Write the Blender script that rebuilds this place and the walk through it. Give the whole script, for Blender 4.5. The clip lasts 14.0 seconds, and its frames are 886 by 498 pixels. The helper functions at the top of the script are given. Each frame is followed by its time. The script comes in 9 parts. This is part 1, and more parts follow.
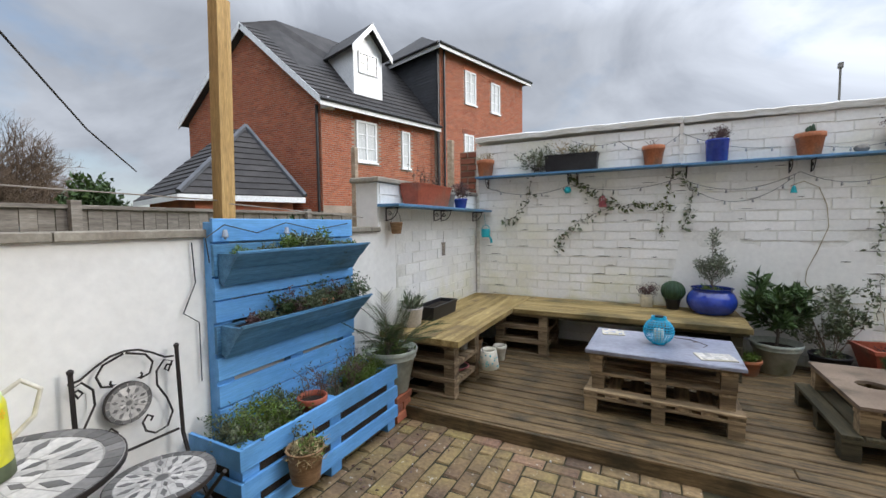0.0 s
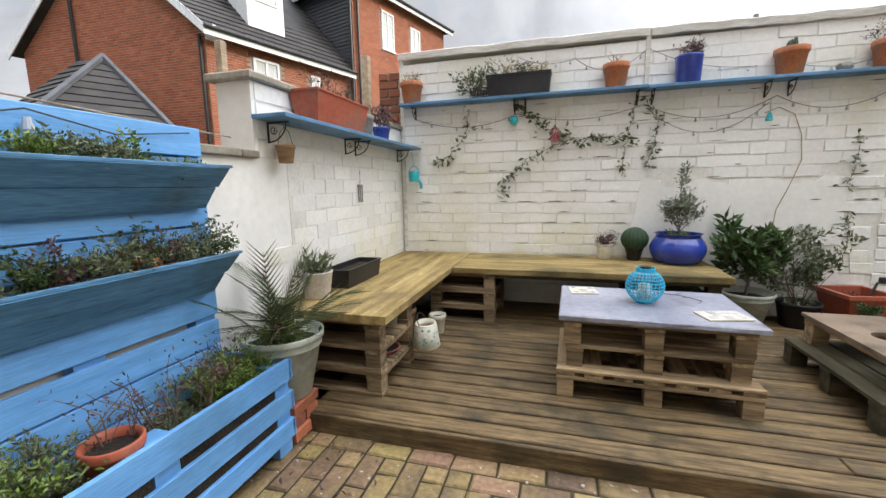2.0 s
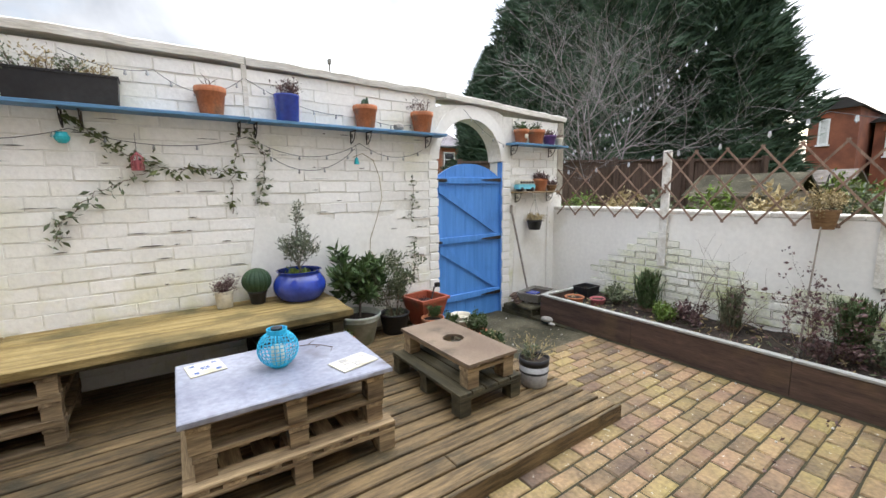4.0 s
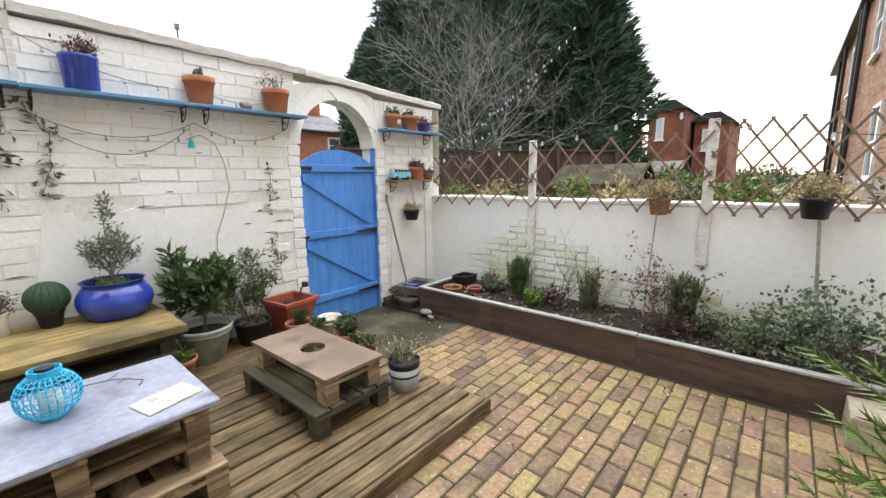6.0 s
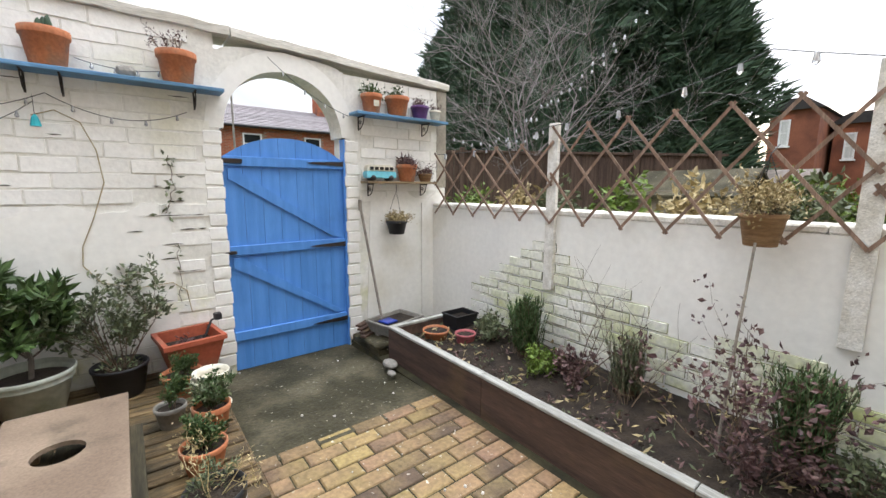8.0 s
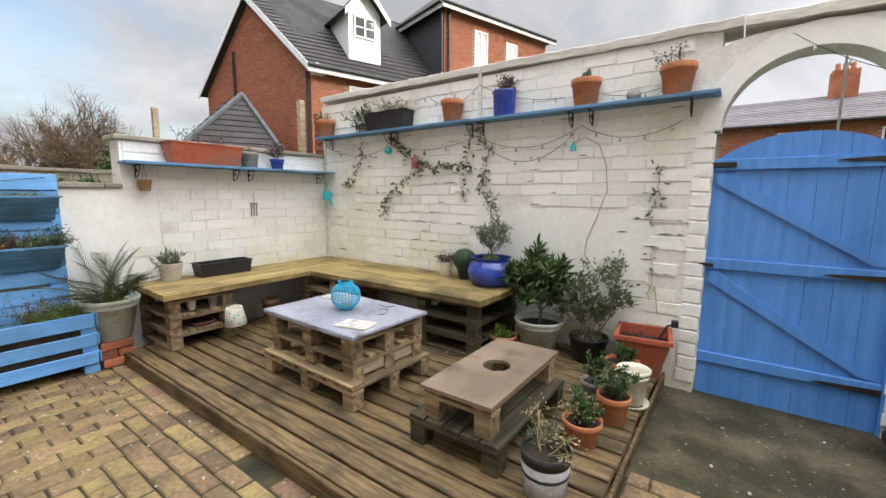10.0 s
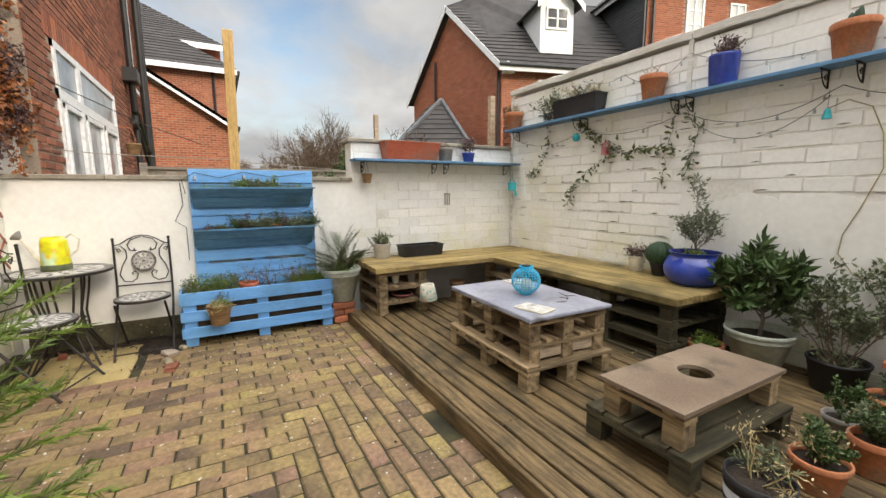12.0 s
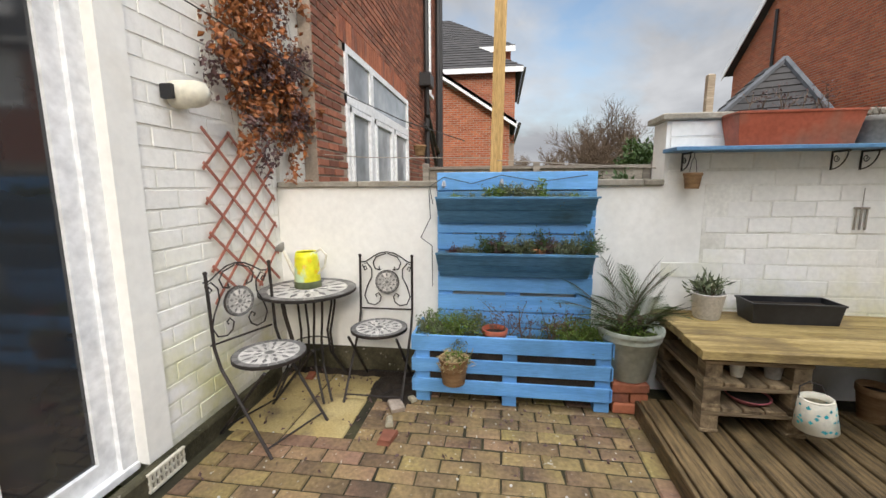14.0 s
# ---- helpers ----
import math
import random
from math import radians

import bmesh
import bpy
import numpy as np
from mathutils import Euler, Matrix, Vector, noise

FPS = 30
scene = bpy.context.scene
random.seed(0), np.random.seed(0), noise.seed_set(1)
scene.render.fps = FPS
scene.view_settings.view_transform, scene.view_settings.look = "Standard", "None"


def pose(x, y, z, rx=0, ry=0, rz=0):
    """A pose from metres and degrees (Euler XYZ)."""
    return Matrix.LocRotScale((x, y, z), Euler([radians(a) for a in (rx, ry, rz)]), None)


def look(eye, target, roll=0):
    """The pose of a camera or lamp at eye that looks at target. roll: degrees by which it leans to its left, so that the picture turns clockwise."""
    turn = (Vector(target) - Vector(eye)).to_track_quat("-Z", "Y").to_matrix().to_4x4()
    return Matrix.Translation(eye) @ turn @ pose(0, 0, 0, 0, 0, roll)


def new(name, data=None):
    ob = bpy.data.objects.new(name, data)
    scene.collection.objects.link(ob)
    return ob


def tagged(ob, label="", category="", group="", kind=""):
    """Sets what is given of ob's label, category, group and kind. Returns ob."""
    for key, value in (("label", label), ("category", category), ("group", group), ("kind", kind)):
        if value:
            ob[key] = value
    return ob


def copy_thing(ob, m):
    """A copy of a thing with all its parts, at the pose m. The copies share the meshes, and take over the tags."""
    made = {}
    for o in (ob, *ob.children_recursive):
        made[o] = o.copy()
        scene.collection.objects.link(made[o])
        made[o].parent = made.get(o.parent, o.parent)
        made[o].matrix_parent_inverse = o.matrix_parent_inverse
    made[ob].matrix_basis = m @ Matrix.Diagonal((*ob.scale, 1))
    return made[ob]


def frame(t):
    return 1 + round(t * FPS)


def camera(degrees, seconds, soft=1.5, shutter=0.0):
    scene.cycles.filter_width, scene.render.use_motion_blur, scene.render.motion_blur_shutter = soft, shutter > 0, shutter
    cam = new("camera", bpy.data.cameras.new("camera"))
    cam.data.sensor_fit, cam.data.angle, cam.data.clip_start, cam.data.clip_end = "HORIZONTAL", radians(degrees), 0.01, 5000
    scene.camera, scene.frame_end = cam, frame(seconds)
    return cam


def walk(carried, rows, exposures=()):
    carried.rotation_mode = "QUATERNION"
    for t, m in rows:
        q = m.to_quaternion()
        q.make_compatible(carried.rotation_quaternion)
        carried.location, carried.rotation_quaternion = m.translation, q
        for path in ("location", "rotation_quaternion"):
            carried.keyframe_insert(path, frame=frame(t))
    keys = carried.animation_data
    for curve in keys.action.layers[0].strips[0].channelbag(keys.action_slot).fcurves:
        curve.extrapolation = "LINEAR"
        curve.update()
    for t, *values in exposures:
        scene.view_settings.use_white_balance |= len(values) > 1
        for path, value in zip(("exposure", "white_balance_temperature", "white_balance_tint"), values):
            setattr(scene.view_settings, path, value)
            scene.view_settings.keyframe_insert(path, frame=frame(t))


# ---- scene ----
cam = camera(95.0, 14.0)
PATH = [
    (0, (-0.182, -0.17, 1.474), (-1.089, 1.609, 1.354), -0.6),
    (0.5, (-0.236, 0.011, 1.31), (-1.195, 1.756, 1.128), -0.5),
    (1, (-0.347, 0.302, 1.133), (-1.247, 2.072, 0.894), -0.4),
    (1.5, (-0.476, 0.501, 1.192), (-1.253, 2.321, 0.903), -1.0),
    (2, (-0.598, 0.705, 1.246), (-1.147, 2.605, 0.947), -1.0),
    (2.5, (-0.601, 0.925, 1.27), (-0.718, 2.899, 0.973), -1.0),
    (3, (-0.521, 1.079, 1.321), (-0.146, 3.022, 1.028), -1.2),
    (3.5, (-0.525, 1.090, 1.400), (0.286, 2.896, 1.116), -1.0),
    (4, (-0.567, 1.038, 1.481), (0.565, 2.662, 1.195), -0.8),
    (6.3, (-0.062, 1.115, 1.49), (1.469, 2.358, 1.157), -0.2),
    (6.5, (0.091, 1.158, 1.44), (1.636, 2.387, 1.12), 0.1),
    (7, (0.576, 1.232, 1.41), (2.116, 2.467, 1.088), 0.0),
    (7.2, (0.759, 1.257, 1.408), (2.295, 2.496, 1.086), 0.1),
    (9.5, (2.011, 1.463, 1.385), (1.388, 3.349, 1.142), 0.2),
    (10, (2.116, 1.358, 1.374), (0.954, 2.964, 1.112), 0.3),
    (10.5, (2.184, 1.296, 1.359), (0.697, 2.605, 1.079), -0.1),
    (11, (2.197, 1.284, 1.314), (0.566, 2.407, 1.036), -0.4),
    (11.5, (2.208, 1.285, 1.306), (0.519, 2.318, 1.028), -0.4),
    (12, (2.139, 1.33, 1.302), (0.403, 2.282, 1.023), -0.4),
    (12.5, (1.891, 1.431, 1.326), (0.092, 2.257, 1.037), -0.4),
    (13, (1.535, 1.55, 1.319), (-0.353, 2.144, 1.032), -0.3),
    (13.5, (1.109, 1.626, 1.401), (-0.851, 1.866, 1.086), -0.2),
    (14, (0.681, 1.547, 1.42), (-1.276, 1.268, 1.117), -0.3),
]
EXPOSURES = [(0.0, 0.18, 6250, 10), (1.5, 0.51, 6800, 10), (3.0, 0.78, 6650, 10), (4.0, 0.86, 6600, 10), (6.5, 0.94, 6750, 10),
             (7.2, 0.94, 6750, 10), (9.5, 0.76, 6850, 10), (10.5, 0.58, 7150, 10), (11.5, 0.56, 7450, 10), (13.0, 0.44, 7200, 10), (14.0, 0.38, 6850, 10)]
walk(cam, [(t, look(eye, target, roll)) for t, eye, target, roll in PATH], EXPOSURES)

# ---- world, sun, exposure ----
SUN_EL, SUN_AZ = radians(24.0), radians(17.0)
world = bpy.data.worlds.new("world")
scene.world = world
world.use_nodes = True


def build_world():
    nt = world.node_tree
    nt.nodes.clear()
    N, L = nt.nodes.new, nt.links.new
    out, add = N("ShaderNodeOutputWorld"), N("ShaderNodeMixShader")
    sky = N("ShaderNodeTexSky")
    sky.sky_type, sky.sun_disc = "NISHITA", False
    sky.sun_elevation, sky.sun_rotation = SUN_EL, radians(90) - SUN_AZ
    b1, b2 = N("ShaderNodeBackground"), N("ShaderNodeBackground")
    b1.inputs["Strength"].default_value = 0.13
    L(sky.outputs[0], b1.inputs["Color"])
    co, mp = N("ShaderNodeTexCoord"), N("ShaderNodeMapping")
    mp.inputs["Scale"].default_value = (1.0, 1.0, 1.7)
    mp.inputs["Location"].default_value = (0.35, 0.2, 0.0)
    L(co.outputs["Generated"], mp.inputs["Vector"])
    n1, n2 = N("ShaderNodeTexNoise"), N("ShaderNodeTexNoise")
    for n, s, d in ((n1, 1.7, 7.0), (n2, 1.9, 6.0)):
        n.inputs["Scale"].default_value, n.inputs["Detail"].default_value = s, d
        n.inputs["Roughness"].default_value = 0.55
        L(mp.outputs[0], n.inputs["Vector"])
    n2.inputs["W" if "W" in n2.inputs and n2.inputs["W"].enabled else "Distortion"].default_value = 0.6
    r1, r2 = N("ShaderNodeValToRGB"), N("ShaderNodeValToRGB")
    r1.color_ramp.elements[0].position, r1.color_ramp.elements[1].position = 0.32, 0.49
    L(n1.outputs["Fac"], r1.inputs["Fac"])
    e = r2.color_ramp.elements
    e[0].position, e[0].color = 0.30, (0.84, 0.88, 0.95, 1)
    e[1].position, e[1].color = 0.62, (0.44, 0.47, 0.53, 1)
    L(n2.outputs["Fac"], r2.inputs["Fac"])
    L(r2.outputs["Color"], b2.inputs["Color"])
    # clouds are brighter towards the sun
    dot = N("ShaderNodeVectorMath")
    dot.operation = "DOT_PRODUCT"
    L(co.outputs["Generated"], dot.inputs[0])
    dot.inputs[1].default_value = (math.cos(SUN_EL) * math.cos(SUN_AZ), math.cos(SUN_EL) * math.sin(SUN_AZ), math.sin(SUN_EL))
    mr = N("ShaderNodeMapRange")
    mr.inputs["From Min"].default_value, mr.inputs["From Max"].default_value = 0.25, 1.0
    mr.inputs["To Min"].default_value, mr.inputs["To Max"].default_value = 0.70, 1.65
    L(dot.outputs["Value"], mr.inputs["Value"])
    # an overcast sky is brightest overhead
    sep, mz, mul = N("ShaderNodeSeparateXYZ"), N("ShaderNodeMapRange"), N("ShaderNodeMath")
    L(co.outputs["Generated"], sep.inputs[0])
    mz.inputs["From Min"].default_value, mz.inputs["From Max"].default_value = 0.40, 1.0
    mz.inputs["To Min"].default_value, mz.inputs["To Max"].default_value = 1.0, 5.7
    L(sep.outputs["Z"], mz.inputs["Value"])
    mul.operation = "MULTIPLY"
    L(mr.outputs[0], mul.inputs[0])
    L(mz.outputs[0], mul.inputs[1])
    L(mul.outputs[0], b2.inputs["Strength"])
    L(r1.outputs["Color"], add.inputs[0])
    L(b1.outputs[0], add.inputs[1])
    L(b2.outputs[0], add.inputs[2])
    L(add.outputs[0], out.inputs["Surface"])


build_world()
sun = new("sun", bpy.data.lights.new("sun", "SUN"))
sun.data.energy, sun.data.angle, sun.data.color = 1.6, radians(12), (1.0, 0.93, 0.84)
sun.matrix_world = look((math.cos(SUN_EL) * math.cos(SUN_AZ) * 20, math.cos(SUN_EL) * math.sin(SUN_AZ) * 20, math.sin(SUN_EL) * 20), (0, 0, 0))


# ---- materials ----
def rgb(c):
    return (c[0], c[1], c[2], 1.0)


def surf(name, c1, c2, rough=0.75, scale=3.0, fine=60.0, bump=0.25, stretch=(1, 1, 1), stain=None, stain_scale=1.2,
         stain_at=(0.5, 0.68), vary=0.0, island=False, metal=0.0, trans=0.0, coords="Object", spec=0.4, grain=0.19, bumpdist=0.004, speck=None, algae=None, algae_z=(1.15, 0.40)):
    """Two-tone noise, fine grain, optional stain, and a value shift from piece to piece."""
    m = bpy.data.materials.new(name)
    m.use_nodes = True
    nt = m.node_tree
    N, L = nt.nodes.new, nt.links.new
    b = nt.nodes["Principled BSDF"]
    co, mp = N("ShaderNodeTexCoord"), N("ShaderNodeMapping")
    mp.inputs["Scale"].default_value = stretch
    info = N("ShaderNodeObjectInfo")
    if island:
        geo = N("ShaderNodeNewGeometry")
        rnd = geo.outputs["Random Per Island"]
    else:
        rnd = info.outputs["Random"]
    addv = N("ShaderNodeVectorMath")
    addv.operation = "ADD"
    L(co.outputs[coords], addv.inputs[0])
    if vary > 0.1:
        mul = N("ShaderNodeMath")
        mul.operation, mul.inputs[1].default_value = "MULTIPLY", 37.0
        L(rnd, mul.inputs[0])
        L(mul.outputs[0], addv.inputs[1])
    L(addv.outputs[0], mp.inputs["Vector"])
    n1, n2 = N("ShaderNodeTexNoise"), N("ShaderNodeTexNoise")
    for n, s, d in ((n1, scale, 4.0), (n2, fine, 5.0)):
        n.inputs["Scale"].default_value, n.inputs["Detail"].default_value = s, d
        L(mp.outputs[0], n.inputs["Vector"])
    ramp = N("ShaderNodeValToRGB")
    e = ramp.color_ramp.elements
    e[0].position, e[0].color, e[1].position, e[1].color = 0.34, rgb(c1), 0.66, rgb(c2)
    L(n1.outputs["Fac"], ramp.inputs["Fac"])
    col = ramp.outputs["Color"]
    if stain:
        n3, r3, mx = N("ShaderNodeTexNoise"), N("ShaderNodeValToRGB"), N("ShaderNodeMix")
        n3.inputs["Scale"].default_value, n3.inputs["Detail"].default_value = stain_scale, 6.0
        L(addv.outputs[0], n3.inputs["Vector"])
        r3.color_ramp.elements[0].position, r3.color_ramp.elements[1].position = stain_at
        L(n3.outputs["Fac"], r3.inputs["Fac"])
        mx.data_type = "RGBA"
        L(r3.outputs["Color"], mx.inputs[0])
        L(col, mx.inputs[6])
        mx.inputs[7].default_value = rgb(stain)
        col = mx.outputs[2]
    if speck:
        n4, r4, mx4 = N("ShaderNodeTexNoise"), N("ShaderNodeValToRGB"), N("ShaderNodeMix")
        n4.inputs["Scale"].default_value, n4.inputs["Detail"].default_value = 34.0, 3.0
        L(addv.outputs[0], n4.inputs["Vector"])
        r4.color_ramp.elements[0].position, r4.color_ramp.elements[1].position = 0.665, 0.74
        L(n4.outputs["Fac"], r4.inputs["Fac"])
        mx4.data_type = "RGBA"
        L(r4.outputs["Color"], mx4.inputs[0])
        L(col, mx4.inputs[6])
        mx4.inputs[7].default_value = rgb(speck)
        col = mx4.outputs[2]
    if algae:
        sp, hz, n5, pr, mx5 = N("ShaderNodeSeparateXYZ"), N("ShaderNodeMapRange"), N("ShaderNodeTexNoise"), N("ShaderNodeMath"), N("ShaderNodeMix")
        L(co.outputs[coords], sp.inputs[0])
        hz.inputs["From Min"].default_value, hz.inputs["From Max"].default_value = algae_z
        L(sp.outputs["Z"], hz.inputs["Value"])
        n5.inputs["Scale"].default_value, n5.inputs["Detail"].default_value, n5.inputs["Roughness"].default_value = 1.9, 8.0, 0.65
        L(co.outputs[coords], n5.inputs["Vector"])
        r5 = N("ShaderNodeMapRange")
        r5.inputs["From Min"].default_value, r5.inputs["From Max"].default_value = 0.45, 0.68
        L(n5.outputs["Fac"], r5.inputs["Value"])
        pr.operation = "MULTIPLY"
        L(hz.outputs[0], pr.inputs[0])
        L(r5.outputs[0], pr.inputs[1])
        mx5.data_type = "RGBA"
        L(pr.outputs[0], mx5.inputs[0])
        L(col, mx5.inputs[6])
        mx5.inputs[7].default_value = rgb(algae)
        col = mx5.outputs[2]
    hsv = N("ShaderNodeHueSaturation")
    v1 = N("ShaderNodeMapRange")
    v1.inputs["From Min"].default_value, v1.inputs["From Max"].default_value = 0.25, 0.75
    v1.inputs["To Min"].default_value, v1.inputs["To Max"].default_value = 1 - grain, 1 + grain
    L(n2.outputs["Fac"], v1.inputs["Value"])
    val = v1.outputs[0]
    if vary > 0:
        v2, mm = N("ShaderNodeMapRange"), N("ShaderNodeMath")
        v2.inputs["To Min"].default_value, v2.inputs["To Max"].default_value = 1 - vary, 1 + vary
        L(rnd, v2.inputs["Value"])
        mm.operation = "MULTIPLY"
        L(val, mm.inputs[0])
        L(v2.outputs[0], mm.inputs[1])
        val = mm.outputs[0]
    L(val, hsv.inputs["Value"])
    L(col, hsv.inputs["Color"])
    L(hsv.outputs[0], b.inputs["Base Color"])
    b.inputs["Roughness"].default_value, b.inputs["Metallic"].default_value = rough, metal
    b.inputs["Specular IOR Level"].default_value = spec
    b.inputs["Transmission Weight"].default_value = trans
    if bump:
        bp = N("ShaderNodeBump")
        bp.inputs["Strength"].default_value, bp.inputs["Distance"].default_value = bump, bumpdist
        L(n2.outputs["Fac"], bp.inputs["Height"])
        L(bp.outputs[0], b.inputs["Normal"])
    return m


def wood(name, c1, c2, axis, rough=0.8, vary=0.15, stain=None, island=False, bump=0.5, fine=26.0, scale=3.0, stain_at=(0.5, 0.68), grain=0.34, stain_scale=2.2):
    st = [7.0, 7.0, 7.0]
    st["xyz".index(axis)] = 0.6
    return surf(name, c1, c2, rough, scale, fine, bump, tuple(st), stain, stain_scale, stain_at, vary, island, grain=grain)


M_RENDER = surf("white_render", (0.79, 0.775, 0.73), (0.85, 0.835, 0.79), 0.9, 1.4, 22, 0.35, stain=(0.62, 0.58, 0.48), stain_scale=1.6, stain_at=(0.58, 0.85), grain=0.05)
M_WHITEBRICK = surf("painted_brick", (0.79, 0.775, 0.73), (0.85, 0.835, 0.80), 0.85, 2.2, 30, 0.5, grain=0.06, stain=(0.64, 0.62, 0.47), stain_scale=1.1, stain_at=(0.52, 0.74), vary=0.05, island=True, algae=(0.66, 0.64, 0.35), bumpdist=0.007)
M_WHITEBRICK_P = surf("painted_brick_piece", (0.79, 0.775, 0.73), (0.85, 0.835, 0.80), 0.85, 2.2, 30, 0.5, grain=0.06, stain=(0.64, 0.62, 0.47), stain_scale=1.1, stain_at=(0.52, 0.74), vary=0.05)
M_JOINT = surf("painted_joint", (0.68, 0.66, 0.60), (0.81, 0.795, 0.745), 0.95, 4, 40, 0.6, grain=0.10, algae=(0.56, 0.56, 0.30))
M_GREENWHITE = surf("mossy_painted_brick", (0.74, 0.74, 0.62), (0.82, 0.81, 0.77), 0.9, 3.0, 40, 0.5, vary=0.06, algae=(0.42, 0.47, 0.11), algae_z=(0.95, 0.42))
M_MOSSJOINT = surf("mossy_wall_joint", (0.10, 0.10, 0.05), (0.36, 0.37, 0.21), 0.95, 7, 50, 0.6)
M_SOILJOINT = surf("mossy_sand_joint", (0.022, 0.020, 0.011), (0.055, 0.048, 0.022), 0.95, 6, 60, 0.6)
M_PAVER = surf("clay_paver", (0.225, 0.130, 0.084), (0.27, 0.205, 0.075), 0.68, 1.3, 42, 0.9, stain=(0.10, 0.066, 0.042), stain_scale=1.6, stain_at=(0.48, 0.68), vary=0.20, grain=0.34, speck=(0.50, 0.46, 0.38), bumpdist=0.006)
M_PAVER_S = surf("clay_paver_joined", (0.225, 0.130, 0.084), (0.27, 0.205, 0.075), 0.68, 1.3, 42, 0.9, stain=(0.10, 0.066, 0.042), stain_scale=1.6, stain_at=(0.48, 0.68), vary=0.20, grain=0.34, speck=(0.50, 0.46, 0.38), island=True, bumpdist=0.006)
M_CONC = surf("mossy_concrete", (0.048, 0.041, 0.022), (0.105, 0.092, 0.055), 0.85, 3, 45, 0.9, stain=(0.032, 0.028, 0.012), stain_scale=2.5, stain_at=(0.42, 0.58), grain=0.35, speck=(0.30, 0.28, 0.23), bumpdist=0.01)
M_SLAB = surf("yellow_slab", (0.38, 0.28, 0.11), (0.46, 0.36, 0.17), 0.85, 3, 70, 0.4, stain=(0.20, 0.15, 0.08), stain_scale=4, vary=0.08)
M_COPING = surf("weathered_coping", (0.22, 0.19, 0.15), (0.36, 0.33, 0.27), 0.9, 4, 50, 0.7, vary=0.12)
M_COPEWHITE = surf("flaked_white_coping", (0.60, 0.57, 0.50), (0.80, 0.78, 0.73), 0.9, 5, 30, 0.9, stretch=(0.5, 4, 4), vary=0.1)
M_REDBRICK = surf("red_brick", (0.30, 0.085, 0.045), (0.42, 0.15, 0.075), 0.85, 1.4, 30, 0.4, stain=(0.20, 0.085, 0.06), stain_scale=2.2, vary=0.22)
M_REDBRICK_S = surf("red_brick_joined", (0.33, 0.085, 0.040), (0.43, 0.14, 0.065), 0.85, 1.4, 30, 0.4, vary=0.20, island=True)
M_OLDBRICK_S = surf("old_brown_brick", (0.18, 0.066, 0.043), (0.31, 0.115, 0.066), 0.88, 1.4, 30, 0.5, vary=0.30, island=True)
M_MORTAR = surf("mortar", (0.30, 0.24, 0.19), (0.38, 0.31, 0.25), 0.95, 3, 50, 0.3)
M_TILE = surf("roof_tile", (0.026, 0.024, 0.024), (0.048, 0.044, 0.042), 0.75, 2, 30, 0.4, vary=0.15, island=True)
M_CLAD = surf("dark_cladding", (0.035, 0.037, 0.042), (0.05, 0.052, 0.058), 0.6, 2, 30, 0.2, island=True, vary=0.1)
M_UPVC = surf("white_upvc", (0.76, 0.77, 0.78), (0.82, 0.82, 0.82), 0.35, 2, 20, 0.02)
M_GUTTER = surf("black_plastic", (0.015, 0.015, 0.017), (0.028, 0.027, 0.027), 0.4, 3, 40, 0.1)
M_DECK = wood("mossy_deck_board", (0.062, 0.040, 0.017), (0.205, 0.136, 0.062), "x", 0.62, 0.24, (0.038, 0.030, 0.014), stain_at=(0.50, 0.72), fine=52.0, scale=7.0, grain=0.44, bump=0.9, stain_scale=5.0)
M_BENCHX = wood("bench_board", (0.20, 0.135, 0.042), (0.41, 0.30, 0.125), "x", 0.7, 0.12, (0.095, 0.075, 0.028), stain_at=(0.50, 0.68), fine=45.0, grain=0.42)
M_BENCHY = wood("bench_board_long", (0.20, 0.135, 0.042), (0.41, 0.30, 0.125), "y", 0.7, 0.14, (0.12, 0.080, 0.040), stain_at=(0.50, 0.68), fine=45.0, grain=0.42)
M_PALX = wood("pallet_wood", (0.11, 0.073, 0.040), (0.38, 0.275, 0.155), "x", 0.85, 0.28)
M_PALY = wood("pallet_wood_across", (0.11, 0.073, 0.040), (0.38, 0.275, 0.155), "y", 0.85, 0.28)
# pallet wood again, the shade under the bench darkened into its colour
M_PALSX = wood("bench_shade_pallet_wood", (0.10, 0.066, 0.036), (0.31, 0.225, 0.13), "x", 0.85, 0.30)
M_PALSY = wood("bench_shade_pallet_wood_across", (0.10, 0.066, 0.036), (0.31, 0.225, 0.13), "y", 0.85, 0.30)
M_PALE = wood("bleached_board", (0.36, 0.27, 0.18), (0.54, 0.43, 0.31), "y", 0.85, 0.1)
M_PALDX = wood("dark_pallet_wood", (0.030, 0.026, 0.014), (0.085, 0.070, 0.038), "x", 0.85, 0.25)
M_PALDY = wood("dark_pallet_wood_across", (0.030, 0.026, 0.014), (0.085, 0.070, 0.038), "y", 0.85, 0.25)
M_BLUEY = wood("sky_blue_paint", (0.115, 0.33, 0.68), (0.165, 0.42, 0.78), "y", 0.55, 0.08, (0.10, 0.27, 0.50), bump=0.35, grain=0.14)
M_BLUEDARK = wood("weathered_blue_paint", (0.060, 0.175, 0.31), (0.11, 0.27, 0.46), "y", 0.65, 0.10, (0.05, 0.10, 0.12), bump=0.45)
M_SHELF = wood("slate_blue_paint", (0.075, 0.19, 0.34), (0.12, 0.27, 0.45), "x", 0.55, 0.08, (0.07, 0.15, 0.22), bump=0.3)
M_GATE = wood("gate_blue_paint", (0.070, 0.235, 0.60), (0.095, 0.285, 0.68), "z", 0.45, 0.03, (0.05, 0.165, 0.44), bump=0.2, stain_at=(0.55, 0.8), grain=0.05)
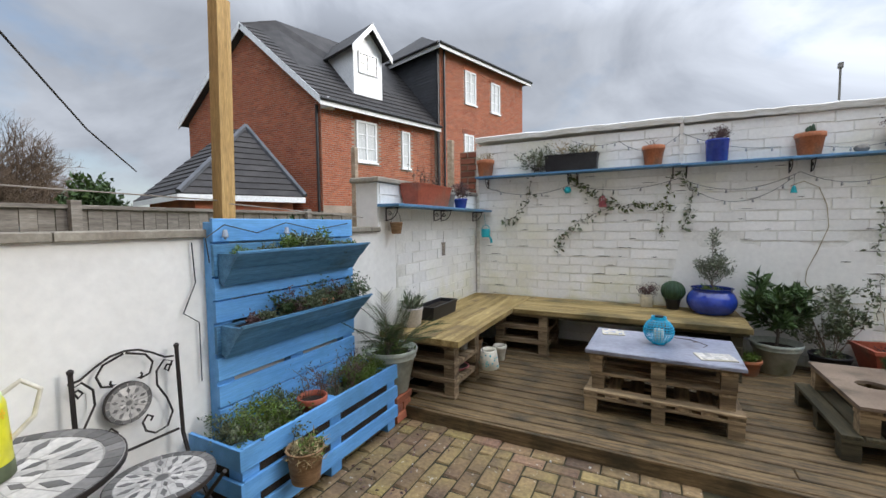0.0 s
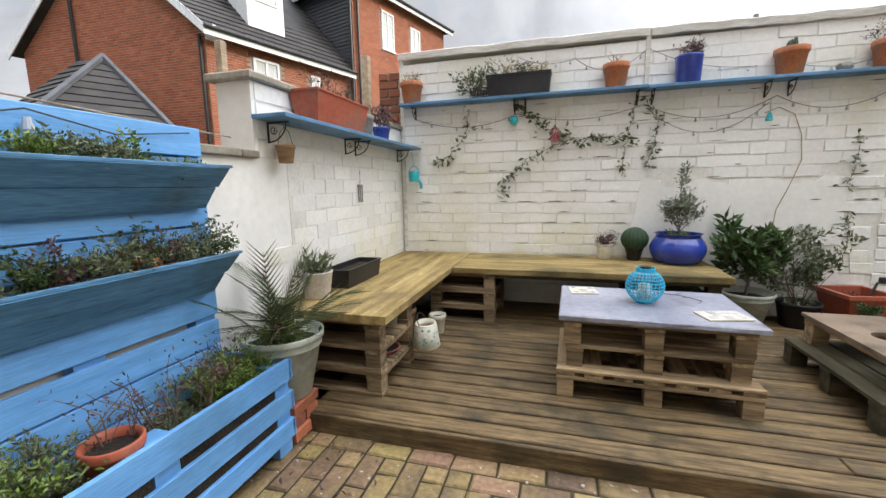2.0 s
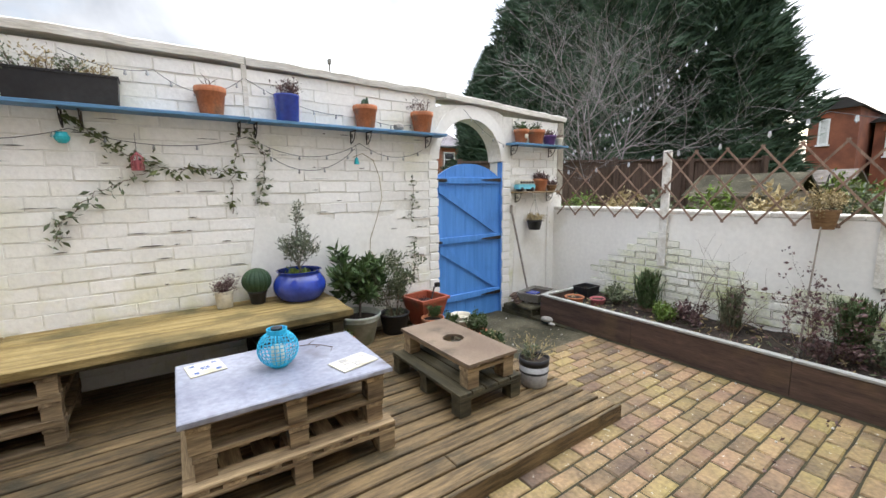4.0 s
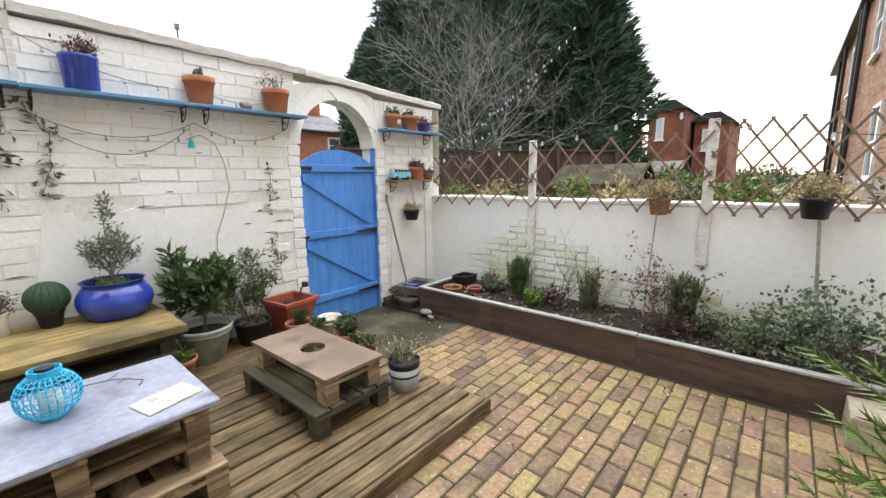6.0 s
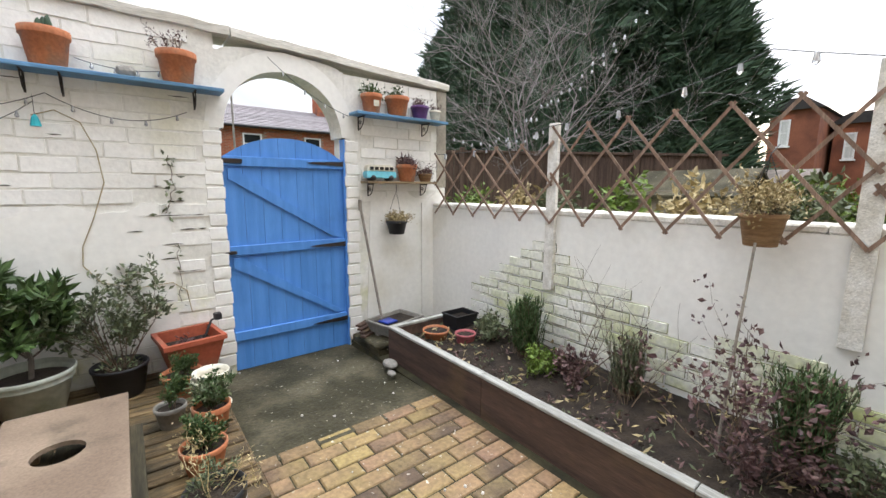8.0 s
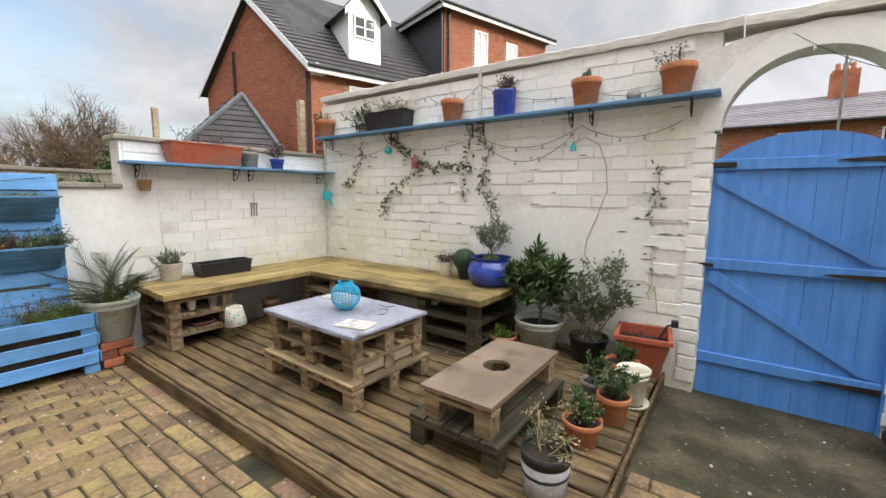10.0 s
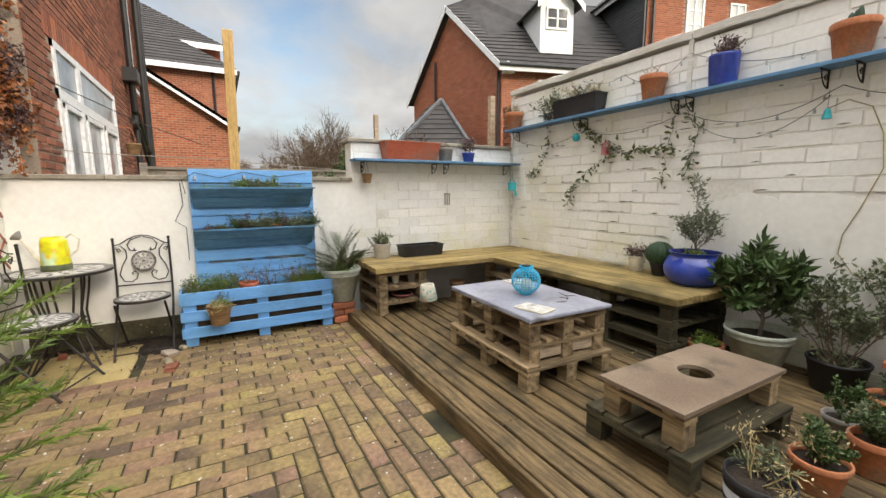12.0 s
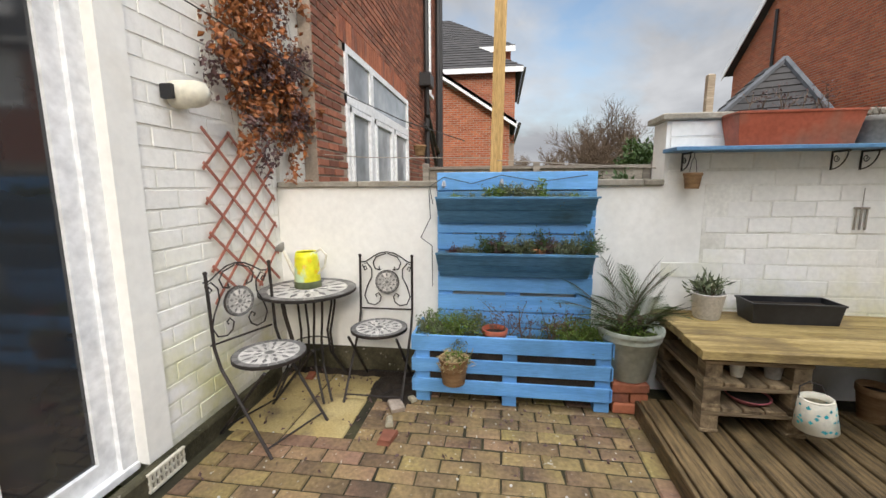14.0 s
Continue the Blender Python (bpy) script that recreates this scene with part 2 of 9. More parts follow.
M_SLEEPER = wood("brown_bed_board", (0.055, 0.033, 0.026), (0.115, 0.07, 0.05), "y", 0.75, 0.15, (0.15, 0.10, 0.05), stain_at=(0.58, 0.8))
M_BEDCAP = wood("flaked_blue_capping", (0.27, 0.265, 0.24), (0.42, 0.42, 0.39), "y", 0.75, 0.2, (0.20, 0.33, 0.44), stain_at=(0.60, 0.78))
M_POST = wood("new_timber", (0.42, 0.26, 0.09), (0.58, 0.38, 0.15), "z", 0.7, 0.05)
M_FENCE = wood("grey_fence", (0.20, 0.17, 0.14), (0.33, 0.29, 0.24), "y", 0.85, 0.15)
M_FENCEBROWN = wood("brown_fence", (0.07, 0.045, 0.035), (0.12, 0.08, 0.06), "z", 0.85, 0.15, island=True)
M_TRELLIS = wood("brown_trellis", (0.16, 0.10, 0.07), (0.28, 0.19, 0.14), "z", 0.8, 0.15)
M_TRELRED = wood("red_trellis", (0.30, 0.10, 0.07), (0.42, 0.16, 0.11), "z", 0.8, 0.1)
M_BLACK = surf("black_iron", (0.018, 0.016, 0.015), (0.045, 0.035, 0.03), 0.55, 6, 60, 0.2, metal=0.3)
M_GLASS = surf("window_glass", (0.02, 0.022, 0.025), (0.03, 0.032, 0.035), 0.06, 1, 3, 0.0, spec=0.8)
M_CURTAIN = surf("net_curtain", (0.55, 0.56, 0.55), (0.68, 0.69, 0.68), 0.9, 3, 30, 0.1, stretch=(12, 12, 0.5))
# mottled grey base colour stands in for sky reflected in the glass
M_PANE = surf("painted_reflection_pane", (0.20, 0.22, 0.24), (0.42, 0.44, 0.46), 0.12, 1.2, 6, 0.0)
M_TAN = surf("tan_brick", (0.34, 0.17, 0.10), (0.48, 0.27, 0.17), 0.85, 1.4, 30, 0.4, vary=0.2, island=True)
M_CRACK = surf("crack_shadow", (0.05, 0.045, 0.035), (0.09, 0.08, 0.06), 0.95, 6, 50, 0.3)
M_SOIL = surf("soil", (0.016, 0.011, 0.008), (0.042, 0.030, 0.020), 0.95, 12, 90, 1.0, bumpdist=0.01)
M_GROUND = surf("rough_grass", (0.05, 0.07, 0.025), (0.10, 0.11, 0.04), 0.95, 1, 20, 0.8)
M_ROOM = surf("room_paint", (0.45, 0.43, 0.40), (0.5, 0.48, 0.45), 0.9, 2, 20, 0.1)
M_BOARD = surf("brown_board", (0.15, 0.105, 0.072), (0.23, 0.17, 0.12), 0.8, 3, 90, 0.35, stain=(0.10, 0.075, 0.05), stain_scale=5)
M_TABLECLOTH = surf("worn_grey_blue_paint", (0.21, 0.22, 0.275), (0.36, 0.37, 0.43), 0.32, 2.5, 40, 0.3, stain=(0.13, 0.12, 0.13), stain_scale=5, stain_at=(0.58, 0.72))


# ---- small builders ----
def finish(name, bm, material, parent=None, label="", smooth=False):
    me = bpy.data.meshes.new(name)
    bm.to_mesh(me)
    bm.free()
    if smooth:
        me.polygons.foreach_set("use_smooth", [True] * len(me.polygons))
    me.materials.append(material)
    ob = new(name, me)
    if parent:
        ob.parent = parent
    return tagged(ob, label)


def part(name, bm, material, parent, label="", smooth=False):
    return finish(name, bm, material, parent, label, smooth)


def thing(name, label, category, loc=(0, 0, 0), rz=0.0, group="", kind=""):
    ob = new(name)
    ob.empty_display_size = 0.05
    ob.location, ob.rotation_euler = loc, (0, 0, radians(rz))
    return tagged(ob, label, category, group, kind)


def B():
    return bmesh.new()


def box(bm, x0, x1, y0, y1, z0, z1, c=0.0, m=None):
    """A box, its upper and lower edges chamfered by c."""
    if c:
        rings = [(c, z0), (0, z0 + c), (0, z1 - c), (c, z1)]
    else:
        rings = [(0, z0), (0, z1)]
    vs = []
    for i, z in rings:
        vs.append([bm.verts.new(p) for p in ((x0 + i, y0 + i, z), (x1 - i, y0 + i, z), (x1 - i, y1 - i, z), (x0 + i, y1 - i, z))])
    for a, b in zip(vs, vs[1:]):
        for k in range(4):
            bm.faces.new((a[k], a[(k + 1) % 4], b[(k + 1) % 4], b[k]))
    bm.faces.new(vs[0][::-1])
    bm.faces.new(vs[-1])
    if m is not None:
        for ring in vs:
            for v in ring:
                v.co = m @ v.co
    return bm


def prism(bm, pts, a, b, axis="y"):
    """A flat outline pushed from a to b along an axis; pts in the other two axes, in order."""
    def co(p, k):
        return {"y": (p[0], k, p[1]), "x": (k, p[0], p[1]), "z": (p[0], p[1], k)}[axis]
    v0, v1 = [bm.verts.new(co(p, a)) for p in pts], [bm.verts.new(co(p, b)) for p in pts]
    bm.faces.new(v0)
    bm.faces.new(v1[::-1])
    n = len(pts)
    for k in range(n):
        bm.faces.new((v0[k], v1[k], v1[(k + 1) % n], v0[(k + 1) % n]))
    bmesh.ops.recalc_face_normals(bm, faces=bm.faces)
    return bm


def lathe(bm, prof, n=28, at=(0, 0, 0), close=False):
    """Radius and height pairs turned round z."""
    rings = []
    for r, z in prof:
        rings.append([bm.verts.new((at[0] + r * math.cos(2 * math.pi * k / n), at[1] + r * math.sin(2 * math.pi * k / n), at[2] + z)) for k in range(n)])
    for a, b in zip(rings, rings[1:]):
        for k in range(n):
            bm.faces.new((a[k], a[(k + 1) % n], b[(k + 1) % n], b[k]))
    bm.faces.new(rings[0][::-1])
    if close:
        bm.faces.new(rings[-1])
    return bm


def tube(bm, pts, r, n=6, r1=None):
    """A round bar along points; r1: the radius at its end."""
    pts = [Vector(p) for p in pts]
    rings, last = [], None
    for i, p in enumerate(pts):
        d = (pts[min(i + 1, len(pts) - 1)] - pts[max(i - 1, 0)]).normalized()
        side = last if last is not None else (Vector((0, 0, 1)) if abs(d.z) < 0.9 else Vector((1, 0, 0)))
        u = side - d * side.dot(d)
        u = u.normalized() if u.length > 1e-5 else d.orthogonal().normalized()
        last = u
        w = d.cross(u)
        rr = r if r1 is None else r + (r1 - r) * i / (len(pts) - 1)
        rings.append([bm.verts.new(p + (u * math.cos(2 * math.pi * k / n) + w * math.sin(2 * math.pi * k / n)) * rr) for k in range(n)])
    for a, b in zip(rings, rings[1:]):
        for k in range(n):
            bm.faces.new((a[k], a[(k + 1) % n], b[(k + 1) % n], b[k]))
    bm.faces.new(rings[0][::-1])
    bm.faces.new(rings[-1])
    return bm


def arc(cx, cz, r, a0, a1, n, y=0.0):
    return [(cx + r * math.cos(radians(a0 + (a1 - a0) * k / n)), y, cz + r * math.sin(radians(a0 + (a1 - a0) * k / n))) for k in range(n + 1)]


def mesh_from(name, verts, faces, material, parent=None, label="", smooth=False):
    me = bpy.data.meshes.new(name)
    me.from_pydata(verts, [], faces)
    if smooth:
        me.polygons.foreach_set("use_smooth", [True] * len(me.polygons))
    me.materials.append(material)
    ob = new(name, me)
    if parent:
        ob.parent = parent
    return tagged(ob, label)


def structure(name, bm, material, label, category, smooth=False):
    return tagged(finish(name, bm, material, None, label, smooth), label, category, "", "structure")


def brick_shape(rng, l, d, h, c=0.006, j=0.003):
    """One worn brick, centred, its front towards -y."""
    bm = B()
    box(bm, -l / 2, l / 2, -d / 2, d / 2, -h / 2, h / 2, c)
    for v in bm.verts:
        v.co += Vector((rng.uniform(-j, j), rng.uniform(-j, j), rng.uniform(-j, j)))
    return bm


def brick_face(name, x0, x1, z0, z1, L_, H_, m, material, parent, label, depth=0.014, gap=0.010, skip=None, seed=1, wob=0.002, jit=0.003, merge=0.0):
    """Joined bricks of a wall face in running bond; m carries (u, out, z) into the world, out being +y here."""
    rng = random.Random(seed)
    verts, faces = [], []
    rows = int(round((z1 - z0) / H_))
    hh = (z1 - z0) / rows
    for r in range(rows):
        za, zb = z0 + r * hh + gap / 2, z0 + (r + 1) * hh - gap / 2
        u = x0 - (L_ / 2 if r % 2 else 0)
        while u < x1 - 0.01:
            w_ = L_ * (2 if merge and rng.random() < merge else 1)
            ua, ub = max(u, x0) + gap / 2, min(u + w_, x1) - gap / 2
            u += w_
            if ub - ua < 0.03:
                continue
            if skip and skip((ua + ub) / 2, (za + zb) / 2, ub - ua):
                continue
            d = depth + rng.uniform(-wob, wob)
            b, c = len(verts), 0.006
            j = [rng.uniform(-jit, jit) for _ in range(4)]
            for (a, z) in ((ua, za + j[0]), (ub, za + j[1]), (ub, zb + j[2]), (ua, zb + j[3])):
                verts.append(tuple(m @ Vector((a, -0.02, z))))
            for (a, z) in ((ua + c, za + c + j[0]), (ub - c, za + c + j[1]), (ub - c, zb - c + j[2]), (ua + c, zb - c + j[3])):
                verts.append(tuple(m @ Vector((a, d, z))))
            faces += [(b + 4, b + 7, b + 6, b + 5)] + [(b + k, b + 4 + k, b + 4 + (k + 1) % 4, b + (k + 1) % 4) for k in range(4)]
    ob = mesh_from(name, verts, faces, material, parent, label)
    me = ob.data
    bm = B()
    bm.from_mesh(me)
    bmesh.ops.recalc_face_normals(bm, faces=bm.faces)
    bm.to_mesh(me)
    bm.free()
    return ob


def facing(ox, oy, dx, dy):
    """Carries (u, out, z): u along (dx, dy) from (ox, oy), out to its right-hand side."""
    return Matrix(((dx, dy, 0, ox), (dy, -dx, 0, oy), (0, 0, 1, 0), (0, 0, 0, 1)))

# ---- the ground and the patio ----
XL, XR, YB, YH = -2.20, 3.86, 4.74, -0.12      # faces of the walls round the yard
GX0, GX1 = 1.945, 2.915                         # the gateway
bm = B()
box(bm, -400, 400, -400, 400, -0.6, -0.075)
structure("ground", bm, M_GROUND, "rough grassy ground around the yard", "ground")
bm = B()
box(bm, XL - 0.02, 1.74, YH, YB, -0.074, -0.009)
box(bm, 1.7405, XR, YH, 3.379, -0.074, -0.009)
box(bm, 2.921, XR, 3.3795, YB, -0.074, -0.009)
structure("patio_bed", bm, M_SOILJOINT, "dark mossy sand under the block paving", "patio")
bm = B()
prism(bm, [(3.38, -0.30), (3.38, 0.0), (4.62, -0.060), (5.6, -0.062), (5.6, -0.30)], 1.741, 2.92, "x")
bmesh.ops.subdivide_edges(bm, edges=bm.edges[:], cuts=3, use_grid_fill=True)
rng = random.Random(5)
structure("gate_slab", bm, M_CONC, "cracked mossy concrete slab before the garden gate", "pavement")


# ---- the yard's walls ----
def back_wall():
    bm = B()
    T = 0.23
    box(bm, -2.17, GX0, YB, YB + T, -0.3, 2.465)
    box(bm, GX1, 4.02, YB, YB + T, -0.3, 2.345)
    # the arch over the gateway, as an outline with a round opening
    cx, cz, ri = (GX0 + GX1) / 2, 1.82, 0.455
    n = 20
    pts = [(GX1, 2.36), (GX1, cz)] + [(cx + ri * math.cos(math.pi * k / n), cz + ri * math.sin(math.pi * k / n)) for k in range(n + 1)] + [(GX0, cz), (GX0, 2.36)]
    a = [bm.verts.new((p[0], YB + 0.004, p[1])) for p in pts]
    b = [bm.verts.new((p[0], YB + T, p[1])) for p in pts]
    m = len(pts)
    arcpts = list(range(2, n + 3))
    for va, back in ((a, False), (b, True)):
        top = []
        for k in arcpts:
            x = va[k].co.x
            top.append(bm.verts.new((x, va[k].co.y, 2.36 + 0.055 * math.sin(math.pi * (k - 2) / n))))
        for k in range(len(arcpts) - 1):
            f = (va[arcpts[k]], va[arcpts[k + 1]], top[k + 1], top[k])
            bm.faces.new(f if not back else f[::-1])
        f = (va[1], va[2], top[0], va[0])
        bm.faces.new(f if not back else f[::-1])
        f = (va[n + 2], va[n + 3], va[n + 4], top[-1])
        bm.faces.new(f if not back else f[::-1])
        if back:
            tb = top
        else:
            ta = top
    for k in arcpts[:-1]:
        bm.faces.new((a[k], b[k], b[k + 1], a[k + 1]))
    for k in range(len(arcpts) - 1):
        bm.faces.new((ta[k], ta[k + 1], tb[k + 1], tb[k]))
    bmesh.ops.recalc_face_normals(bm, faces=bm.faces)
    wall = structure("wall_north", bm, M_JOINT, "tall white-painted brick wall with an arched gateway", "wall")

    # the raised ring of the arch
    bm = B()
    ro, n = 0.60, 24
    ring = []
    for k in range(n + 1):
        an = math.pi * k / n
        ring.append([bm.verts.new((cx + r * math.cos(an) * (1.0 if r < 0.5 else 0.96), y, cz + r * math.sin(an))) for r, y in ((ri, YB - 0.004), (ro, YB - 0.004), (ro, YB + 0.003), (ri, YB + 0.1))])
    for p, q in zip(ring, ring[1:]):
        for k in range(4):
            bm.faces.new((p[k], p[(k + 1) % 4], q[(k + 1) % 4], q[k]))
    bmesh.ops.recalc_face_normals(bm, faces=bm.faces)
    part("arch_ring", bm, M_RENDER, wall, "smooth white-rendered ring of an arch")

    def skip(u, z, w):
        inarch = abs(u - cx) < 0.66 and z < 2.5
        smooth = (0.10 < u < 1.55 and 0.3 < z < 1.28 + 0.10 * math.sin(u * 5)) or (u > 2.92 and z < 1.32 + 0.06 * math.sin(u * 9) and u > 3.08)
        return inarch or smooth
    m = facing(0, YB, 1, 0)
    brick_face("brick", -2.16, 1.89, 0.10, 2.46, 0.255, 0.0995, m, M_WHITEBRICK, wall, "worn white-painted bricks", 0.0065, 0.0015, skip, 3, 0.0035, 0.0065, 0.25)
    brick_face("brick", 2.93, 4.01, 0.0, 2.34, 0.255, 0.0995, m, M_WHITEBRICK, wall, "worn white-painted bricks", 0.0065, 0.0015, skip, 4, 0.0035, 0.0065, 0.25)
    # bricks at the gateway's jambs and ends, picked apart
    shapes = []
    r = random.Random(8)
    for _ in range(4):
        b2 = brick_shape(r, 0.115, 0.05, 0.089)
        me = bpy.data.meshes.new("brick")
        b2.to_mesh(me)
        b2.free()
        me.materials.append(M_WHITEBRICK_P)
        shapes.append(me)
    for k in range(20):
        for x in (GX0 - 0.115 / 2 + 0.004, GX1 + 0.115 / 2 - 0.004):
            if k > 17:
                continue
            ob = new("brick", shapes[(k * 7 + int(x)) % 4])
            ob.parent = wall
            ob.location = (x + (0.006 if k % 2 else -0.004), YB + 0.012, 0.06 + k * 0.0995)
    # render patches
    bm = B()
    rp = random.Random(14)
    pts = [(0.06, 0.3), (1.60, 0.3)] + [(1.60 - 0.05 * k, 1.25 + 0.03 * math.sin(k * 0.7) + rp.uniform(-0.02, 0.02)) for k in range(31)] + [(0.02, 0.8)]
    prism(bm, pts, YB - 0.0078, YB + 0.01)
    part("render_patch", bm, M_RENDER, wall, "smooth white render over the bricks")
    bm = B()
    pts = [(3.08, 0.0), (4.0, 0.0)] + [(4.0 - 0.05 * k, 1.31 + 0.03 * math.sin(k * 0.9) + rp.uniform(-0.02, 0.02)) for k in range(18)]
    prism(bm, pts, YB - 0.0078, YB + 0.01)
    part("render_patch", bm, M_RENDER, wall, "smooth white render over the bricks")
    # dark strips paint the shade in open joints where mortar has fallen out
    rc = random.Random(12)
    spots = [(rc.uniform(-2.1, 1.85), 0.10 + 0.1 * rc.randrange(5, 20), rc.uniform(0.03, 0.16)) for _ in range(70)]
    spots += [(rc.uniform(1.35, 1.80), 0.10 + 0.1 * rc.randrange(5, 13), rc.uniform(0.05, 0.16)) for _ in range(9)]
    spots += [(-2.06, 1.20, 0.10), (1.42, 1.20, 0.36), (-2.0, 1.0, 0.12), (0.55, 1.60, 0.2), (-1.0, 1.10, 0.2)]
    for u, z, w in spots:
        if 0.1 < u + w / 2 < 1.35 and z < 1.3 or u + w > 1.88:
            continue
        bm = B()
        h = rc.uniform(0.002, 0.0045)
        prism(bm, [(u, z), (u + w * 0.4, z - h), (u + w, z), (u + w * 0.6, z + h)], YB - 0.0105, YB)
        part("open_joint", bm, M_CRACK, wall, "dark strip painted as the shade in an open joint")
    # coping boards along the top, with a dark gap under them
    xs = [(-2.19, 0.10, 2.505, 0.01), (0.11, 2.05, 2.49, 0.035), (2.06, 4.04, 2.455, 0.09)]
    for k, (u0, u1, z, drop) in enumerate(xs):
        bm = B()
        s = 16
        prev = None
        for i in range(s + 1):
            u = u0 + (u1 - u0) * i / s
            zz = z + rng.uniform(-0.006, 0.006) - drop * i / s
            ring = [bm.verts.new((u, YB + yy, zz + dz)) for yy, dz in ((-0.035, 0.0), (-0.042, 0.055), (0.0, 0.072), (T, 0.072), (T + 0.03, 0.0))]
            if prev:
                for q in range(5):
                    bm.faces.new((prev[q], ring[q], ring[(q + 1) % 5], prev[(q + 1) % 5]))
            else:
                bm.faces.new(ring)
            prev = ring
        bm.faces.new(prev[::-1])
        bmesh.ops.recalc_face_normals(bm, faces=bm.faces)
        part("coping", bm, M_COPEWHITE, wall, "flaking white-painted capping board")
    # upright joints between the wall's panels
    for x in (-2.165, 0.093):
        bm = B()
        box(bm, x - 0.018, x + 0.018, YB - 0.022, YB, 2.03 if x > 0 else 0.58, 2.49, 0.004)
        part("cover_strip", bm, M_COPEWHITE, wall, "white-painted upright batten")
    bm = B()
    box(bm, 3.905, 4.02, YB - 0.014, YB - 0.004, 1.40, 2.35, 0.003)
    part("brick_pier", bm, M_COPING, wall, "bare weathered end of the brick wall")


back_wall()


def left_wall():
    bm = B()
    T = 0.22
    box(bm, XL - T, XL, YH - 0.02, 2.60, -0.3, 1.42)
    box(bm, XL - T, XL, 2.60, YB + 0.22, -0.3, 1.83)
    wall = structure("wall_west", bm, M_RENDER, "white-rendered garden wall, low then stepping up", "wall")
    m = facing(XL, 0, 0, 1)

    def skip(u, z, w):
        return u < 2.86 + 0.05 * math.sin(z * 20) and z < 1.45
    brick_face("brick", 2.62, YB - 0.004, 0.5, 1.83, 0.255, 0.0995, m, M_WHITEBRICK, wall, "worn white-painted bricks", 0.0075, 0.0015, skip, 7, 0.0035, 0.0065, 0.25)
    bm = B()
    box(bm, XL, XL + 0.0035, 2.86, YB - 0.003, 0.5, 1.829)
    part("joint", bm, M_JOINT, wall, "painted mortar between bricks")
    y = -0.10
    r = random.Random(3)
    while y < 2.58:
        w = min(r.uniform(0.55, 0.85), 2.60 - y)
        bm = B()
        box(bm, XL - T - 0.03, XL + 0.03, y + 0.003, y + w - 0.003, 1.421, 1.462 + r.uniform(-0.003, 0.003), 0.006)
        part("coping", bm, M_COPING, wall, "lichened stone coping")
        y += w
    y = 2.56
    for w in (0.42, 0.60, 0.60, 0.56):
        bm = B()
        box(bm, XL - T - 0.04, XL + 0.035, y + 0.003, y + w - 0.003, 1.832, 1.875, 0.008)
        part("coping", bm, M_COPING, wall, "lichened stone coping")
        y += w
    bm = B()
    prism(bm, [(XL + 0.001, 0), (XL + 0.03, 0), (XL + 0.012, 0.14), (XL + 0.001, 0.2)], -0.08, 1.0)
    part("wall_foot", bm, M_CONC, wall, "damp dirty foot of the wall")


left_wall()


def right_wall():
    bm = B()
    box(bm, XR, XR + 0.22, YH + 0.001, YB + 0.02, -0.3, 1.20)
    wall = structure("wall_east", bm, M_RENDER, "white-rendered garden wall with patches of bare painted brick", "wall")
    m = facing(XR, YB, 0, -1)

    def keep(u, z, w):
        top = 0.66 + 0.36 * math.exp(-((u - 1.45) / 0.38) ** 2) + 0.07 * math.sin(u * 7) - 0.20 * max(0, u - 2.3)
        return not (0.70 < u < 3.9 and z < min(top, 0.98))
    brick_face("joint", 0.5, 3.9, 0.22, 1.0, 0.235, 0.08, m, M_MOSSJOINT, wall, "dark mossy joints", 0.004, 0.0, keep, 11, 0.0, 0.0)
    brick_face("brick", 0.5, 3.9, 0.22, 1.0, 0.235, 0.08, m, M_GREENWHITE, wall, "bare bricks with green and white paint", 0.009, 0.007, keep, 11, 0.0035, 0.004)

    r = random.Random(13)
    y = YB - 0.01
    while y > 0.25:
        bm = B()
        box(bm, XR - 0.004, XR + 0.225, y - 0.30, y - 0.006, 1.20, 1.245 + r.uniform(-0.004, 0.01), 0.01)
        part("coping", bm, M_COPEWHITE, wall, "rough white-painted wall top")
        y -= 0.30
    return wall


right_wall()


def house_wall():
    """The house's own white-painted brick wall, with the doorway through which the walk begins."""
    bm = B()
    y1 = YH
    box(bm, XL + 0.001, -0.93, y1 - 0.3, y1, -0.3, 5.2)
    box(bm, -2.60, XL + 0.001, y1 - 0.3, y1 + 0.03, 1.463, 5.2)
    box(bm, -0.93, 0.62, y1 - 0.3, y1, 2.35, 5.2)
    box(bm, 0.62, 4.3, y1 - 0.3, y1, -0.3, 5.2)
    wall = structure("wall_south", bm, M_JOINT, "white-painted brick house wall with a patio doorway", "wall")
    m = facing(0, y1, -1, 0)
    brick_face("brick", 0.98, 2.19, 0.12, 5.2, 0.255, 0.0995, m, M_WHITEBRICK, wall, "white-painted bricks with soft joints", 0.004, 0.0035, None, 21, 0.002, 0.002)
    bm = B()
    box(bm, -1.02, -0.88, y1 - 0.1, y1 + 0.012, 0.10, 5.2, 0.004)
    part("door_reveal", bm, M_RENDER, wall, "smooth white-rendered corner beside the patio door")
    bm = B()
    box(bm, -2.0, 0.75, y1, y1 + 0.06, -0.05, 0.10, 0.01)
    part("plinth", bm, M_CONC, wall, "mossy concrete plinth below the wall")


house_wall()


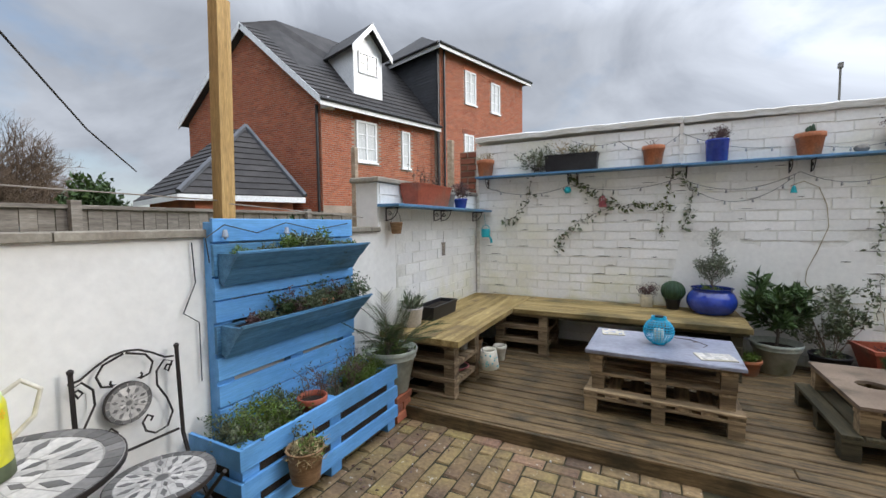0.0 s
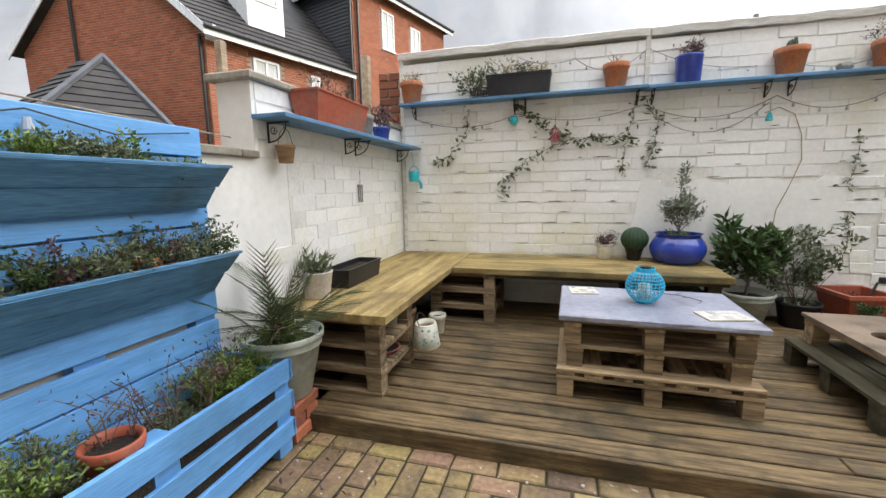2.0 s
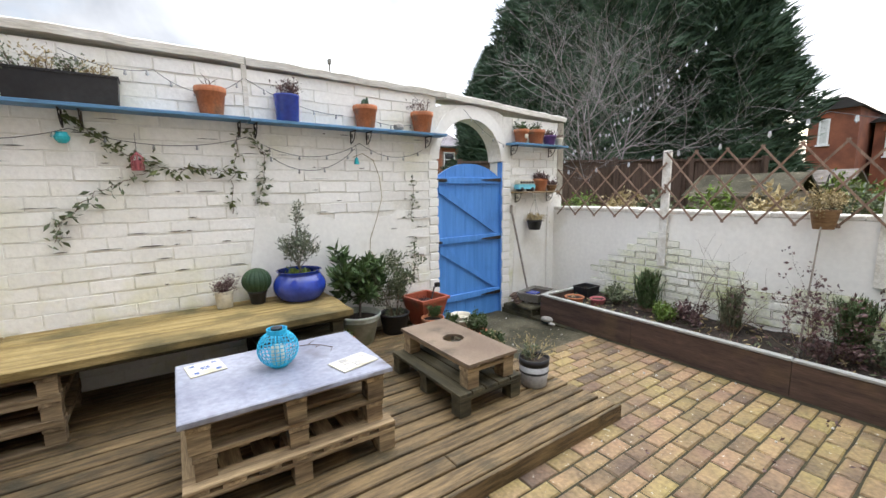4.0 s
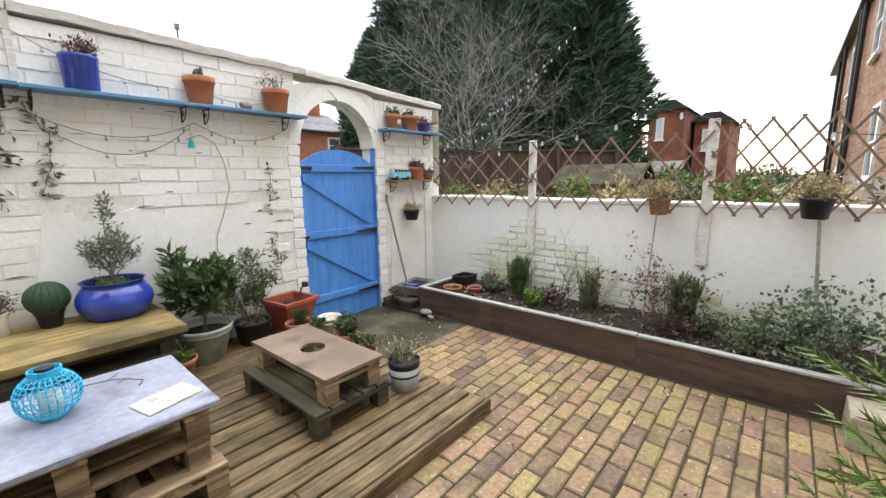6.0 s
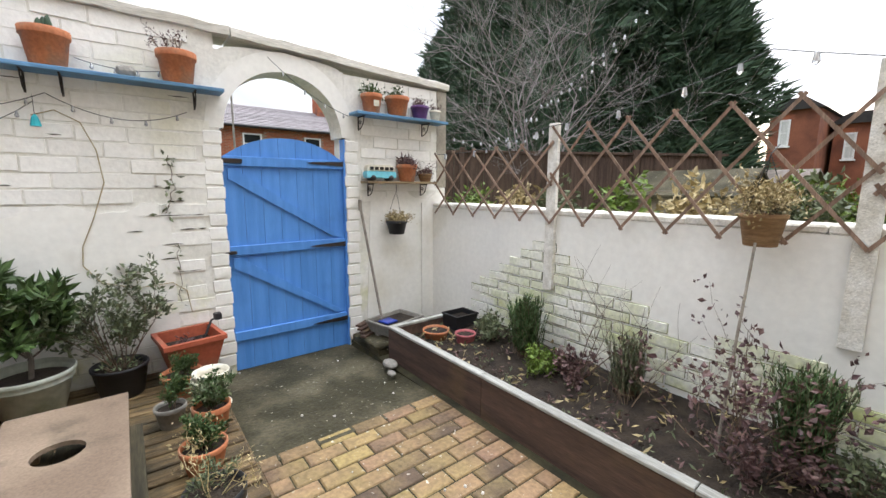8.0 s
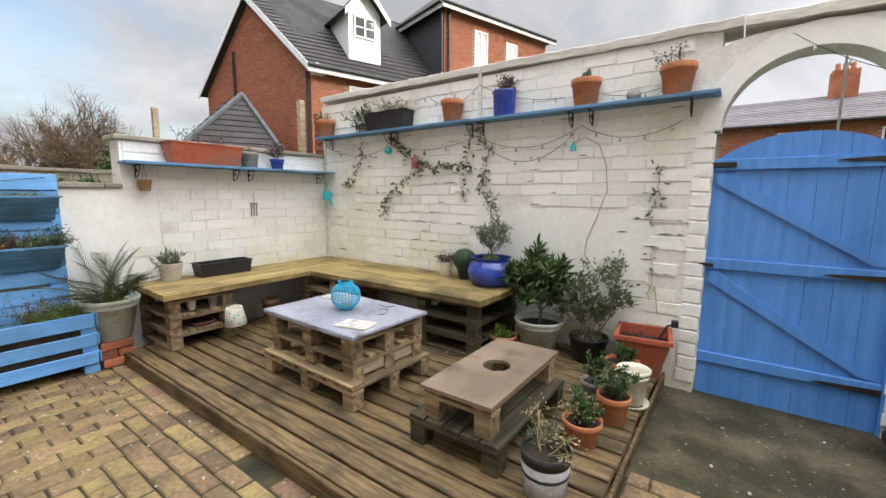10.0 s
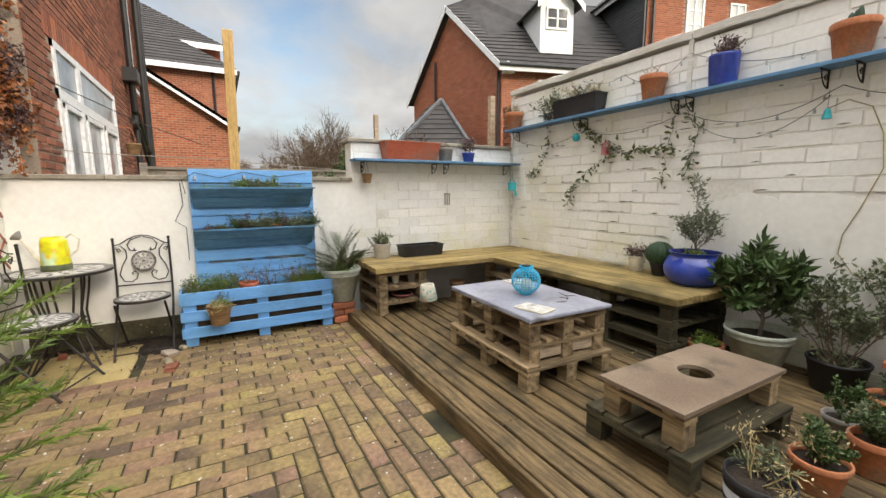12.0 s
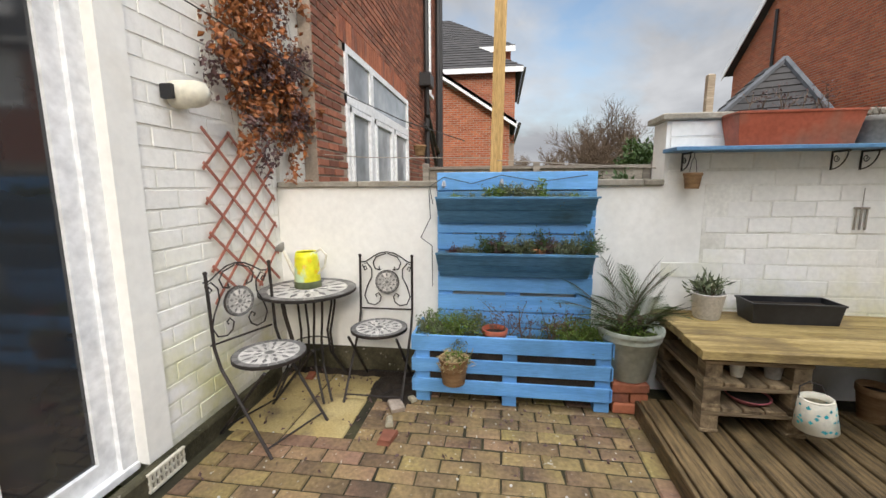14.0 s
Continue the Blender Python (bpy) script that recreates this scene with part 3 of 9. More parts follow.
def patio_door():
    d = thing("patio_door", "white plastic sliding patio door with dark glass, standing open", "door", (-0.62, -0.22, 0.12))
    for n, a in (("jamb", (-0.26, -0.18, -0.04, 0.05, 0, 2.2)), ("sill", (-0.26, 1.2, -0.05, 0.06, -0.04, 0.0)), ("head", (-0.26, 1.2, -0.04, 0.05, 2.2, 2.26)), ("jamb", (1.14, 1.2, -0.04, 0.05, 0, 2.2))):
        bm = B()
        box(bm, *a, 0.004)
        part(n, bm, M_UPVC, d, "white plastic door frame")
    sash = B()
    for a in ((-0.18, -0.10, 0.0, 2.2), (0.24, 0.30, 0.0, 2.2), (-0.10, 0.24, 0.0, 0.09), (-0.10, 0.24, 2.11, 2.2)):
        box(sash, a[0], a[1], -0.02, 0.025, a[2], a[3], 0.003)
    part("sash", sash, M_UPVC, d, "white plastic sliding sash")
    bm = B()
    box(bm, -0.10, 0.24, 0.0, 0.006, 0.09, 2.11)
    part("pane", bm, M_GLASS, d, "dark reflecting glass")


patio_door()
bm = B()
x0, x1, y0, y1 = -2.0, 2.6, -3.4, YH - 0.301
for a in ((x0, x1, y0 - 0.1, y0, 0, 2.6), (x0 - 0.1, x0, y0, y1, 0, 2.6), (x1, x1 + 0.1, y0, y1, 0, 2.6), (x0, x1, y0, y1, -0.05, 0.08), (x0, x1, y0, y1, 2.5, 2.6)):
    box(bm, *a)
structure("room", bm, M_ROOM, "plain walls of the room behind the patio door", "room")


# ---- the gate ----
def gate():
    g = thing("garden_gate", "closed ledged and braced wooden gate painted blue", "gate", ((GX0 + GX1) / 2, YB + 0.055, -0.058))
    W = GX1 - GX0 - 0.02
    n = 7
    w = W / n

    def top(x):
        return 1.675 + 0.165 * (1 - (abs(x) / (W / 2)) ** 2.2)
    for k in range(n):
        a, b = -W / 2 + k * w, -W / 2 + (k + 1) * w
        bm = B()
        s = 4
        pts = [(a + 0.001, 0), (b - 0.001, 0)] + [(b - 0.001 - (b - a - 0.002) * i / s, top(b - (b - a) * i / s)) for i in range(s + 1)]
        prism(bm, pts, -0.012, 0.012)
        part("plank", bm, M_GATE, g)
    for z in (0.28, 0.965, 1.645):
        bm = B()
        box(bm, -W / 2 + 0.005, W / 2 - 0.01, -0.038, -0.0125, z - 0.035, z + 0.04, 0.004)
        part("ledge", bm, M_GATE, g)
    for za, zb in ((1.59, 1.03), (0.91, 0.345)):
        bm = B()
        x0, x1, h = -W / 2 + 0.03, W / 2 - 0.12, 0.05
        prism(bm, [(x0, za), (x0, za - h * 1.5), (x1, zb), (x1 + 0.06, zb), (x1 + 0.06, zb + 0.005), (x0 + 0.05, za)], -0.034, -0.0125)
        part("brace", bm, M_GATE, g)
    for z in (0.265, 0.955, 1.655):
        bm = B()
        prism(bm, [(W / 2 + 0.012, z + 0.022), (W / 2 + 0.012, z - 0.022), (W / 2 - 0.28, z - 0.008), (W / 2 - 0.33, z), (W / 2 - 0.28, z + 0.008)], -0.046, -0.0385)
        part("strap_hinge", bm, M_BLACK, g, "black iron strap hinge")
    bm = B()
    box(bm, -W / 2 - 0.02, -W / 2 + 0.13, -0.052, -0.0385, 1.63, 1.665, 0.004)
    part("latch", bm, M_BLACK, g, "black iron latch")
    bm = B()
    box(bm, -W / 2 - 0.03, -W / 2 + 0.05, -0.06, -0.0385, 0.945, 0.97, 0.004)
    part("bolt", bm, M_BLACK, g, "black iron bolt")
    bm = B()
    box(bm, W / 2 - 0.008, W / 2 + 0.034, -0.05, 0.02, 0.0, 1.87, 0.004)
    part("hanging_post", bm, M_GATE, g, "sky blue hanging post")


gate()


# ---- the deck ----
def deck():
    x0, x1, y0 = -1.86, 1.745, 2.42
    d = thing("deck", "low timber deck with mossy grooved boards", "deck", (0, y0, 0), kind="structure")
    n, p = 19, 0.1222
    r = random.Random(17)
    for k in range(n):
        ya = k * p
        cuts = [x0, r.uniform(-0.6, 0.6), x1] if k % 3 == 1 else [x0, x1]
        for a, b in zip(cuts, cuts[1:]):
            bm = B()
            j = 0.0 if b < x1 else r.uniform(-0.006, 0.006)
            jz = r.uniform(-0.0015, 0.0015)
            box(bm, a + 0.002, b - 0.002 + j, ya + 0.009, ya + p - 0.009, 0.056 + jz, 0.098 + jz, 0.005)
            part("board", bm, M_DECK, d)
    for a in ((x0, x1, -0.024, 0.0), ):
        bm = B()
        box(bm, a[0], a[1] + 0.024, a[2], a[3], -0.06, 0.096, 0.004)
        part("fascia", bm, M_DECK, d, "weathered front board of the deck")
    bm = B()
    box(bm, x1 + 0.0, x1 + 0.022, 0.002, 2.3, -0.073, 0.053, 0.003)
    part("fascia", bm, M_DECK, d, "weathered end board of the deck")
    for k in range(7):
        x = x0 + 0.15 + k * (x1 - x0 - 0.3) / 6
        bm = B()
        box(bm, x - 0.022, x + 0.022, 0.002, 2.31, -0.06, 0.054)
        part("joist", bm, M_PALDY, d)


deck()


# ---- pallets ----
def slatset(bmf, parent, name, mat, boxes, label=""):
    for a in boxes:
        bm = B()
        box(bm, *a, 0.003)
        part(name, bm, mat, parent, label)


def pallet(parent, w, d, z, wx, wy, along="x", top=5, blocks_x=3, blocks_y=3, rng=random.Random(31), ox=0.0, oy=0.0, bottom=True, skip=()):
    """A pallet w by d, its corner at ox, oy, lying on z: deck boards along x over boards across, blocks, and skids."""
    def bb(a0, a1, b0, b1, z0, z1):
        return (ox + a0, ox + a1, oy + b0, oy + b1, z + z0, z + z1)
    bw = 0.095
    tops, cross, blocks, skids = [], [], [], []
    if along == "x":
        for k in range(top):
            y = (d - bw) * k / (top - 1)
            tops.append(bb(0, w, y, y + bw, 0.122, 0.144))
        for k in range(blocks_x):
            x = (w - bw) * k / (blocks_x - 1)
            cross.append(bb(x, x + bw, 0.001, d - 0.001, 0.100, 0.1215))
    else:
        for k in range(top):
            if k in skip:
                continue
            x = (w - bw) * k / (top - 1)
            tops.append(bb(x, x + bw, 0, d, 0.122, 0.144))
        for k in range(blocks_y):
            y = (d - bw) * k / (blocks_y - 1)
            cross.append(bb(0.001, w - 0.001, y, y + bw, 0.100, 0.1215))
    for i in range(blocks_x):
        for j in range(blocks_y):
            x, y = (w - bw) * i / (blocks_x - 1), (d - bw) * j / (blocks_y - 1)
            e = 0.003 + rng.uniform(0, 0.003)
            blocks.append(bb(x + e, x + bw - e, y + e, y + bw - e, 0.022 if bottom else 0.0, 0.0995))
    if bottom:
        for j in range(blocks_y):
            y = (d - bw) * j / (blocks_y - 1)
            skids.append(bb(0, w, y, y + bw, 0.0, 0.0215))
    slatset(None, parent, "slat", wx if along == "x" else wy, tops)
    slatset(None, parent, "crosspiece", wy if along == "x" else wx, cross)
    slatset(None, parent, "block", wx, blocks)
    slatset(None, parent, "skid", wx, skids)


DZ = 0.0985


def bench():
    """An L of scaffold boards on stacked pallets."""
    for name, ox, oy, w, d, dark, lab in (("pallet_stack", -2.16, 2.63, 0.64, 0.52, 0, "stack of three cut wooden pallets under the bench end"),
                                          ("pallet_stack", -1.66, 3.96, 0.56, 0.60, 0, "stack of three cut wooden pallets under the bench corner"),
                                          ("pallet_stack", -0.06, 3.98, 0.60, 0.70, 1, "stack of three dark pallets under the bench end")):
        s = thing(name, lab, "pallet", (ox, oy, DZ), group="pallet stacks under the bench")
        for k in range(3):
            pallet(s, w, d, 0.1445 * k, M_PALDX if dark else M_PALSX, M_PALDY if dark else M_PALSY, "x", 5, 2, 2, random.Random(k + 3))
    z0, z1 = DZ + 0.435, DZ + 0.484
    b = thing("corner_bench", "long L-shaped bench of mossy yellow-brown scaffold boards on pallets", "bench", (0, 0, 0))
    for k in range(3):
        bm = B()
        xa = -2.195 + k * 0.245
        box(bm, xa, xa + 0.241, 2.585 + (0.01 if k == 1 else 0), 4.735, z0, z1 + (0.001 if k == 1 else 0), 0.003)
        part("board", bm, M_BENCHY, b)
    for k in range(3):
        bm = B()
        ya = 3.937 + k * 0.266
        box(bm, -1.455, 0.60 + (0.012 if k == 1 else 0), ya, ya + 0.263, z0, z1, 0.003)
        part("board", bm, M_BENCHX, b)
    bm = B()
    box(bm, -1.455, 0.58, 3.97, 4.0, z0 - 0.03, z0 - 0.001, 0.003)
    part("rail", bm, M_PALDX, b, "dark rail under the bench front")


bench()


def pallet_table():
    t = thing("pallet_table", "low table of stacked pallets with a worn grey-blue painted top", "table", (-0.595, 2.89, DZ), -1.5)
    pallet(t, 0.97, 0.72, 0.0, M_PALX, M_PALY, "y", 7, 3, 3, random.Random(5), 0, 0, False)
    slatset(None, t, "slat", M_PALX, [(0.0, 0.97, -0.004, 0.10, 0.1445, 0.162)], "long bleached front slat")
    pallet(t, 0.88, 0.64, 0.146, M_PALX, M_PALY, "x", 5, 3, 3, random.Random(6), 0.045, 0.045, False)
    pallet(t, 0.90, 0.65, 0.291, M_PALX, M_PALY, "x", 5, 3, 3, random.Random(7), 0.03, 0.035, False)
    bm = B()
    box(bm, 0.885, 0.903, 0.05, 0.66, 0.165, 0.245, 0.003)
    part("end_board", bm, M_PALE, t, "pale board nailed across the end")
    bm = B()
    r = random.Random(2)
    box(bm, 0.005, 0.97, 0.01, 0.69, 0.436, 0.462, 0.006)
    bmesh.ops.subdivide_edges(bm, edges=[e for e in bm.edges if e.calc_length() > 0.3], cuts=9, use_grid_fill=True)
    for v in bm.verts:
        if v.co.z < 0.455 and v.co.y < 0.05:
            v.co.z -= r.uniform(0, 0.010)
            v.co.y += r.uniform(-0.004, 0.004)
    part("tabletop", bm, M_TABLECLOTH, t, "ragged grey-blue painted board")


pallet_table()


def small_table():
    t = thing("small_pallet_table", "low pallet table with a round-holed brown board top", "table", (0.75, 2.875, DZ), 0)
    t.scale = (1, 1, 1.07)
    pallet(t, 0.52, 0.85, 0.0, M_PALDX, M_PALDY, "y", 5, 2, 3, random.Random(8), 0.065, -0.01, False)
    pallet(t, 0.39, 0.80, 0.146, M_PALX, M_PALY, "y", 4, 2, 2, random.Random(9), 0.145, 0.01, False, (1, 2))
    # the top with its round hole
    bm = B()
    x0, x1, y0, y1, cx, cy, r = 0.135, 0.545, -0.01, 0.83, 0.338, 0.425, 0.078
    z0, z1 = 0.292, 0.310
    n = 32
    for z, up in ((z1, True), (z0, False)):
        inner, outer = [], []
        for k in range(n):
            a = 2 * math.pi * k / n
            c, s = math.cos(a), math.sin(a)
            inner.append(bm.verts.new((cx + r * c, cy + r * s, z)))
            tx = ((x1 - cx) / c if c > 0 else (x0 - cx) / c) if abs(c) > 1e-6 else 1e9
            ty = ((y1 - cy) / s if s > 0 else (y0 - cy) / s) if abs(s) > 1e-6 else 1e9
            q = min(tx, ty)
            outer.append(bm.verts.new((cx + q * c, cy + q * s, z)))
        # square the corners
        for xx, yy in ((x0, y0), (x1, y0), (x1, y1), (x0, y1)):
            v = min(outer, key=lambda v: (v.co.x - xx) ** 2 + (v.co.y - yy) ** 2)
            v.co.x, v.co.y = xx, yy
        for k in range(n):
            f = (inner[k], outer[k], outer[(k + 1) % n], inner[(k + 1) % n])
            bm.faces.new(f if up else f[::-1])
        if up:
            ti, to = inner, outer
        else:
            for k in range(n):
                bm.faces.new((ti[k], ti[(k + 1) % n], inner[(k + 1) % n], inner[k]))
                bm.faces.new((to[k], outer[k], outer[(k + 1) % n], to[(k + 1) % n]))
    part("tabletop", bm, M_BOARD, t, "brown board with a round hole")


small_table()


# ---- the blue pallet planter ----
def planter():
    p = thing("pallet_planter", "upright sky-blue pallet planter with two troughs and a box", "planter", (XL, 1.11, 0.0))
    p.scale = (1, 1.01, 1.02)
    # tone 1: the two slats behind the troughs take the troughs' darker blue
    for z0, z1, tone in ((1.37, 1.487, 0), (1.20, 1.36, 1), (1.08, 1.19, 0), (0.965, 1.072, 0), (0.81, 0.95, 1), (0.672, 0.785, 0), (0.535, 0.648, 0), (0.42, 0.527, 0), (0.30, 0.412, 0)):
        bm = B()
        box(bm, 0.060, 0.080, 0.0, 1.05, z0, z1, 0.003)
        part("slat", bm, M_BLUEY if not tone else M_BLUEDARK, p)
    for y in (0.0, 0.475, 0.95):
        bm = B()
        box(bm, 0.004, 0.0595, y, y + 0.10, 0.02, 1.47, 0.003)
        part("stringer", bm, M_BLUEY, p)
    for zb, zt, out in ((1.165, 1.325, 0.17), (0.80, 0.965, 0.18)):
        y0, y1 = 0.02, 1.01
        bm = B()
        xm, zm = 0.084 + out * 0.5, (zb + zt) / 2
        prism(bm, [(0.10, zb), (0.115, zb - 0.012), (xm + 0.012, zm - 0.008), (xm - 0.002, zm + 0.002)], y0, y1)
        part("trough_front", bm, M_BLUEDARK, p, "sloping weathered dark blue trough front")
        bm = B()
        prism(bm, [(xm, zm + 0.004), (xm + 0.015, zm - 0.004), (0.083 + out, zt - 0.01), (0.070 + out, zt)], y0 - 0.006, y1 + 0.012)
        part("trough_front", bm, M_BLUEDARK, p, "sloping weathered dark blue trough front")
        for y in (y0, y1 - 0.018):
            bm = B()
            prism(bm, [(0.082, zb), (0.10, zb), (0.062 + out, zt - 0.012), (0.082, zt - 0.012)], y + 0.001, y + 0.017)
            part("trough_end", bm, M_BLUEDARK, p, "dark blue trough end")
        bm = B()
        prism(bm, [(0.083, zb + 0.01), (0.101, zb + 0.01), (0.055 + out, zt - 0.03), (0.083, zt - 0.03)], y0 + 0.02, y1 - 0.02)
        part("soil", bm, M_SOIL, p, "dark potting soil")
        bm = B()
        box(bm, 0.066 + out, 0.082 + out, y0 - 0.01, y1 + 0.03, zt - 0.008, zt + 0.004, 0.002)
        part("trough_lip", bm, M_BLUEDARK, p, "weathered trough lip")
    bx = 0.40
    for z0, z1 in ((0.355, 0.46), (0.215, 0.305), (0.075, 0.165)):
        bm = B()
        box(bm, bx - 0.020, bx, -0.11, 1.12, z0, z1, 0.003)
        part("box_slat", bm, M_BLUEY, p)
        for y in (-0.12, 1.12):
            bm = B()
            box(bm, 0.02, bx, y - 0.008, y + 0.010, z0 + 0.003, z1 - 0.003, 0.002)
            part("box_end_slat", bm, M_BLUEY, p)
    for y in (-0.105, 0.46, 1.03):
        bm = B()
        box(bm, bx - 0.115, bx - 0.021, y, y + 0.09, 0.0, 0.44, 0.003)
        part("box_post", bm, M_BLUEY, p)
    bm = B()
    box(bm, 0.085, bx - 0.118, -0.10, 1.10, 0.10, 0.36)
    part("soil", bm, M_SOIL, p, "dark potting soil")
    bm = B()
    box(bm, bx - 0.118, bx - 0.022, -0.01, 0.455, 0.10, 0.36)
    box(bm, bx - 0.118, bx - 0.022, 0.555, 1.025, 0.10, 0.36)
    part("liner", bm, M_SOIL, p, "black liner behind the slats")


planter()


# ---- raised bed along the right wall ----
def raised_bed():
    b = thing("raised_bed", "long raised bed of dark brown boards with a flaked blue-white capping", "raised bed", (2.985, 0, 0))
    r = random.Random(6)
    ys = [4.16, 3.05, 1.86, 0.55, -0.115]
    for a, c in zip(ys, ys[1:]):
        bm = B()
        box(bm, -0.002, 0.030, c + 0.002, a - 0.002, -0.05, 0.250, 0.003)
        part("board", bm, M_SLEEPER, b)
        bm = B()
        dz = r.uniform(0, 0.006)
        box(bm, -0.012, 0.045, c + 0.002, a - 0.002, 0.251 + dz, 0.272 + dz, 0.004)
        part("capping", bm, M_BEDCAP, b, "flaked blue and white capping board")
    bm = B()
    box(bm, 0.031, XR - 2.985, 4.125, 4.16, -0.05, 0.250, 0.003)
    part("end_board", bm, M_SLEEPER, b)
    bm = B()
    box(bm, 0.046, XR - 2.985, 4.12, 4.165, 0.251, 0.272, 0.003)
    part("capping", bm, M_BEDCAP, b, "flaked blue and white capping board")
    n = 40
    verts, faces = [], []
    m = 8
    for i in range(n + 1):
        for j in range(m + 1):
            y, x = -0.11 + 4.23 * i / n, 0.032 + (XR - 2.985 - 0.034) * j / m
            verts.append((x, y, 0.15 + 0.045 * noise.noise(Vector((x * 4, y * 3, 0))) + 0.03 * noise.noise(Vector((x * 14, y * 14, 3))) + 0.05 * j / m))
    for i in range(n):
        for j in range(m):
            a = i * (m + 1) + j
            faces.append((a, a + 1, a + m + 2, a + m + 1))
    mesh_from("soil", verts, faces, M_SOIL, b, "dark lumpy soil", True)


raised_bed()


# ---- shelves ----
def bracket(parent, x, z, wall_y, out, side=(0, -1)):
    bm = B()
    # upright, arm and a scroll, in a plane out from the wall
    def P(u, w):
        return (x + side[0] * u, wall_y + side[1] * u, z - w)
    tube(bm, [P(0.006, 0), P(0.006, 0.115)], 0.006, 5)
    tube(bm, [P(0.006, 0.006), P(out, 0.006)], 0.006, 5)
    pts = []
    for k in range(15):
        a = math.pi * 0.5 * k / 14
        pts.append(P(out * 0.88 * math.sin(a), 0.105 * math.cos(a) + 0.006))
    tube(bm, pts, 0.004, 5)
    pts = []
    for k in range(18):
        a = 2.6 * math.pi * k / 17
        rr = 0.006 + 0.018 * (1 - k / 17)
        pts.append(P(0.04 + rr * math.cos(a), 0.045 + rr * math.sin(a)))
    tube(bm, pts, 0.003, 4)
    part("bracket", bm, M_BLACK, parent, "black scrolled iron bracket")


def shelves():
    s = thing("wall_shelf", "long slate-blue painted wall shelf on black brackets", "shelf", (0, 0, 0), group="blue wall shelves")
    for a, b, z in ((-2.14, 0.085, 2.065), (0.09, 1.965, 2.06)):
        bm = B()
        box(bm, a, b, YB - 0.175, YB - 0.009, z - 0.024, z, 0.003)
        part("board", bm, M_SHELF, s)
    for x in (-2.02, -1.03, -0.93, 0.02, 0.14, 0.97, 1.13, 1.80):
        bracket(s, x, 2.038, YB - 0.008, 0.13)
    s = thing("wall_shelf", "short slate-blue painted wall shelf beside the arch", "shelf", (0, 0, 0), group="blue wall shelves")
    bm = B()
    box(bm, 2.955, 3.92, YB - 0.175, YB - 0.009, 2.01, 2.034, 0.003)
    part("board", bm, M_SHELF, s)
    for x in (3.04, 3.72):
        bracket(s, x, 2.009, YB - 0.008, 0.13)
    s = thing("wall_shelf", "short plain wooden wall shelf below the blue one", "shelf", (0, 0, 0), group="blue wall shelves")
    bm = B()
    box(bm, 3.05, 3.80, YB - 0.155, YB - 0.009, 1.435, 1.455, 0.003)
    part("board", bm, M_PALX, s)
    for x in (3.12, 3.7):
        bracket(s, x, 1.434, YB - 0.008, 0.12)
    s = thing("wall_shelf", "slate-blue painted shelf on scrolled brackets on the side wall", "shelf", (0, 0, 0), group="blue wall shelves")
    for a, b in ((2.58, 4.0), (4.004, 4.715)):
        bm = B()
        box(bm, XL + 0.011, XL + 0.225, a, b, 1.626, 1.65, 0.003)
        part("board", bm, M_SHELF, s)
    for y in (2.70, 3.56, 3.72, 4.6):
        bracket(s, XL + 0.010, 1.625, y, 0.14, (1, 0))


shelves()

# ---- the tall new post behind the planter ----
bm = B()
box(bm, -0.045, 0.045, -0.045, 0.045, 0, 2.93, 0.004)
t = tagged(finish("timber_post", bm, M_POST), "tall square post of new yellow timber behind the low wall", "post")
t.location = (XL - 0.39, 1.48, -0.05)
t.rotation_euler = (radians(-0.9), 0, 0)

# ---- houses beyond the walls ----
def wall_frame(P, d, out):
    """u along d from P, v outwards, z up."""
    return Matrix(((d[0], out[0], 0, P[0]), (d[1], out[1], 0, P[1]), (0, 0, 1, 0), (0, 0, 0, 1)))


def quad_slab(bm, pts, t):
    """A slab of thickness t under four points."""
    a = [bm.verts.new(p) for p in pts]
    n = (Vector(pts[1]) - Vector(pts[0])).cross(Vector(pts[2]) - Vector(pts[0])).normalized()
    if n.z < 0:
        n = -n
    b = [bm.verts.new(Vector(p) - n * t) for p in pts]
    bm.faces.new(a)
    bm.faces.new(b[::-1])
    k = len(pts)
    for i in range(k):
        bm.faces.new((a[i], b[i], b[(i + 1) % k], a[(i + 1) % k]))
    bmesh.ops.recalc_face_normals(bm, faces=bm.faces)
    return bm


def tiled(name, p0, p1, p2, p3, parent, course=0.30, mat=None, label="dark grey roof tiles"):
    """Overlapping courses between the eave p0-p1 and the ridge p3-p2."""
    p0, p1, p2, p3 = map(Vector, (p0, p1, p2, p3))
    n = (p1 - p0).cross(p3 - p0).normalized()
    if n.z < 0:
        n = -n
    rows = max(2, int(((p3 - p0).length + (p2 - p1).length) / 2 / course))
    verts, faces = [], []
    for r in range(rows):
        a, b = r / rows, min((r + 1.12) / rows, 1.0)
        l0, r0 = p0.lerp(p3, a), p1.lerp(p2, a)
        l1, r1 = p0.lerp(p3, b), p1.lerp(p2, b)
        k = len(verts)
        t = n * 0.035
        verts += [tuple(l0 + t), tuple(r0 + t), tuple(r1 + n * 0.005), tuple(l1 + n * 0.005), tuple(l0), tuple(r0)]
        faces += [(k, k + 1, k + 2, k + 3), (k + 4, k + 5, k + 1, k)]
    return mesh_from(name, verts, faces, mat or M_TILE, parent, label)


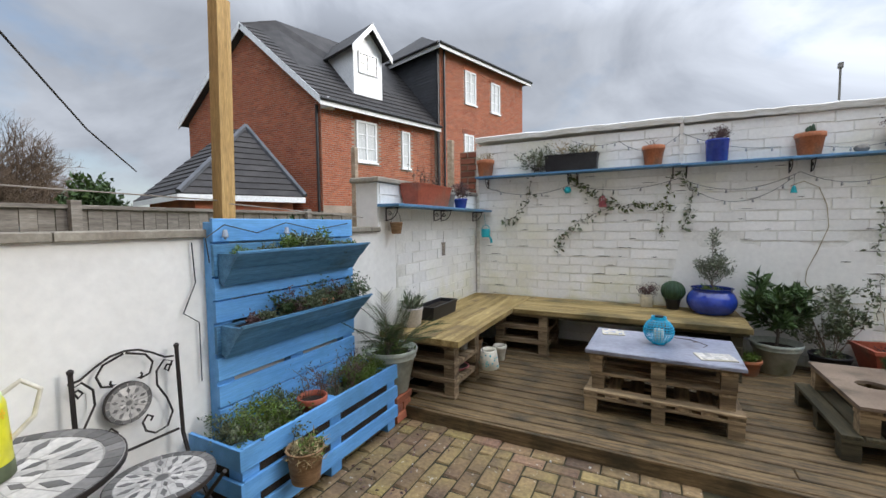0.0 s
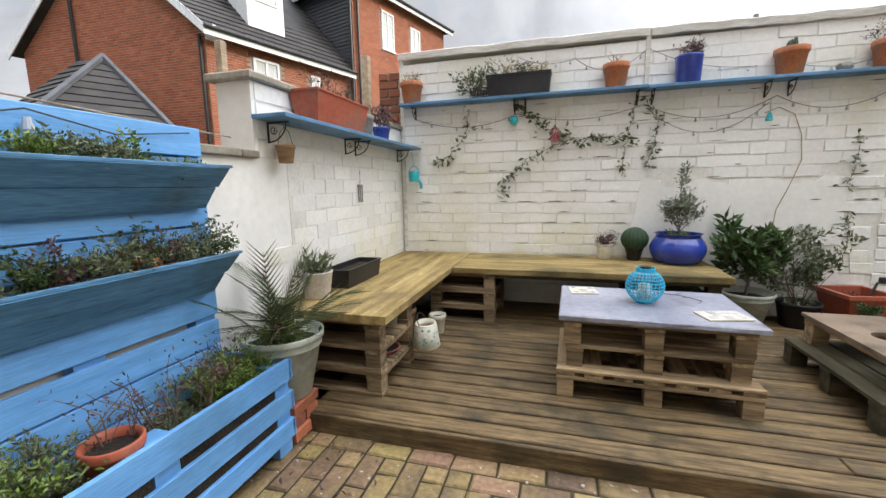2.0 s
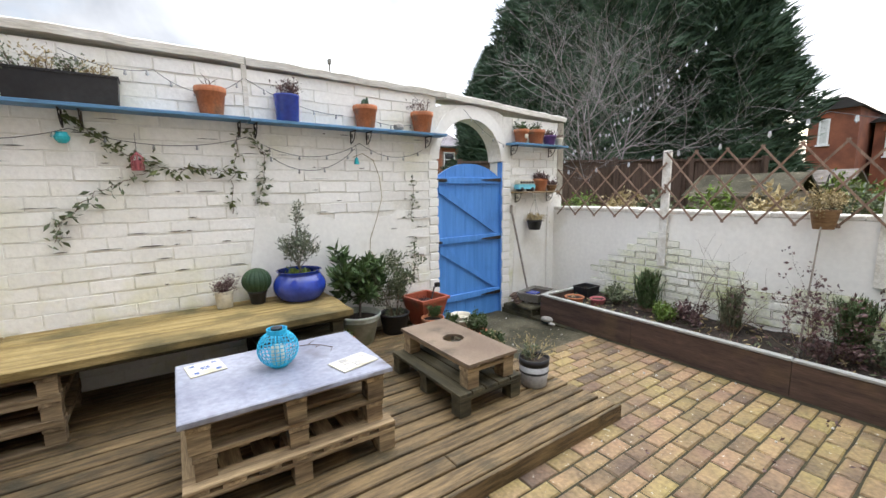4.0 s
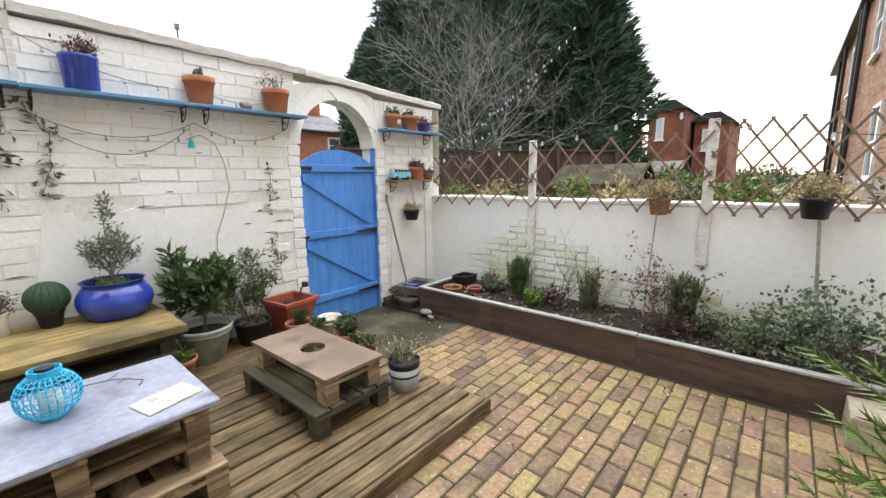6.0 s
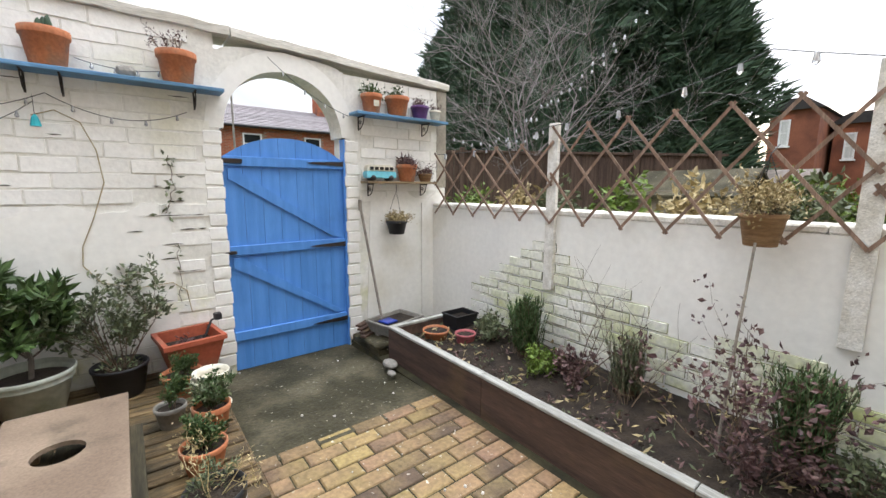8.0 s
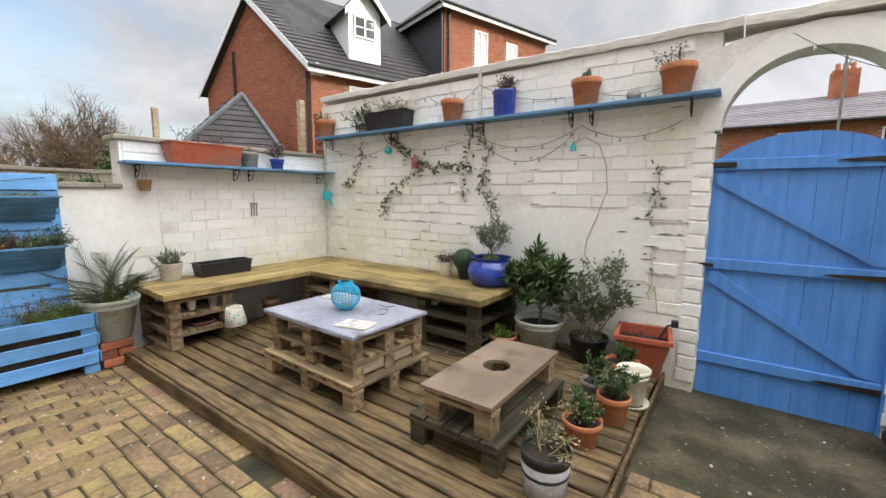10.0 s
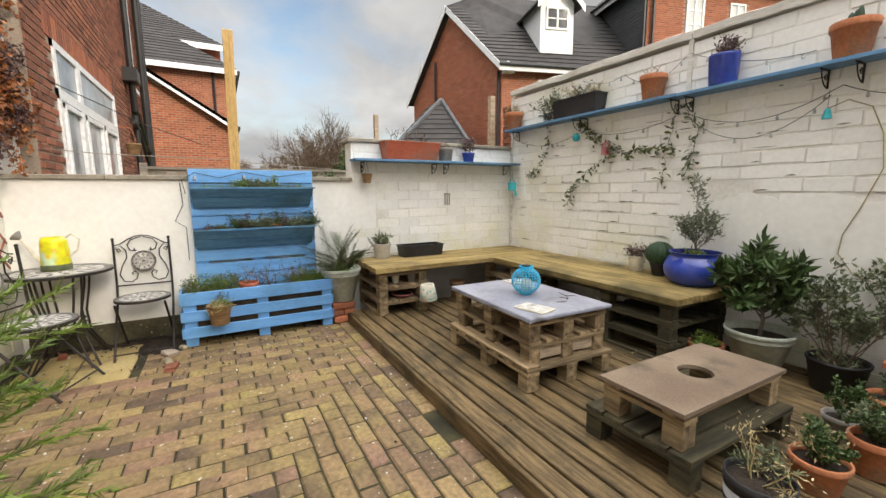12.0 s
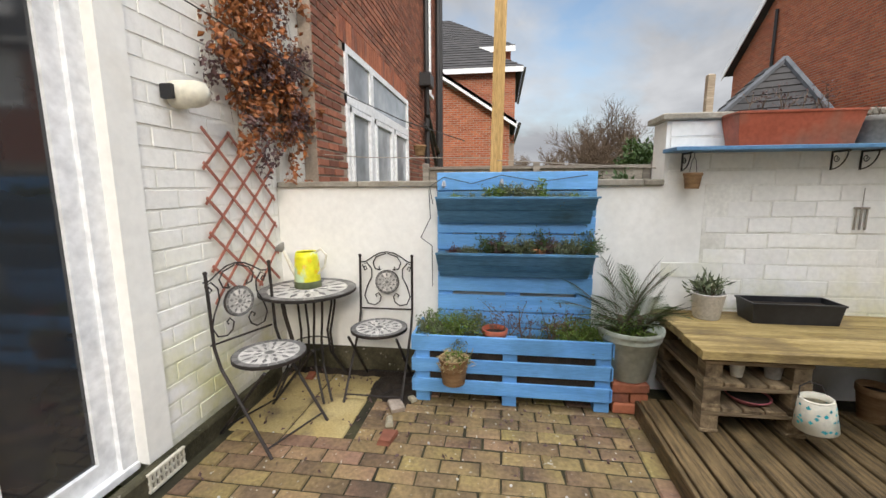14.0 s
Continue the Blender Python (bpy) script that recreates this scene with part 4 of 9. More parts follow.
def house_window(parent, m, u0, u1, z0, z1, cols=2, rows=2, curtain=True, frame_mat=None, sill=True):
    """A window proud of its wall, with frame, glazing bars and glass as parts."""
    fr = B()
    fm = frame_mat or M_UPVC
    w = 0.07
    for a in ((u0, u1, z0, z0 + w), (u0, u1, z1 - w, z1), (u0, u0 + w, z0 + w, z1 - w), (u1 - w, u1, z0 + w, z1 - w)):
        box(fr, a[0], a[1], 0.0, 0.05, a[2], a[3], 0, m)
    bmesh.ops.recalc_face_normals(fr, faces=fr.faces)
    win = part("window", fr, fm, parent, "white plastic window frame")
    for k in range(1, cols):
        u = u0 + (u1 - u0) * k / cols
        fr = B()
        box(fr, u - 0.035, u + 0.035, 0.0, 0.045, z0 + w, z1 - w, 0, m)
        bmesh.ops.recalc_face_normals(fr, faces=fr.faces)
        part("mullion", fr, fm, win)
    for k in range(1, rows):
        z = z0 + (z1 - z0) * k / rows
        fr = B()
        box(fr, u0 + w, u1 - w, 0.002, 0.036, z - 0.02, z + 0.02, 0, m)
        bmesh.ops.recalc_face_normals(fr, faces=fr.faces)
        part("glazing_bar", fr, fm, win)
    g = B()
    box(g, u0 + w * 0.5, u1 - w * 0.5, 0.004, 0.012, z0 + w * 0.5, z1 - w * 0.5, 0, m)
    bmesh.ops.recalc_face_normals(g, faces=g.faces)
    part("pane", g, M_CURTAIN if curtain else M_GLASS, win, "pale net-curtained glass" if curtain else "dark glass")
    if sill:
        s = B()
        box(s, u0 - 0.06, u1 + 0.06, 0.0, 0.09, z0 - 0.07, z0 - 0.002, 0, m)
        bmesh.ops.recalc_face_normals(s, faces=s.faces)
        part("sill", s, fm, win, "white sill")
        lin = B()
        box(lin, u0 - 0.12, u1 + 0.12, 0.0, 0.02, z1 + 0.002, z1 + 0.22, 0, m)
        bmesh.ops.recalc_face_normals(lin, faces=lin.faces)
        part("lintel", lin, M_REDBRICK, win, "upright brick course over the window")


M_SLATE_HIP = surf("hip_tile", (0.07, 0.075, 0.085), (0.11, 0.115, 0.125), 0.7, 3, 30, 0.3)


def new_houses():
    h = thing("brick_house", "three-storey modern red-brick house with dark tiled roofs and a white dormer", "house", (0, 0, 0))
    C, E, G = Vector((-10.48, 10.76, 0)), Vector((-8.85, 16.1, 0)), Vector((-17.68, 10.56, 0))
    d, g = (E - C).normalized(), (G - C).normalized()
    out1 = Vector((d.y, -d.x, 0))        # towards the yard's right
    out2 = Vector((g.y, -g.x, 0)) * -1
    if out2.y > 0:
        out2 = -out2
    ze, zr = 5.98, 8.98
    LW = (E - C).length
    gw = (G - C).length
    apex = C + g * (gw * 0.5)
    # wall with windows
    bm = B()
    m1 = wall_frame(C, d, out1)
    box(bm, 0, LW + 0.2, -0.3, 0.0, -0.3, ze, 0, m1)
    part("wall", bm, M_MORTAR, h, "red brick wall")

    def cut1(u, z, w):
        return (1.33 < u < 2.48 and 3.75 < z < 5.5) or (3.58 < u < 4.2 and 3.7 < z < 5.45)
    def cm(P, dd, out):
        return Matrix(((dd[0], out[0], 0, P[0]), (dd[1], out[1], 0, P[1]), (0, 0, 1, 0), (0, 0, 0, 1)))
    brick_face("brick", 0, LW, 2.2, ze - 0.02, 0.225, 0.075, m1, M_REDBRICK_S, h, "red facing bricks", 0.010, 0.010, cut1, 41, 0.001, 0.001)
    house_window(h, m1, 1.43, 2.36, 3.90, 5.42, 2, 3)
    house_window(h, m1, 3.66, 4.08, 3.84, 5.34, 1, 3)
    # gable wall
    bm = B()
    m2 = wall_frame(C, g, out2)
    v = [(0, -0.3), (gw, -0.3), (gw, ze), (gw * 0.5, zr), (0, ze)]
    a = [bm.verts.new(m2 @ Vector((u, 0.0, z))) for u, z in v]
    b = [bm.verts.new(m2 @ Vector((u, -0.3, z))) for u, z in v]
    bm.faces.new(a)
    bm.faces.new(b[::-1])
    for k in range(5):
        bm.faces.new((a[k], b[k], b[(k + 1) % 5], a[(k + 1) % 5]))
    bmesh.ops.recalc_face_normals(bm, faces=bm.faces)
    part("wall", bm, M_MORTAR, h, "red brick gable wall")

    def cut2(u, z, w):
        return z > ze + (zr - ze) * (1 - abs(u - gw / 2) / (gw / 2)) - 0.10 or z < 2.0
    brick_face("brick", 0, gw, 2.0, zr, 0.225, 0.075, m2, M_REDBRICK_S, h, "red facing bricks", 0.010, 0.010, cut2, 42, 0.001, 0.001)
    # roof
    ov = 0.25
    e0 = C + Vector((0, 0, ze)) + out1 * 0.30 - Vector((0, 0, 0.18)) + out2 * ov
    e1 = E + d * 0.1 + Vector((0, 0, ze - 0.18)) + out1 * 0.30
    r0 = apex + Vector((0, 0, zr + 0.12)) + out2 * ov
    up = Vector((0, 0, 1))
    r1 = apex + d * 7.6 + Vector((0, 0, zr + 0.12))
    lift = up * 0.9
    rr = apex + d * 1.2 + Vector((0, 0, zr + 0.75))
    bm = B()
    quad_slab(bm, [e0, e1, r1 + up * 0.6, rr, r0], 0.12)
    part("roof", bm, M_TILE, h, "dark grey tiled roof")
    tiled("roof_tile", e0, e1, r1 + up * 0.62, r0 + up * 0.02, h)
    tiled("roof_tile", r0 + up * 0.02, r1 + up * 0.60, r1 + up * 0.63, rr, h)
    w0 = G + Vector((0, 0, ze - 0.18)) - g * -0.3 + out2 * ov
    bm = B()
    quad_slab(bm, [w0, G + g * 0.3 + d * 8 + Vector((0, 0, ze - 0.18)), r1, r0], 0.12)
    part("roof", bm, M_TILE, h, "dark grey tiled roof")
    # bargeboards
    for p, q in ((e0, r0), (w0, r0)):
        bm = B()
        quad_slab(bm, [p + up * 0.06, q + up * 0.06, q - up * 0.20, p - up * 0.20], 0.03)
        part("bargeboard", bm, M_UPVC, h, "white bargeboard")
    # eave fascia and gutter
    bm = B()
    f0, f1 = e0 - up * 0.02, e1 - up * 0.02
    quad_slab(bm, [f0 - up * 0.02, f1 - up * 0.02, f1 - up * 0.20, f0 - up * 0.20], 0.03)
    part("fascia", bm, M_UPVC, h, "white eave board")
    bm = B()
    tube(bm, [f0 + out1 * 0.07, f1 + out1 * 0.07], 0.06, 8)
    part("gutter", bm, M_GUTTER, h, "black gutter")
    bm = B()
    box(bm, -0.32, 0.32, -0.35, 0.0, ze - 0.42, ze - 0.05, 0, wall_frame(C + out1 * 0.0 + out2 * 0.0, g, out2))
    part("eave_box", bm, M_UPVC, h, "white boxed eave corner")
    for P, o in ((C + g * 0.12, out2), (C + g * (gw * 0.67), out2)):
        bm = B()
        q = P + o * 0.08
        top = ze - 0.3 if P == C + g * 0.12 else 7.2
        tube(bm, [q + up * top, q], 0.05, 8)
        part("downpipe", bm, M_GUTTER, h, "black downpipe")
    # dormer
    dw = 1.35
    Dp = C + d * 2.30
    md = wall_frame(Dp - out1 * 0.35, d, out1)
    bm = B()
    prism_pts = [(-dw / 2, ze + 0.15), (dw / 2, ze + 0.15), (dw / 2, 8.35), (0, 9.05), (-dw / 2, 8.35)]
    a = [bm.verts.new(md @ Vector((u, 0, z))) for u, z in prism_pts]
    b = [bm.verts.new(md @ Vector((u, -2.6, z))) for u, z in prism_pts]
    bm.faces.new(a)
    bm.faces.new(b[::-1])
    for k in range(5):
        bm.faces.new((a[k], b[k], b[(k + 1) % 5], a[(k + 1) % 5]))
    bmesh.ops.recalc_face_normals(bm, faces=bm.faces)
    dorm = part("dormer", bm, M_UPVC, h, "white dormer with a gabled roof")
    for s in (-1, 1):
        q0, q1 = md @ Vector((s * (dw / 2 + 0.28), 0.35, 8.16)), md @ Vector((0, 0.35, 9.22))
        q2, q3 = md @ Vector((0, -2.6, 9.22)), md @ Vector((s * (dw / 2 + 0.28), -2.0, 8.16))
        bm = B()
        quad_slab(bm, [q0, q1, q2, q3], 0.09)
        part("dormer_roof", bm, M_TILE, dorm, "dark tiled dormer roof")
        bm = B()
        quad_slab(bm, [q0 + out1 * 0.01, q1 + out1 * 0.01, q1 + out1 * 0.01 - up * 0.24, q0 + out1 * 0.01 - up * 0.24], 0.03)
        part("bargeboard", bm, M_UPVC, dorm, "white bargeboard")
    house_window(h, md, -0.46, 0.46, 7.35, 8.15, 2, 2, False, sill=False)
    # the taller block
    T0 = C + d * 5.69
    TL = 6.6
    zt = 9.25
    mt = wall_frame(T0 + out1 * 0.25, d, out1)
    bm = B()
    box(bm, 0.0, TL, -7.5, 0.0, -0.3, zt, 0, mt)
    part("wall", bm, M_MORTAR, h, "red brick wall of the taller block")

    def cut3(u, z, w):
        for a0, a1, b0, b1 in ((1.66, 2.58, 7.16, 8.9), (3.64, 4.52, 7.1, 8.8), (1.6, 2.4, 4.2, 5.9)):
            if a0 < u < a1 and b0 < z < b1:
                return True
        return z < 2.5
    brick_face("brick", 0, TL, 2.5, zt - 0.03, 0.225, 0.075, mt, M_REDBRICK_S, h, "red facing bricks", 0.010, 0.010, cut3, 43, 0.001, 0.001)
    house_window(h, mt, 1.70, 2.50, 7.20, 8.72, 2, 3)
    house_window(h, mt, 3.70, 4.44, 7.14, 8.62, 2, 3)
    house_window(h, mt, 1.62, 2.30, 4.40, 5.75, 2, 3)
    ms = wall_frame(T0 + out1 * 0.25, -out1, -d)
    verts, faces = [], []
    rows = 24
    for r in range(rows):
        z0, z1 = 6.0 + r * (zt - 6.0) / rows, 6.0 + (r + 1) * (zt - 6.0) / rows
        k = len(verts)
        verts += [tuple(ms @ Vector((u, v, z))) for u, v, z in ((0.0, 0.035, z0), (4.6, 0.035, z0), (4.6, 0.012, z1), (0.0, 0.012, z1), (0, 0.0, z0), (4.6, 0.0, z0))]
        faces += [(k, k + 1, k + 2, k + 3), (k + 4, k + 5, k + 1, k)]
    mesh_from("cladding", verts, faces, M_CLAD, h, "dark weatherboard cladding")
    bm = B()
    tube(bm, [mt @ Vector((0.20, 0.10, zt)), mt @ Vector((0.20, 0.10, 0))], 0.055, 8)
    tube(bm, [mt @ Vector((-0.14, 0.02, zt)), mt @ Vector((-0.14, 0.02, 0))], 0.055, 8)
    part("downpipe", bm, M_GUTTER, h, "brown downpipes")
    a0, a1 = mt @ Vector((-0.35, 0.35, zt)), mt @ Vector((TL + 0.3, 0.35, zt))
    b1, b0 = mt @ Vector((TL - 2.2, -3.2, zt + 2.1)), mt @ Vector((2.0, -3.2, zt + 2.1))
    c0, c1 = mt @ Vector((-0.35, -7.6, zt)), mt @ Vector((TL + 0.3, -7.6, zt))
    for q in ([a0, a1, b1, b0], [c0, c1, b1, b0], [a0, b0, c0], [a1, b1, c1]):
        bm = B()
        quad_slab(bm, q, 0.1)
        part("roof", bm, M_TILE, h, "dark tiled hipped roof")
    for p, q in ((a0, a1), (a0, c0)):
        bm = B()
        quad_slab(bm, [p + up * 0.0, q, q - up * 0.2, p - up * 0.2], 0.04)
        part("fascia", bm, M_UPVC, h, "white eave board")
        bm = B()
        o = out1 * 0.07 if q is a1 else -d * 0.07
        tube(bm, [p + o, q + o], 0.065, 8)
        part("gutter", bm, M_GUTTER, h, "black gutter")

    # the garage with a hipped roof
    k = thing("garage", "brick garage with a low hipped roof of dark tiles", "garage", (0, 0, 0))
    ez = 2.4
    cs = [Vector((-11.6, 6.45, ez)), Vector((-10.1, 9.55, ez)), Vector((-13.4, 12.2, ez)), Vector((-16.6, 7.8, ez))]
    ap = Vector((-12.55, 9.35, 4.85))
    ap2 = Vector((-13.4, 9.3, 4.85))
    tiled("roof_tile", cs[0], cs[1], ap, ap, k)
    tiled("roof_tile", cs[1], cs[2], ap, ap, k)
    tiled("roof_tile", cs[3], cs[0], ap, ap2, k)
    tiled("roof_tile", cs[2], cs[3], ap2, ap, k)
    for q in (cs[0], cs[1]):
        bm = B()
        tube(bm, [q + up * 0.05, ap + up * 0.06], 0.09, 6)
        part("hip_tiles", bm, M_SLATE_HIP, k, "grey hip tiles")
    bm = B()
    prism(bm, [(-11.6, 6.9), (-10.5, 9.4), (-13.3, 11.7), (-16.0, 8.0)], -0.3, ez - 0.02, "z")
    part("wall", bm, M_REDBRICK, k, "red brick garage wall")
    for p, q in ((cs[0], cs[1]), (cs[3], cs[0])):
        bm = B()
        quad_slab(bm, [p - up * 0.01, q - up * 0.01, q - up * 0.18, p - up * 0.18], 0.03)
        part("fascia", bm, M_UPVC, k, "white eave board")


new_houses()


def neighbour():
    """The old house next door, its side wall rising behind the low wall."""
    h = thing("neighbour_house", "old red-brown brick house with a white plastic window and black pipes", "house", (0, 0, 0))
    y0 = 0.02
    xa, xb = -2.605, -9.4
    bm = B()
    box(bm, xb, xa, y0 - 5.0, y0, -0.3, 6.6)
    part("wall", bm, M_MORTAR, h, "brown brick side wall")
    m = facing(0, y0, -1, 0)

    def cut(u, z, w):
        return 3.20 < u < 5.95 and z < 2.98
    brick_face("brick", 2.61, 9.39, 1.0, 6.6, 0.225, 0.075, m, M_OLDBRICK_S, h, "old red and brown bricks", 0.010, 0.010, cut, 51, 0.002, 0.001)
    # upright header course over the window
    for k in range(36):
        u = 3.12 + k * 0.079
        bm = B()
        box(bm, u + 0.004, u + 0.072, 0.0, 0.011, 2.79, 3.02, 0, m)
        bmesh.ops.recalc_face_normals(bm, faces=bm.faces)
        part("brick", bm, M_REDBRICK, h)
    fr = B()
    u0, u1, z0, z1, zt = 3.27, 5.95, 1.0, 2.78, 2.28
    for a in ((u0, u1, z1 - 0.07, z1), (u0, u0 + 0.07, z0, z1), (u1 - 0.07, u1, z0, z1), (4.02, 4.14, z0, z1), (4.95, 5.05, z0, zt), (u0, u1, zt - 0.05, zt + 0.05), (u0, u1, z0, z0 + 0.08)):
        dd = (a[0] * 7.3 + a[2] * 3.1 + a[1]) % 1.0 * 0.006
        box(fr, a[0], a[1], -0.02 - dd, 0.026 + dd, a[2], a[3], 0, m)
    for a in ((u0 + 0.09, 4.0, z0 + 0.1, zt - 0.07), (4.16, 4.93, z0 + 0.1, zt - 0.07), (5.07, u1 - 0.09, z0 + 0.1, zt - 0.07)):
        for q in ((a[0], a[1], a[2], a[2] + 0.05), (a[0], a[1], a[3] - 0.05, a[3]), (a[0], a[0] + 0.05, a[2], a[3]), (a[1] - 0.05, a[1], a[2], a[3])):
            dd = 0.003 if q[3] - q[2] > 0.06 else 0.0
            box(fr, q[0], q[1], -0.01 - dd, 0.042 + dd, q[2], q[3], 0, m)
    bmesh.ops.recalc_face_normals(fr, faces=fr.faces)
    w = part("window", fr, M_UPVC, h, "white plastic window frame")
    bm = B()
    box(bm, u0, u1, 0.002, 0.008, z0, z1, 0, m)
    bmesh.ops.recalc_face_normals(bm, faces=bm.faces)
    part("pane", bm, M_PANE, w, "glass with a grey sky reflection in its colour")
    # upper windows near the far end
    house_window(h, m, 7.6, 8.1, 3.3, 6.0, 1, 2, True)
    for u, r in ((7.3, 0.05), (8.75, 0.055), (9.15, 0.05)):
        bm = B()
        tube(bm, [m @ Vector((u, 0.09, 7)), m @ Vector((u, 0.09, 0))], r, 8)
        part("soil_pipe", bm, M_GUTTER, h, "black soil pipe")
    bm = B()
    box(bm, 7.0, 7.35, 0.01, 0.22, 3.25, 3.5, 0.02, m)
    bmesh.ops.recalc_face_normals(bm, faces=bm.faces)
    tube(bm, [m @ Vector((7.15, 0.12, 3.25)), m @ Vector((7.2, 0.12, 2.8)), m @ Vector((8.1, 0.12, 2.3)), m @ Vector((8.7, 0.1, 2.2))], 0.045, 8)
    tube(bm, [m @ Vector((6.9, 0.12, 2.55)), m @ Vector((7.4, 0.12, 2.5)), m @ Vector((8.4, 0.12, 1.7))], 0.03, 8)
    part("hopper", bm, M_GUTTER, h, "black hopper and branch pipes")
    bm = B()
    prism(bm, [(xa + 0.3, 6.5), (xb - 0.3, 6.5), (xb + 1.5, 9.5), (xa - 2, 9.5)], y0 - 4.8, y0 + 0.3)
    part("roof", bm, M_TILE, h, "dark roof")

    h = thing("gable_house", "modern red-brick house with a gabled wing and grey tiled roof", "house", (0, 0, 0))
    up = Vector((0, 0, 1))
    # gabled wing, seen end on
    X = -14.0
    y1 = 1.80
    bm = B()
    prism(bm, [(-5.0, -0.3), (y1, -0.3), (y1, 3.65), (-1.7, 5.9), (-5.0, 3.65)], X - 6, X, "x")
    part("wall", bm, M_MORTAR, h, "red brick gable wall")

    def cut2(u, z, w):
        return z > 3.65 + (y1 - u) / (y1 + 1.7) * 2.25 - 0.08
    mm = Matrix(((0, 1, 0, X), (1, 0, 0, 0), (0, 0, 1, 0), (0, 0, 0, 1)))
    brick_face("brick", -1.7, y1, 0.8, 5.9, 0.225, 0.075, mm, M_REDBRICK_S, h, "red facing bricks", 0.010, 0.010, cut2, 61, 0.001, 0.001)
    e, r = Vector((X + 0.3, y1 + 0.25, 3.60)), Vector((X + 0.3, -1.7, 6.05))
    e2, r2 = e + Vector((-6.3, 0, 0)), r + Vector((-6.3, 0, 0))
    bm = B()
    quad_slab(bm, [e, e2, r2, r], 0.1)
    part("roof", bm, M_TILE, h, "dark tiled roof")
    bm = B()
    quad_slab(bm, [e + up * 0.0, r, r - up * 0.22, e - up * 0.22], 0.03)
    part("bargeboard", bm, M_UPVC, h, "white bargeboard")
    bm = B()
    tube(bm, [e + Vector((0, 0.07, -0.1)), e2 + Vector((0, 0.07, -0.1))], 0.06, 8)
    part("gutter", bm, M_GUTTER, h, "black gutter")
    # the main block behind, higher
    X2 = -17.0
    y2 = 2.05
    bm = B()
    box(bm, X2 - 6, X2, -6, y2, -0.3, 6.15)
    part("wall", bm, M_MORTAR, h, "red brick wall")
    mm = Matrix(((0, 1, 0, X2), (1, 0, 0, 0), (0, 0, 1, 0), (0, 0, 0, 1)))
    brick_face("brick", -3.0, y2, 3.2, 6.1, 0.225, 0.075, mm, M_REDBRICK_S, h, "red facing bricks", 0.010, 0.010, None, 62, 0.001, 0.001)
    a, b = Vector((X2 + 0.35, -5.5, 6.15)), Vector((X2 + 0.35, y2 + 0.3, 6.15))
    c, d2 = Vector((X2 - 3.2, -1.6, 8.9)), Vector((X2 - 3.2, -5.5, 8.9))
    f = Vector((X2 - 6.5, y2 + 0.3, 6.15))
    tiled("roof_tile", a, b, c, d2, h)
    bm = B()
    quad_slab(bm, [b, f, c], 0.1)
    part("roof", bm, M_TILE, h, "dark tiled hip")
    bm = B()
    quad_slab(bm, [a, b, b - up * 0.2, a - up * 0.2], 0.03)
    part("fascia", bm, M_UPVC, h, "white eave board")
    bm = B()
    tube(bm, [b + Vector((0.05, 0.05, -0.1)), f + Vector((0, 0.05, -0.1))], 0.06, 8)
    tube(bm, [Vector((X2 + 0.08, 1.5, 6.1)), Vector((X2 + 0.08, 1.5, 2))], 0.05, 8)
    part("gutter", bm, M_GUTTER, h, "black gutter and downpipe")
    # a higher roof further back
    a, b = Vector((-20, -7, 8.0)), Vector((-20, 2.1, 8.0))
    c, d2 = Vector((-23.5, -1.5, 10.6)), Vector((-23.5, -7, 10.6))
    tiled("roof_tile", a, b, c, d2, h)
    bm = B()
    quad_slab(bm, [a, b, b - up * 0.25, a - up * 0.25], 0.03)
    part("fascia", bm, M_UPVC, h, "white eave board")
    bm = B()
    box(bm, -26, -20.4, -7, 1.9, -0.3, 7.95)
    part("wall", bm, M_REDBRICK, h, "red brick wall")


neighbour()

# ---- plant and pot materials ----
def leafmat(name, c1, c2, rough=0.55, vary=0.35):
    return surf(name, c1, c2, rough, 5, 40, 0.1, vary=vary, island=True)


M_ROSE = leafmat("rose_leaf", (0.055, 0.085, 0.045), (0.115, 0.16, 0.085), 0.5)
M_IVY = leafmat("ivy_leaf", (0.055, 0.075, 0.024), (0.12, 0.14, 0.045))
M_LEAF = leafmat("dark_leaf", (0.030, 0.060, 0.016), (0.065, 0.11, 0.03))
M_PALM = leafmat("palm_leaf", (0.024, 0.044, 0.012), (0.052, 0.080, 0.022), 0.75)
M_ROSEMARY = leafmat("rosemary_leaf", (0.035, 0.075, 0.022), (0.075, 0.135, 0.042), 0.7)
M_LEAFG = leafmat("grey_green_leaf", (0.075, 0.10, 0.05), (0.15, 0.17, 0.09))
M_LEAFB = leafmat("bright_leaf", (0.08, 0.14, 0.02), (0.16, 0.23, 0.04))
M_LEAFO = leafmat("olive_leaf", (0.10, 0.12, 0.075), (0.20, 0.22, 0.15))
M_LEAFR = leafmat("rusty_leaf", (0.22, 0.065, 0.02), (0.34, 0.13, 0.04))
M_LEAFP = leafmat("dark_dead_leaf", (0.07, 0.035, 0.04), (0.14, 0.08, 0.07))
M_LEAFY = leafmat("straw_stem", (0.30, 0.23, 0.10), (0.44, 0.36, 0.20))
M_CONIFER = leafmat("conifer_leaf", (0.028, 0.060, 0.034), (0.060, 0.105, 0.055), 0.7)
M_STEM = surf("brown_stem", (0.09, 0.06, 0.04), (0.17, 0.12, 0.08), 0.85, 8, 60, 0.3)
M_BARK = surf("grey_bark", (0.12, 0.10, 0.085), (0.22, 0.19, 0.165), 0.9, 6, 50, 0.5)
M_BARK2 = surf("pale_branch", (0.17, 0.15, 0.145), (0.30, 0.275, 0.27), 0.9, 6, 50, 0.4)
